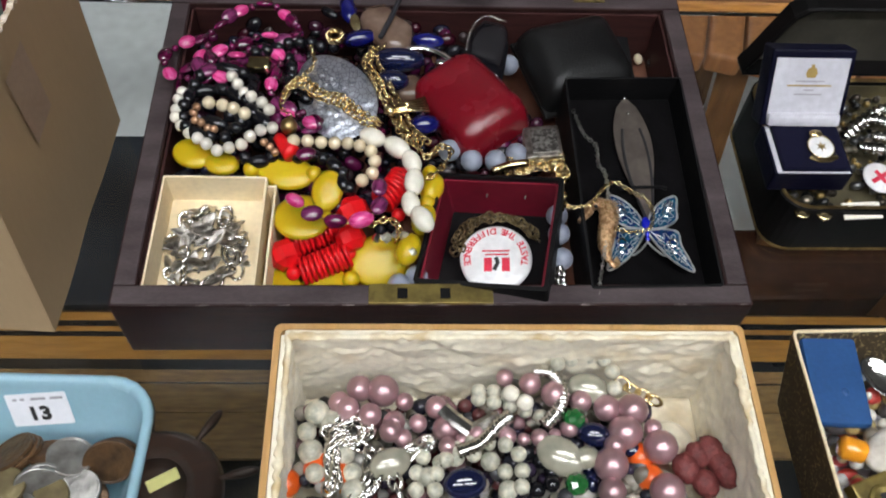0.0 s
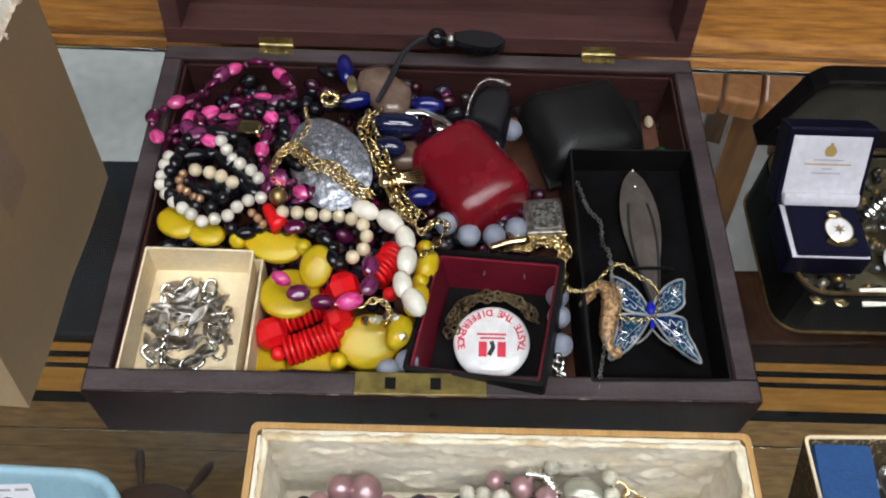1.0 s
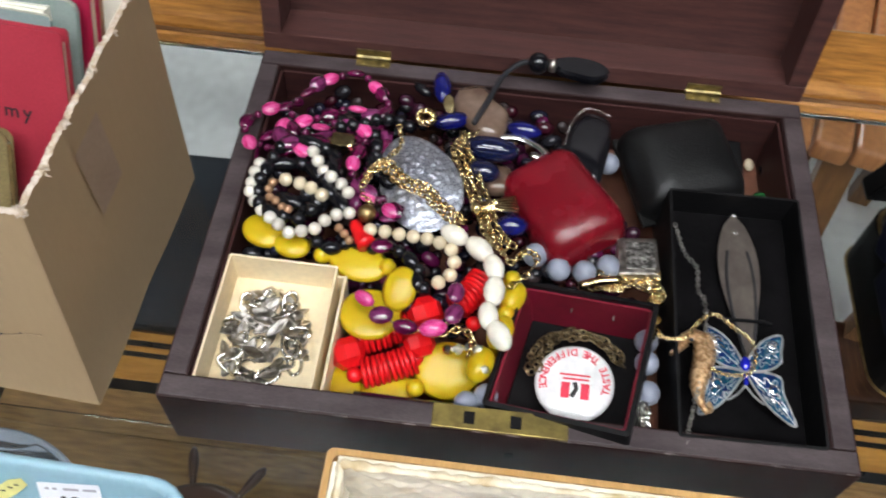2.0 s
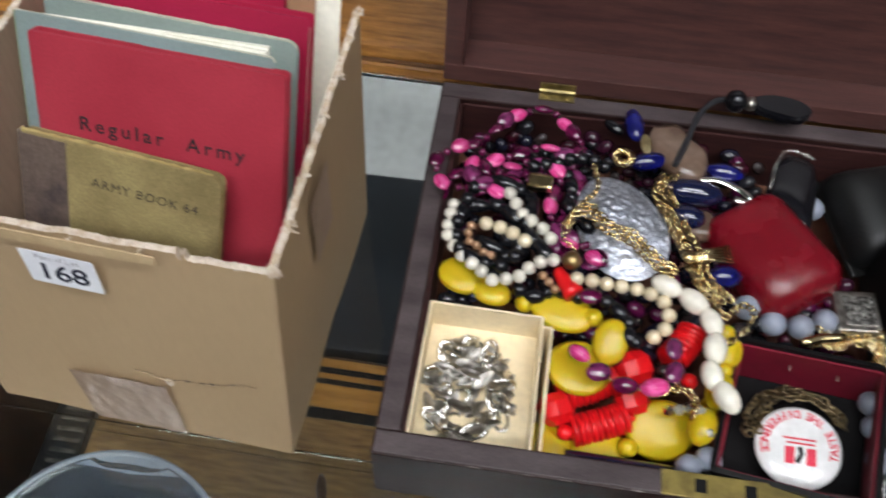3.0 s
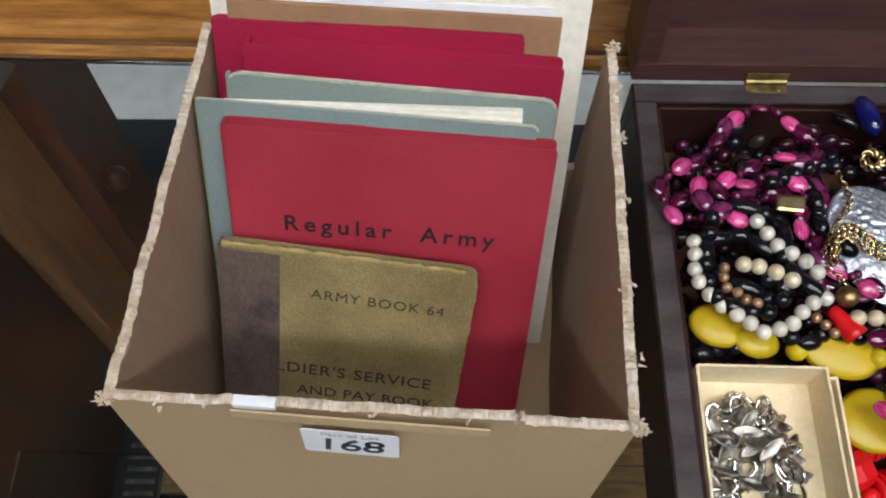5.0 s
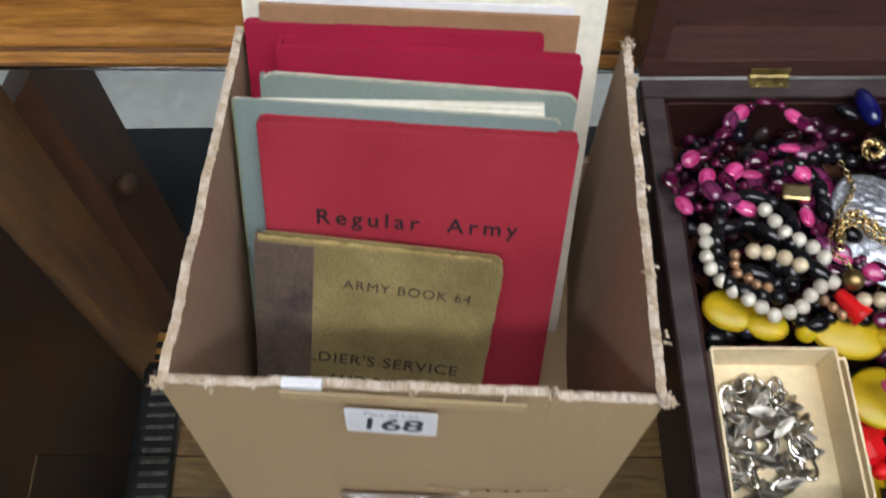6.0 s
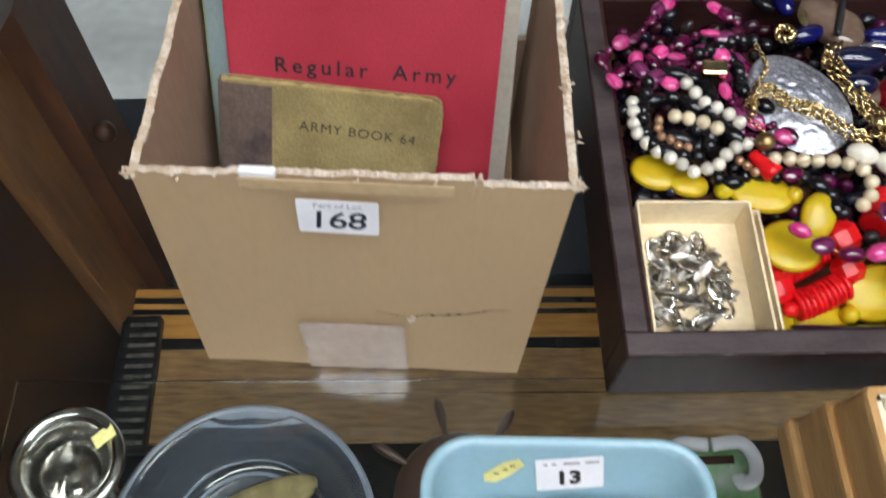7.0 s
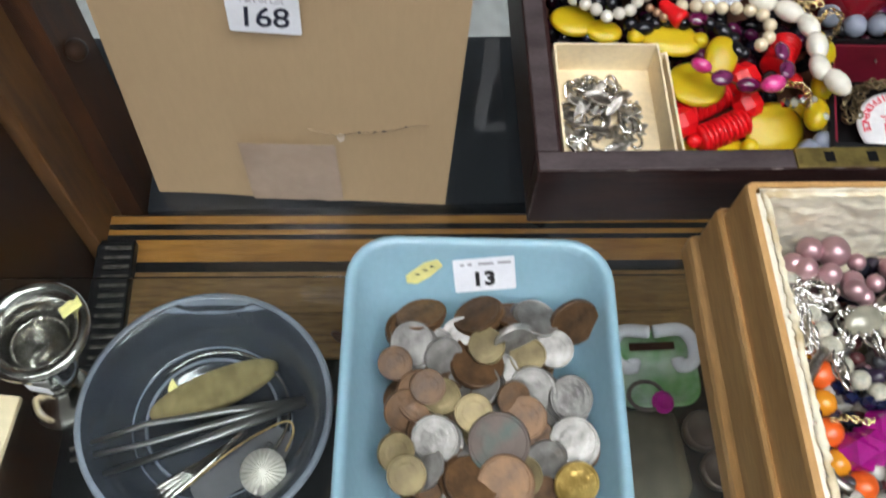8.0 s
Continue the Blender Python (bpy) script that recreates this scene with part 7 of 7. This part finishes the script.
def lid_outline(inset, z):
    """A wide outline with sloping corners, straight along the hinge."""
    w = TNW / 2 - inset
    h = 0.050 - inset
    half = [(w - 0.001, inset), (w, inset + 0.003), (w - 0.004, 0.011), (w - 0.013, 0.032), (w - 0.018, h - 0.006), (w - 0.024, h - 0.001), (w - 0.030, h)]
    return [(x, y, z) for x, y in half] + [(-x, y, z) for x, y in reversed(half)]
tl = part("lid", loft([lid_outline(0.001, 0), lid_outline(0, 0.0012), lid_outline(0, 0.0135), lid_outline(0.001, 0.0145), lid_outline(0.0024, 0.0140), lid_outline(0.0028, 0.002)]), TIN_BLACK, tn, "raised black tin lid", pose(-0.004, TND / 2 + 0.0135, TNH + 0.001, 86, 0, 0))
# darker copy of the tin's inside colour: paints the lid's shade
part("lid_inside", loft([lid_outline(0.0032, 0.0022), lid_outline(0.0032, 0.0026)]), M("shaded_lid_inside", (0.085, 0.078, 0.062), 0.45, 0.3, col2=(0.05, 0.046, 0.038), scale=30), tl, "dull gold inside of the lid, darkened as shade")
rg = thing("ring_box", "open navy ring box lined with white satin", "box", pose(0.2015, 0.3670, 0.0400, 0, 0, -1.0) @ Matrix.Scale(0.94, 4))
part("base", box(0.046, 0.036, 0.016, 0.0012), NAVY_BOX, rg)
part("velvet_pad", box(0.040, 0.034, 0.003, 0.0015, (0.001, 0, 0.0158)), VELVET, rg, "navy velvet pad")
part("white_edge", box(0.043, 0.0354, 0.0012, 0.0003, (0, 0, 0.0150)), WHITE_SATIN, rg)
rl = part("lid", box(0.049, 0.0155, 0.046, 0.0015, (0, 0, 0)), NAVY_BOX, rg, "raised navy lid", pose(-0.0005, 0.0235, 0.0135, -30, 0, 0))
part("satin_lining", box(0.0435, 0.0006, 0.0355, 0.0003, (0, -0.0079, 0.0055)), WHITE_SATIN, rl, "white satin with gold print")
part("satin_roll", box(0.0435, 0.006, 0.008, 0.0028, (0, -0.0095, 0.0008)), WHITE_SATIN, rl)
part("crest", prism([(-0.0022, 0), (0.0022, 0), (0.0035, 0.0025), (0.0024, 0.0055), (0.001, 0.006), (0.0009, 0.0078), (-0.0009, 0.0078), (-0.001, 0.006), (-0.0024, 0.0055), (-0.0035, 0.0025)], 0.0002), INK_GOLD, rl, "gold printed crest", pose(0, -0.0082, 0.0295, 90, 0, 0))
for i, wd in enumerate((0.017, 0.026, 0.006, 0.016)):
    part("print_mark", box(wd, 0.0002, 0.0008, 0, (0, -0.0083, 0.0270 - 0.0026 * i)), INK_GREY if i != 1 else INK_GOLD, rl)
eb = thing("enamel_badge", "white enamel badge with gilt crown", "badge", pose(0.2071, 0.3653, 0.0585, 6, 0, 0))
part("disc", lathe([(0.007, 0), (0.0074, 0.0008), (0.0066, 0.0014), (0.003, 0.0016)], 28), ENAMEL_WHITE, eb, smooth=True)
part("rim", tube([(0.0073 * math.cos(t), 0.0073 * math.sin(t), 0.001) for t in [0.3 * i for i in range(22)]], 0.0005, 5), GOLD, eb)
part("star", loft([[((0.0042 if i % 2 else 0.0016) * math.cos(math.pi * i / 6) * k, (0.0042 if i % 2 else 0.0016) * math.sin(math.pi * i / 6) * k, z) for i in range(12)] for k, z in ((1, 0.0014), (0.3, 0.0022))]), GOLD_DULL, eb)
part("crown", ball(0.004, 0.0028, 0.0018, 12, 8), GOLD, eb, "gilt crown", pose(-0.001, 0.0085, 0.0008), True)
part("scroll", tube([(-0.0075, -0.0062, 0.001), (-0.003, -0.0088, 0.0012), (0.003, -0.0088, 0.0012), (0.0075, -0.0062, 0.001)], 0.0014, 6, flat=0.5), GOLD, eb, "gilt scroll")
random.seed(51)
scatter("metal_trinkets", "heap of small metal buttons and beads in the tin", "trinkets", 700, (0.192, 0.352), (0.342, 0.426), (0.029, 0.033), (0.0012, 0.0028), islands("trinket_metal", [(0.25, 0.22, 0.17), (0.06, 0.05, 0.04), (0.3, 0.21, 0.08), (0.15, 0.15, 0.15), (0.03, 0.03, 0.03)], 0.3, 0.8))
for x, y, rz in ((0.2494, 0.3844, 0), (0.2597, 0.3923, 40)):
    th_ = smooth_path([(x - 0.018, y, 0.044), (x, y + 0.012, 0.047), (x + 0.018, y + 0.006, 0.044), (x + 0.012, y - 0.008, 0.044), (x - 0.01, y - 0.006, 0.044)], 0.0008)
    solid("silver_brooch", tube(th_, 0.0034, 9, lambda u: 0.75 + 0.45 * math.sin(u * 70) ** 2 + 0.25 * math.sin(u * 23), 0.7), SILVER, "ornate ribbed silver brooch", "brooch", smooth=True)
fb = thing("flag_badge", "oval white badge with a red cross", "badge", pose(0.2478, 0.3593, 0.0385, 8, 0, 20))
part("disc", lathe([(0.009, 0), (0.010, 0.0008), (0.009, 0.0016), (0.004, 0.0018)], 28), ENAMEL_WHITE, fb, smooth=True)
part("cross", box(0.013, 0.0026, 0.0004, 0, (0, 0, 0.0018)), INK_RED, fb, "", pose(0, 0, 0, 0, 0, 10))
part("cross", box(0.0022, 0.009, 0.0004, 0, (0, 0, 0.0019)), INK_RED, fb, "", pose(0, 0, 0, 0, 0, 10))
for x, y in ((0.1981, 0.3377), (0.2101, 0.3365), (0.2647, 0.3490)):
    solid("gilt_button", lathe([(0.004, 0), (0.0046, 0.001), (0.0042, 0.002), (0.003, 0.0017), (0.0015, 0.0028)], 18), GOLD, "small round gilt button", "button", pose(x, y, 0.0355), "gilt buttons", smooth=True)
solid("white_card", box(0.022, 0.010, 0.001, 0.0003), CERT, "folded scrap of white card in the tin", "card", pose(0.2322, 0.3386, 0.0360, 12, 0, 2))
solid("gilt_compact", lathe([(0.012, 0), (0.0135, 0.002), (0.0125, 0.005), (0.006, 0.0065), (0.002, 0.0068)], 30), SHELL, "round gilt and shell compact", "compact", pose(0.2687, 0.3489, 0.0360, 10, 0, 0), smooth=True)

# ---------------------------------------------------------------- patterned carton with small things
ct = thing("patterned_carton", "shallow gold-patterned carton of oddments", "carton", pose(0.2370, 0.1705, 0))
part("carton", vessel([(0.128, 0.145, 0.002, 0), (0.151, 0.166, 0.002, 0.058), (0.148, 0.163, 0.0015, 0.0585), (0.132, 0.148, 0.0015, 0.026)]), CARTON_GOLD, ct)
lp = [(x, y, 0.0585) for x, y in rrect(0.1495, 0.1645, 0.002, 2)]
part("pale_edge", tube(lp + lp[:2], 0.0009, 5), CREAM, ct, "pale rubbed card edge")
part("paper_lining", box(0.131, 0.147, 0.001, 0, (0, 0, 0.0265)), PAPER, ct, "white paper lining")
bp_ = thing("blue_wallet", "soft blue vinyl wallet", "wallet", pose(0.1792, 0.2309, 0.0475, 4, 3, -3))
part("wallet_body", loft([[(x, y, z) for x, y in rrect(0.027 * k, 0.044 * k, 0.002, 3)] for k, z in ((0.97, 0), (1, 0.001), (1, 0.0035), (0.96, 0.005))]), BLUE_POUCH, bp_)
part("press_stud", ball(0.002, 0.002, 0.0006, 10, 6), BLUE_POUCH, bp_, "", pose(0.003, -0.006, 0.005), True)
random.seed(55)
scatter("small_oddments", "heap of small metal and bone oddments", "oddments", 800, (0.176, 0.295), (0.105, 0.236), (0.030, 0.044), (0.002, 0.0045), islands("oddments", [(0.6, 0.57, 0.5), (0.2, 0.17, 0.13), (0.7, 0.68, 0.66), (0.4, 0.3, 0.12), (0.07, 0.06, 0.06), (0.45, 0.05, 0.04)], 0.35))
spn = thing("teaspoon", "small polished silver teaspoon", "spoon", pose(0.2033, 0.2323, 0.0500, 10, 0, -62))
part("bowl", loft([[(x * k, y * k * 0.62, z) for x, y in [(0.012 * math.cos(t), 0.012 * math.sin(t)) for t in [0.35 * i for i in range(18)]]] for k, z in ((0.5, -0.003), (0.8, -0.002), (1, 0), (0.94, 0.0003), (0.7, -0.0016), (0.3, -0.0025))]), SILVER, spn, smooth=True)
part("handle", tube([(0.011, 0, 0), (0.03, 0, 0.003), (0.06, 0, 0.002)], 0.0022, 8, flat=0.5), SILVER, spn, smooth=True)
solid("feather_tuft", ball(0.016, 0.009, 0.006, 18, 10), FUR, "tuft of white feathers", "feather", pose(0.1969, 0.1982, 0.0470, 0, 10, 35), smooth=True)
solid("amber_bottle", lathe([(0.004, 0), (0.0055, 0.002), (0.0055, 0.010), (0.003, 0.013), (0.003, 0.018)], 16), AMBER, "tiny amber bottle with dark stopper", "bottle", pose(0.1742, 0.2005, 0.0470, 90, 0, 70), smooth=True)
lk = thing("padlock", "old dark brass padlock", "padlock", pose(0.1846, 0.1746, 0.0435, 6, 4, 20))
part("body", box(0.022, 0.022, 0.007, 0.001), BRASS, lk)
part("boss", lathe([(0.007, 0), (0.007, 0.001), (0.0055, 0.0014), (0.0035, 0.0008)], 24), BRASS, lk, "", pose(0, 0, 0.007))
part("keyhole", box(0.003, 0.006, 0.0004, 0, (0, 0, 0.0082)), INK, lk)
solid("cream_saucer", lathe([(0.01, 0), (0.02, 0.002), (0.024, 0.005), (0.023, 0.0054), (0.018, 0.003), (0.008, 0.0018)], 36), CREAM, "small cream porcelain saucer", "saucer", pose(0.2180, 0.1520, 0.046), smooth=True)

# ---------------------------------------------------------------- on the lower glass shelf
SZ = -0.3005
rim_x, rim_y = -0.4870, 0.3040
LEAN_X, LEAN_Y = 0.15, 0.09
va = thing("silver_vase", "small polished silver trumpet vase", "vase", pose(rim_x - LEAN_X * 0.122, rim_y - LEAN_Y * 0.122, SZ))


def bent(b):
    """The old vase leans on its foot."""
    for v in b.verts:
        v.co.x, v.co.y = v.co.x + LEAN_X * v.co.z, v.co.y + LEAN_Y * v.co.z
    return b


part("vase_body", bent(lathe([(0.020, 0), (0.025, 0.0015), (0.0262, 0.005), (0.024, 0.012), (0.018, 0.021), (0.011, 0.028), (0.0095, 0.034), (0.013, 0.042), (0.0190, 0.053), (0.0205, 0.068), (0.0195, 0.086), (0.0205, 0.100), (0.027, 0.110), (0.036, 0.1150), (0.0385, 0.1178),
                              (0.0380, 0.1205), (0.0350, 0.1222), (0.0312, 0.1215), (0.0278, 0.1172), (0.0214, 0.106), (0.0198, 0.098), (0.0190, 0.086), (0.0185, 0.064), (0.013, 0.050), (0.003, 0.048)], 48)), SILVER, va, smooth=True)
for r, z in ((0.0280, 0.1172), (0.0200, 0.100)):
    part("inner_ring", bent(tube([(r * math.cos(2 * math.pi * i / 48), r * math.sin(2 * math.pi * i / 48), z) for i in range(50)], 0.0007, 6)), SILVER, va, "", None, True)
part("price_tag", box(0.016, 0.010, 0.0006, 0.0002), YELLOW_TAG, va, "scrap of yellow tag", pose(0.0225 + LEAN_X * 0.12, 0.0165 + LEAN_Y * 0.12, 0.1205, -10, -14, 35))
part("label", box(0.018, 0.0005, 0.012, 0.0002), PAPER, va, "small pale label", pose(-0.004 + LEAN_X * 0.07, -0.0208 + LEAN_Y * 0.07, 0.062, 0, 0, -12))
bo = thing("smoked_bowl", "round smoked grey bowl with lipped rim", "bowl", pose(-0.3832, 0.269, SZ))
prof = [(0.050, 0), (0.060, 0.002), (0.083, 0.030), (0.092, 0.038), (0.0965, 0.039), (0.0970, 0.0405), (0.092, 0.0415), (0.087, 0.0385), (0.078, 0.024), (0.066, 0.010), (0.063, 0.0085), (0.056, 0.0078), (0.054, 0.009), (0.047, 0.009), (0.045, 0.0075), (0.020, 0.0065)]
nb = 72
loops = []
for r, z in prof:
    lp = []
    for i in range(nb):
        a = 2 * math.pi * i / nb
        d = abs((a - math.pi / 2 + math.pi) % (2 * math.pi) - math.pi)
        lip = max(0, 1 - (d / 0.34) ** 4) if d < 0.34 else 0
        rr_ = r - (0.010 * lip if 0.074 < r < 0.0935 and z > 0.02 else 0)
        lp.append((rr_ * math.cos(a), rr_ * math.sin(a), z))
    loops.append(lp)
part("bowl", loft(loops), SMOKE, bo, smooth=True)
# rim, lip and bottom rings are painted highlights in the paler glass colour
part("rim_band", loft([[(r * math.cos(2 * math.pi * i / 72), r * math.sin(2 * math.pi * i / 72), z) for i in range(72)] for r, z in ((0.0925, 0.0415), (0.0938, 0.0422), (0.0957, 0.0423), (0.0972, 0.0415), (0.0978, 0.0400))], False, False), SMOKE_HIGHLIGHT, bo, "rim band with its highlight put into a paler colour", smooth=True)
lip_o, lip_i = [], []
for k in range(25):
    a = radians(90 + 30 * (k / 12 - 1))
    c = math.cos(math.pi / 2 * (k / 12 - 1))
    lip_o.append((0.0940 * math.cos(a), 0.0940 * math.sin(a)))
    lip_i.append(((0.0935 - 0.0145 * c) * math.cos(a), (0.0935 - 0.0145 * c) * math.sin(a)))
part("pouring_lip", loft([[(x, y, z) for x, y in lip_o + lip_i[::-1]] for z in (0.0385, 0.0412)]), SMOKE_HIGHLIGHT, bo, "flattened pouring lip with its highlight put into a paler colour")
part("foot_ring", tube([(0.0625 * math.cos(2 * math.pi * i / 60), 0.0625 * math.sin(2 * math.pi * i / 60), 0.0098) for i in range(62)], 0.0008, 6), SMOKE_HIGHLIGHT, bo, "ring in the bottom with its highlight put into a paler colour", smooth=True)
part("foot_ring", tube([(0.052 * math.cos(2 * math.pi * i / 60), 0.052 * math.sin(2 * math.pi * i / 60), 0.0095) for i in range(62)], 0.0016, 6), SMOKE_HIGHLIGHT, bo, "ring in the bottom with its highlight put into a paler colour", smooth=True)
solid("nail_buffer", loft([[(x * k, y * k, z) for x, y in [(0.046 * math.cos(t) * (1 - 0.0 * math.sin(t)), 0.0115 * math.sin(t)) for t in [2 * math.pi * i / 28 for i in range(28)]]] for k, z in ((0.9, 0), (1, 0.002), (1, 0.005), (0.9, 0.008), (0.5, 0.0095))]), OLIVE_FELT, "olive felt-covered nail buffer in the bowl", "buffer", pose(-0.3815, 0.291, -0.2855, 0, 4, 24) @ Matrix.Diagonal((1.15, 1.4, 1.2, 1)), smooth=True)
tw = thing("tweezers", "long dark steel tweezers across the bowl", "tweezers", pose(-0.397, 0.257, -0.2635, 0, 0, 11))
for s in (-1, 1):
    part("arm", tube([(0.084, 0, 0.002), (0.03, s * 0.004, 0.003), (-0.03, s * 0.0055 + s * 0.002, 0.002), (-0.086, s * 0.004 - 0.003, 0.0)], 0.0026, 6, lambda u: 1.2 - 0.5 * u, 0.5), STEEL, tw, smooth=True)
tw2 = thing("tweezers", "pair of steel tongs across the bowl", "tweezers", pose(-0.381, 0.248, -0.2650, 0, 0, 19))
part("arm", tube([(0.078, 0.0, 0.004), (0.0, -0.002, 0.002), (-0.078, 0, 0)], 0.0042, 6, lambda u: 1.1 - 0.5 * u, 0.5), STEEL, tw2, smooth=True)
for k in range(4):
    sg = thing("sugar_nips", "slender polished silver fork", "fork", pose(-0.385 + 0.002 * k, 0.236 - 0.001 * k, -0.2855 + 0.0016 * k, 0, 0, 28 + 4 * k), "silver forks")
    part("handle", tube([(0.036, 0.004, 0.002), (0.0, 0.0, 0.001), (-0.034, -0.001, 0.001), (-0.047, -0.002, 0)], 0.0026, 8, lambda u: 0.8 + 0.5 * abs(math.sin(u * 9)), 0.55), SILVER, sg, smooth=True)
solid("spectacle_lens", prism(rrect(0.085, 0.030, 0.013, 6), 0.0012), M("smoky_lens", (0.12, 0.12, 0.13), 0.12, coat=0.8), "smoky oval lens with gilt wire", "lens", pose(-0.357, 0.232, -0.2905, 0, 0, 30))
solid("gilt_wire", tube(smooth_path([(-0.40, 0.212, -0.280), (-0.36, 0.243, -0.276), (-0.325, 0.262, -0.277), (-0.318, 0.255, -0.281), (-0.325, 0.238, -0.284)], 0.003), 0.0009, 6), GOLD_DULL, "curved gilt wire spectacle arm", "wire", smooth=True)
solid("silver_bangle", tube([(-0.378 + 0.056 * math.cos(t), 0.272 + 0.052 * math.sin(t), -0.283) for t in [-1.2 + 0.12 * i for i in range(31)]], 0.0014, 6), SILVER, "thin polished silver bangle in the bowl", "bangle", smooth=True)
br = thing("silver_rosette", "pleated silver rosette brooch", "brooch", pose(*[(-0.3390, 0.2230, -0.277)][0], 8, 0, 0))
part("rosette", loft([[(r * math.cos(2 * math.pi * i / 48), r * math.sin(2 * math.pi * i / 48), z + (0.0014 if i % 2 else 0) * (r > 0.004)) for i in range(48)] for r, z in ((0.012, 0), (0.0175, 0.0015), (0.010, 0.004), (0.002, 0.005))]), M("pleated_silver", (0.75, 0.73, 0.68), 0.4, 0.85, col2=(0.6, 0.58, 0.53), scale=80), br)
part("ring", tube([(0.004 + 0.0022 * math.cos(t), 0.020 + 0.0022 * math.sin(t), 0.001) for t in [0.5 * i for i in range(14)]], 0.0005, 5), SILVER, br)
wl = thing("wheel_barometer", "dark wooden ship's wheel with turned handles", "ornament", pose(-0.221, 0.297, SZ, 0, 0, 12))
part("rim", lathe([(0.028, 0), (0.052, 0), (0.054, 0.004), (0.051, 0.012), (0.045, 0.016), (0.038, 0.014), (0.034, 0.017), (0.028, 0.016)], 56), DARK_TURNED, wl, smooth=True)
part("dial", lathe([(0.02, 0.012), (0.026, 0.0165), (0.012, 0.018), (0.004, 0.0185)], 40), DARK_TURNED, wl, smooth=True)
for i in range(8):
    a = radians(45 * i)
    c, s = math.cos(a), math.sin(a)
    part("handle", tube([(c * r, s * r, 0.009) for r in (0.050, 0.055, 0.060, 0.066, 0.073, 0.079, 0.083)], 0.0044, 10, lambda u: (0.7, 0.55, 0.75, 0.95, 1.0, 0.8, 0.35)[min(6, int(u * 6.01))]), DARK_TURNED, wl, smooth=True)
solid("paper_tag", box(0.026, 0.010, 0.0008, 0.0002), YELLOW_TAG, "torn pale tag on the wheel", "tag", pose(-0.214, 0.303, -0.2805, 6, 0, 28))
gp = thing("porcelain_dish", "small green and white porcelain dish", "dish", pose(-0.0235, 0.300, SZ) @ Matrix.Scale(1.12, 4))
part("dish", vessel([(0.054, 0.05, 0.010, 0), (0.060, 0.056, 0.013, 0.004), (0.064, 0.060, 0.015, 0.012), (0.060, 0.056, 0.013, 0.013), (0.050, 0.046, 0.010, 0.005)]), GREEN_GLASS, gp, "green glazed dish", smooth=True)
for s in (-1, 1):
    part("scroll_handle", tube(smooth_path([(s * 0.002, 0.026, 0.018), (s * 0.022, 0.027, 0.018), (s * 0.030, 0.016, 0.018), (s * 0.028, 0.002, 0.018), (s * 0.018, -0.002, 0.018), (s * 0.016, 0.006, 0.018)], 0.003), 0.0052, 10), PORCELAIN, gp, "white scrolled porcelain edge", smooth=True)
part("slot", box(0.034, 0.006, 0.001, 0.0003, (0, 0.016, 0.0135)), WALNUT, gp)
random.seed(61)
for k, (x, y, r, mt) in enumerate(((0.008, 0.246, 0.017, PEWTER), (0.016, 0.214, 0.016, PEWTER))):
    solid("pewter_pot", lathe([(r * 0.6, 0), (r * 0.95, r * 0.3), (r, r * 0.7), (r * 0.85, r * 1.0), (r * 0.8, r * 0.95), (r * 0.6, r * 0.4)], 28), mt, "small dull pewter pot on the lower shelf", "pot", pose(x, y, SZ), "pewter pots", smooth=True)
solid("drawstring_pouch", loft([[(x, y, z) for x, y in rrect(0.058 * k, 0.075 * k, 0.012 * k, 5)] for k, z in ((0.9, 0), (1, 0.004), (0.98, 0.010), (0.8, 0.015), (0.4, 0.017))]), POUCH, "dull olive drawstring cloth pouch on the lower shelf", "pouch", pose(-0.038, 0.229, SZ, 0, 0, 4), smooth=True)
solid("dark_ring", tube([(-0.036 + 0.014 * math.cos(0.3 * i), 0.274 + 0.012 * math.sin(0.3 * i), SZ + 0.020) for i in range(22)], 0.0018, 6), PEWTER, "dark metal ring lying on the pouch", "ring", smooth=True)
solid("paper_booklet", box(0.05, 0.12, 0.006, 0.0006), CREAM, "cream paper booklet on the lower shelf", "booklet", pose(-0.573, 0.240, SZ, 0, 0, -8))
solid("booklet_label", box(0.016, 0.03, 0.0006, 0.0002), PAPER, "small white label on the booklet", "label", pose(-0.562, 0.255, SZ + 0.0062, 0, 0, -8))
WORN_WICKER = M("worn_wicker", (0.13, 0.115, 0.10), 0.6, col2=(0.04, 0.035, 0.03), scale=120)
gr = thing("black_basket", "black ribbed wicker basket on the base board", "basket", pose(-0.566, 0.488, -0.5395))
part("body", box(0.044, 0.16, 0.016, 0.003), BLACK_LAC, gr)
for i in range(12):
    part("rib", box(0.030, 0.0045, 0.002, 0.0008, (0.004, -0.07 + 0.0125 * i, 0.016)), WORN_WICKER, gr, "", pose(0, 0, 0, 0, 0, 0))
solid("paper_scrap", prism([(-0.004, -0.012), (0.003, -0.013), (0.005, 0.004), (0.001, 0.013), (-0.003, 0.006)], 0.0006), YELLOW_TAG, "torn scrap of pale tag beside the buffer", "tag", pose(-0.4140, 0.2880, -0.2800, 25, 10, 12))
solid("cloth_flower", lathe([(0.003, 0), (0.008, 0.002), (0.0095, 0.006), (0.006, 0.009), (0.002, 0.0075)], 11), MAGENTA, "small crumpled magenta cloth flower", "flower", pose(-0.0240, 0.2690, SZ + 0.0150, 12, 0, 20))
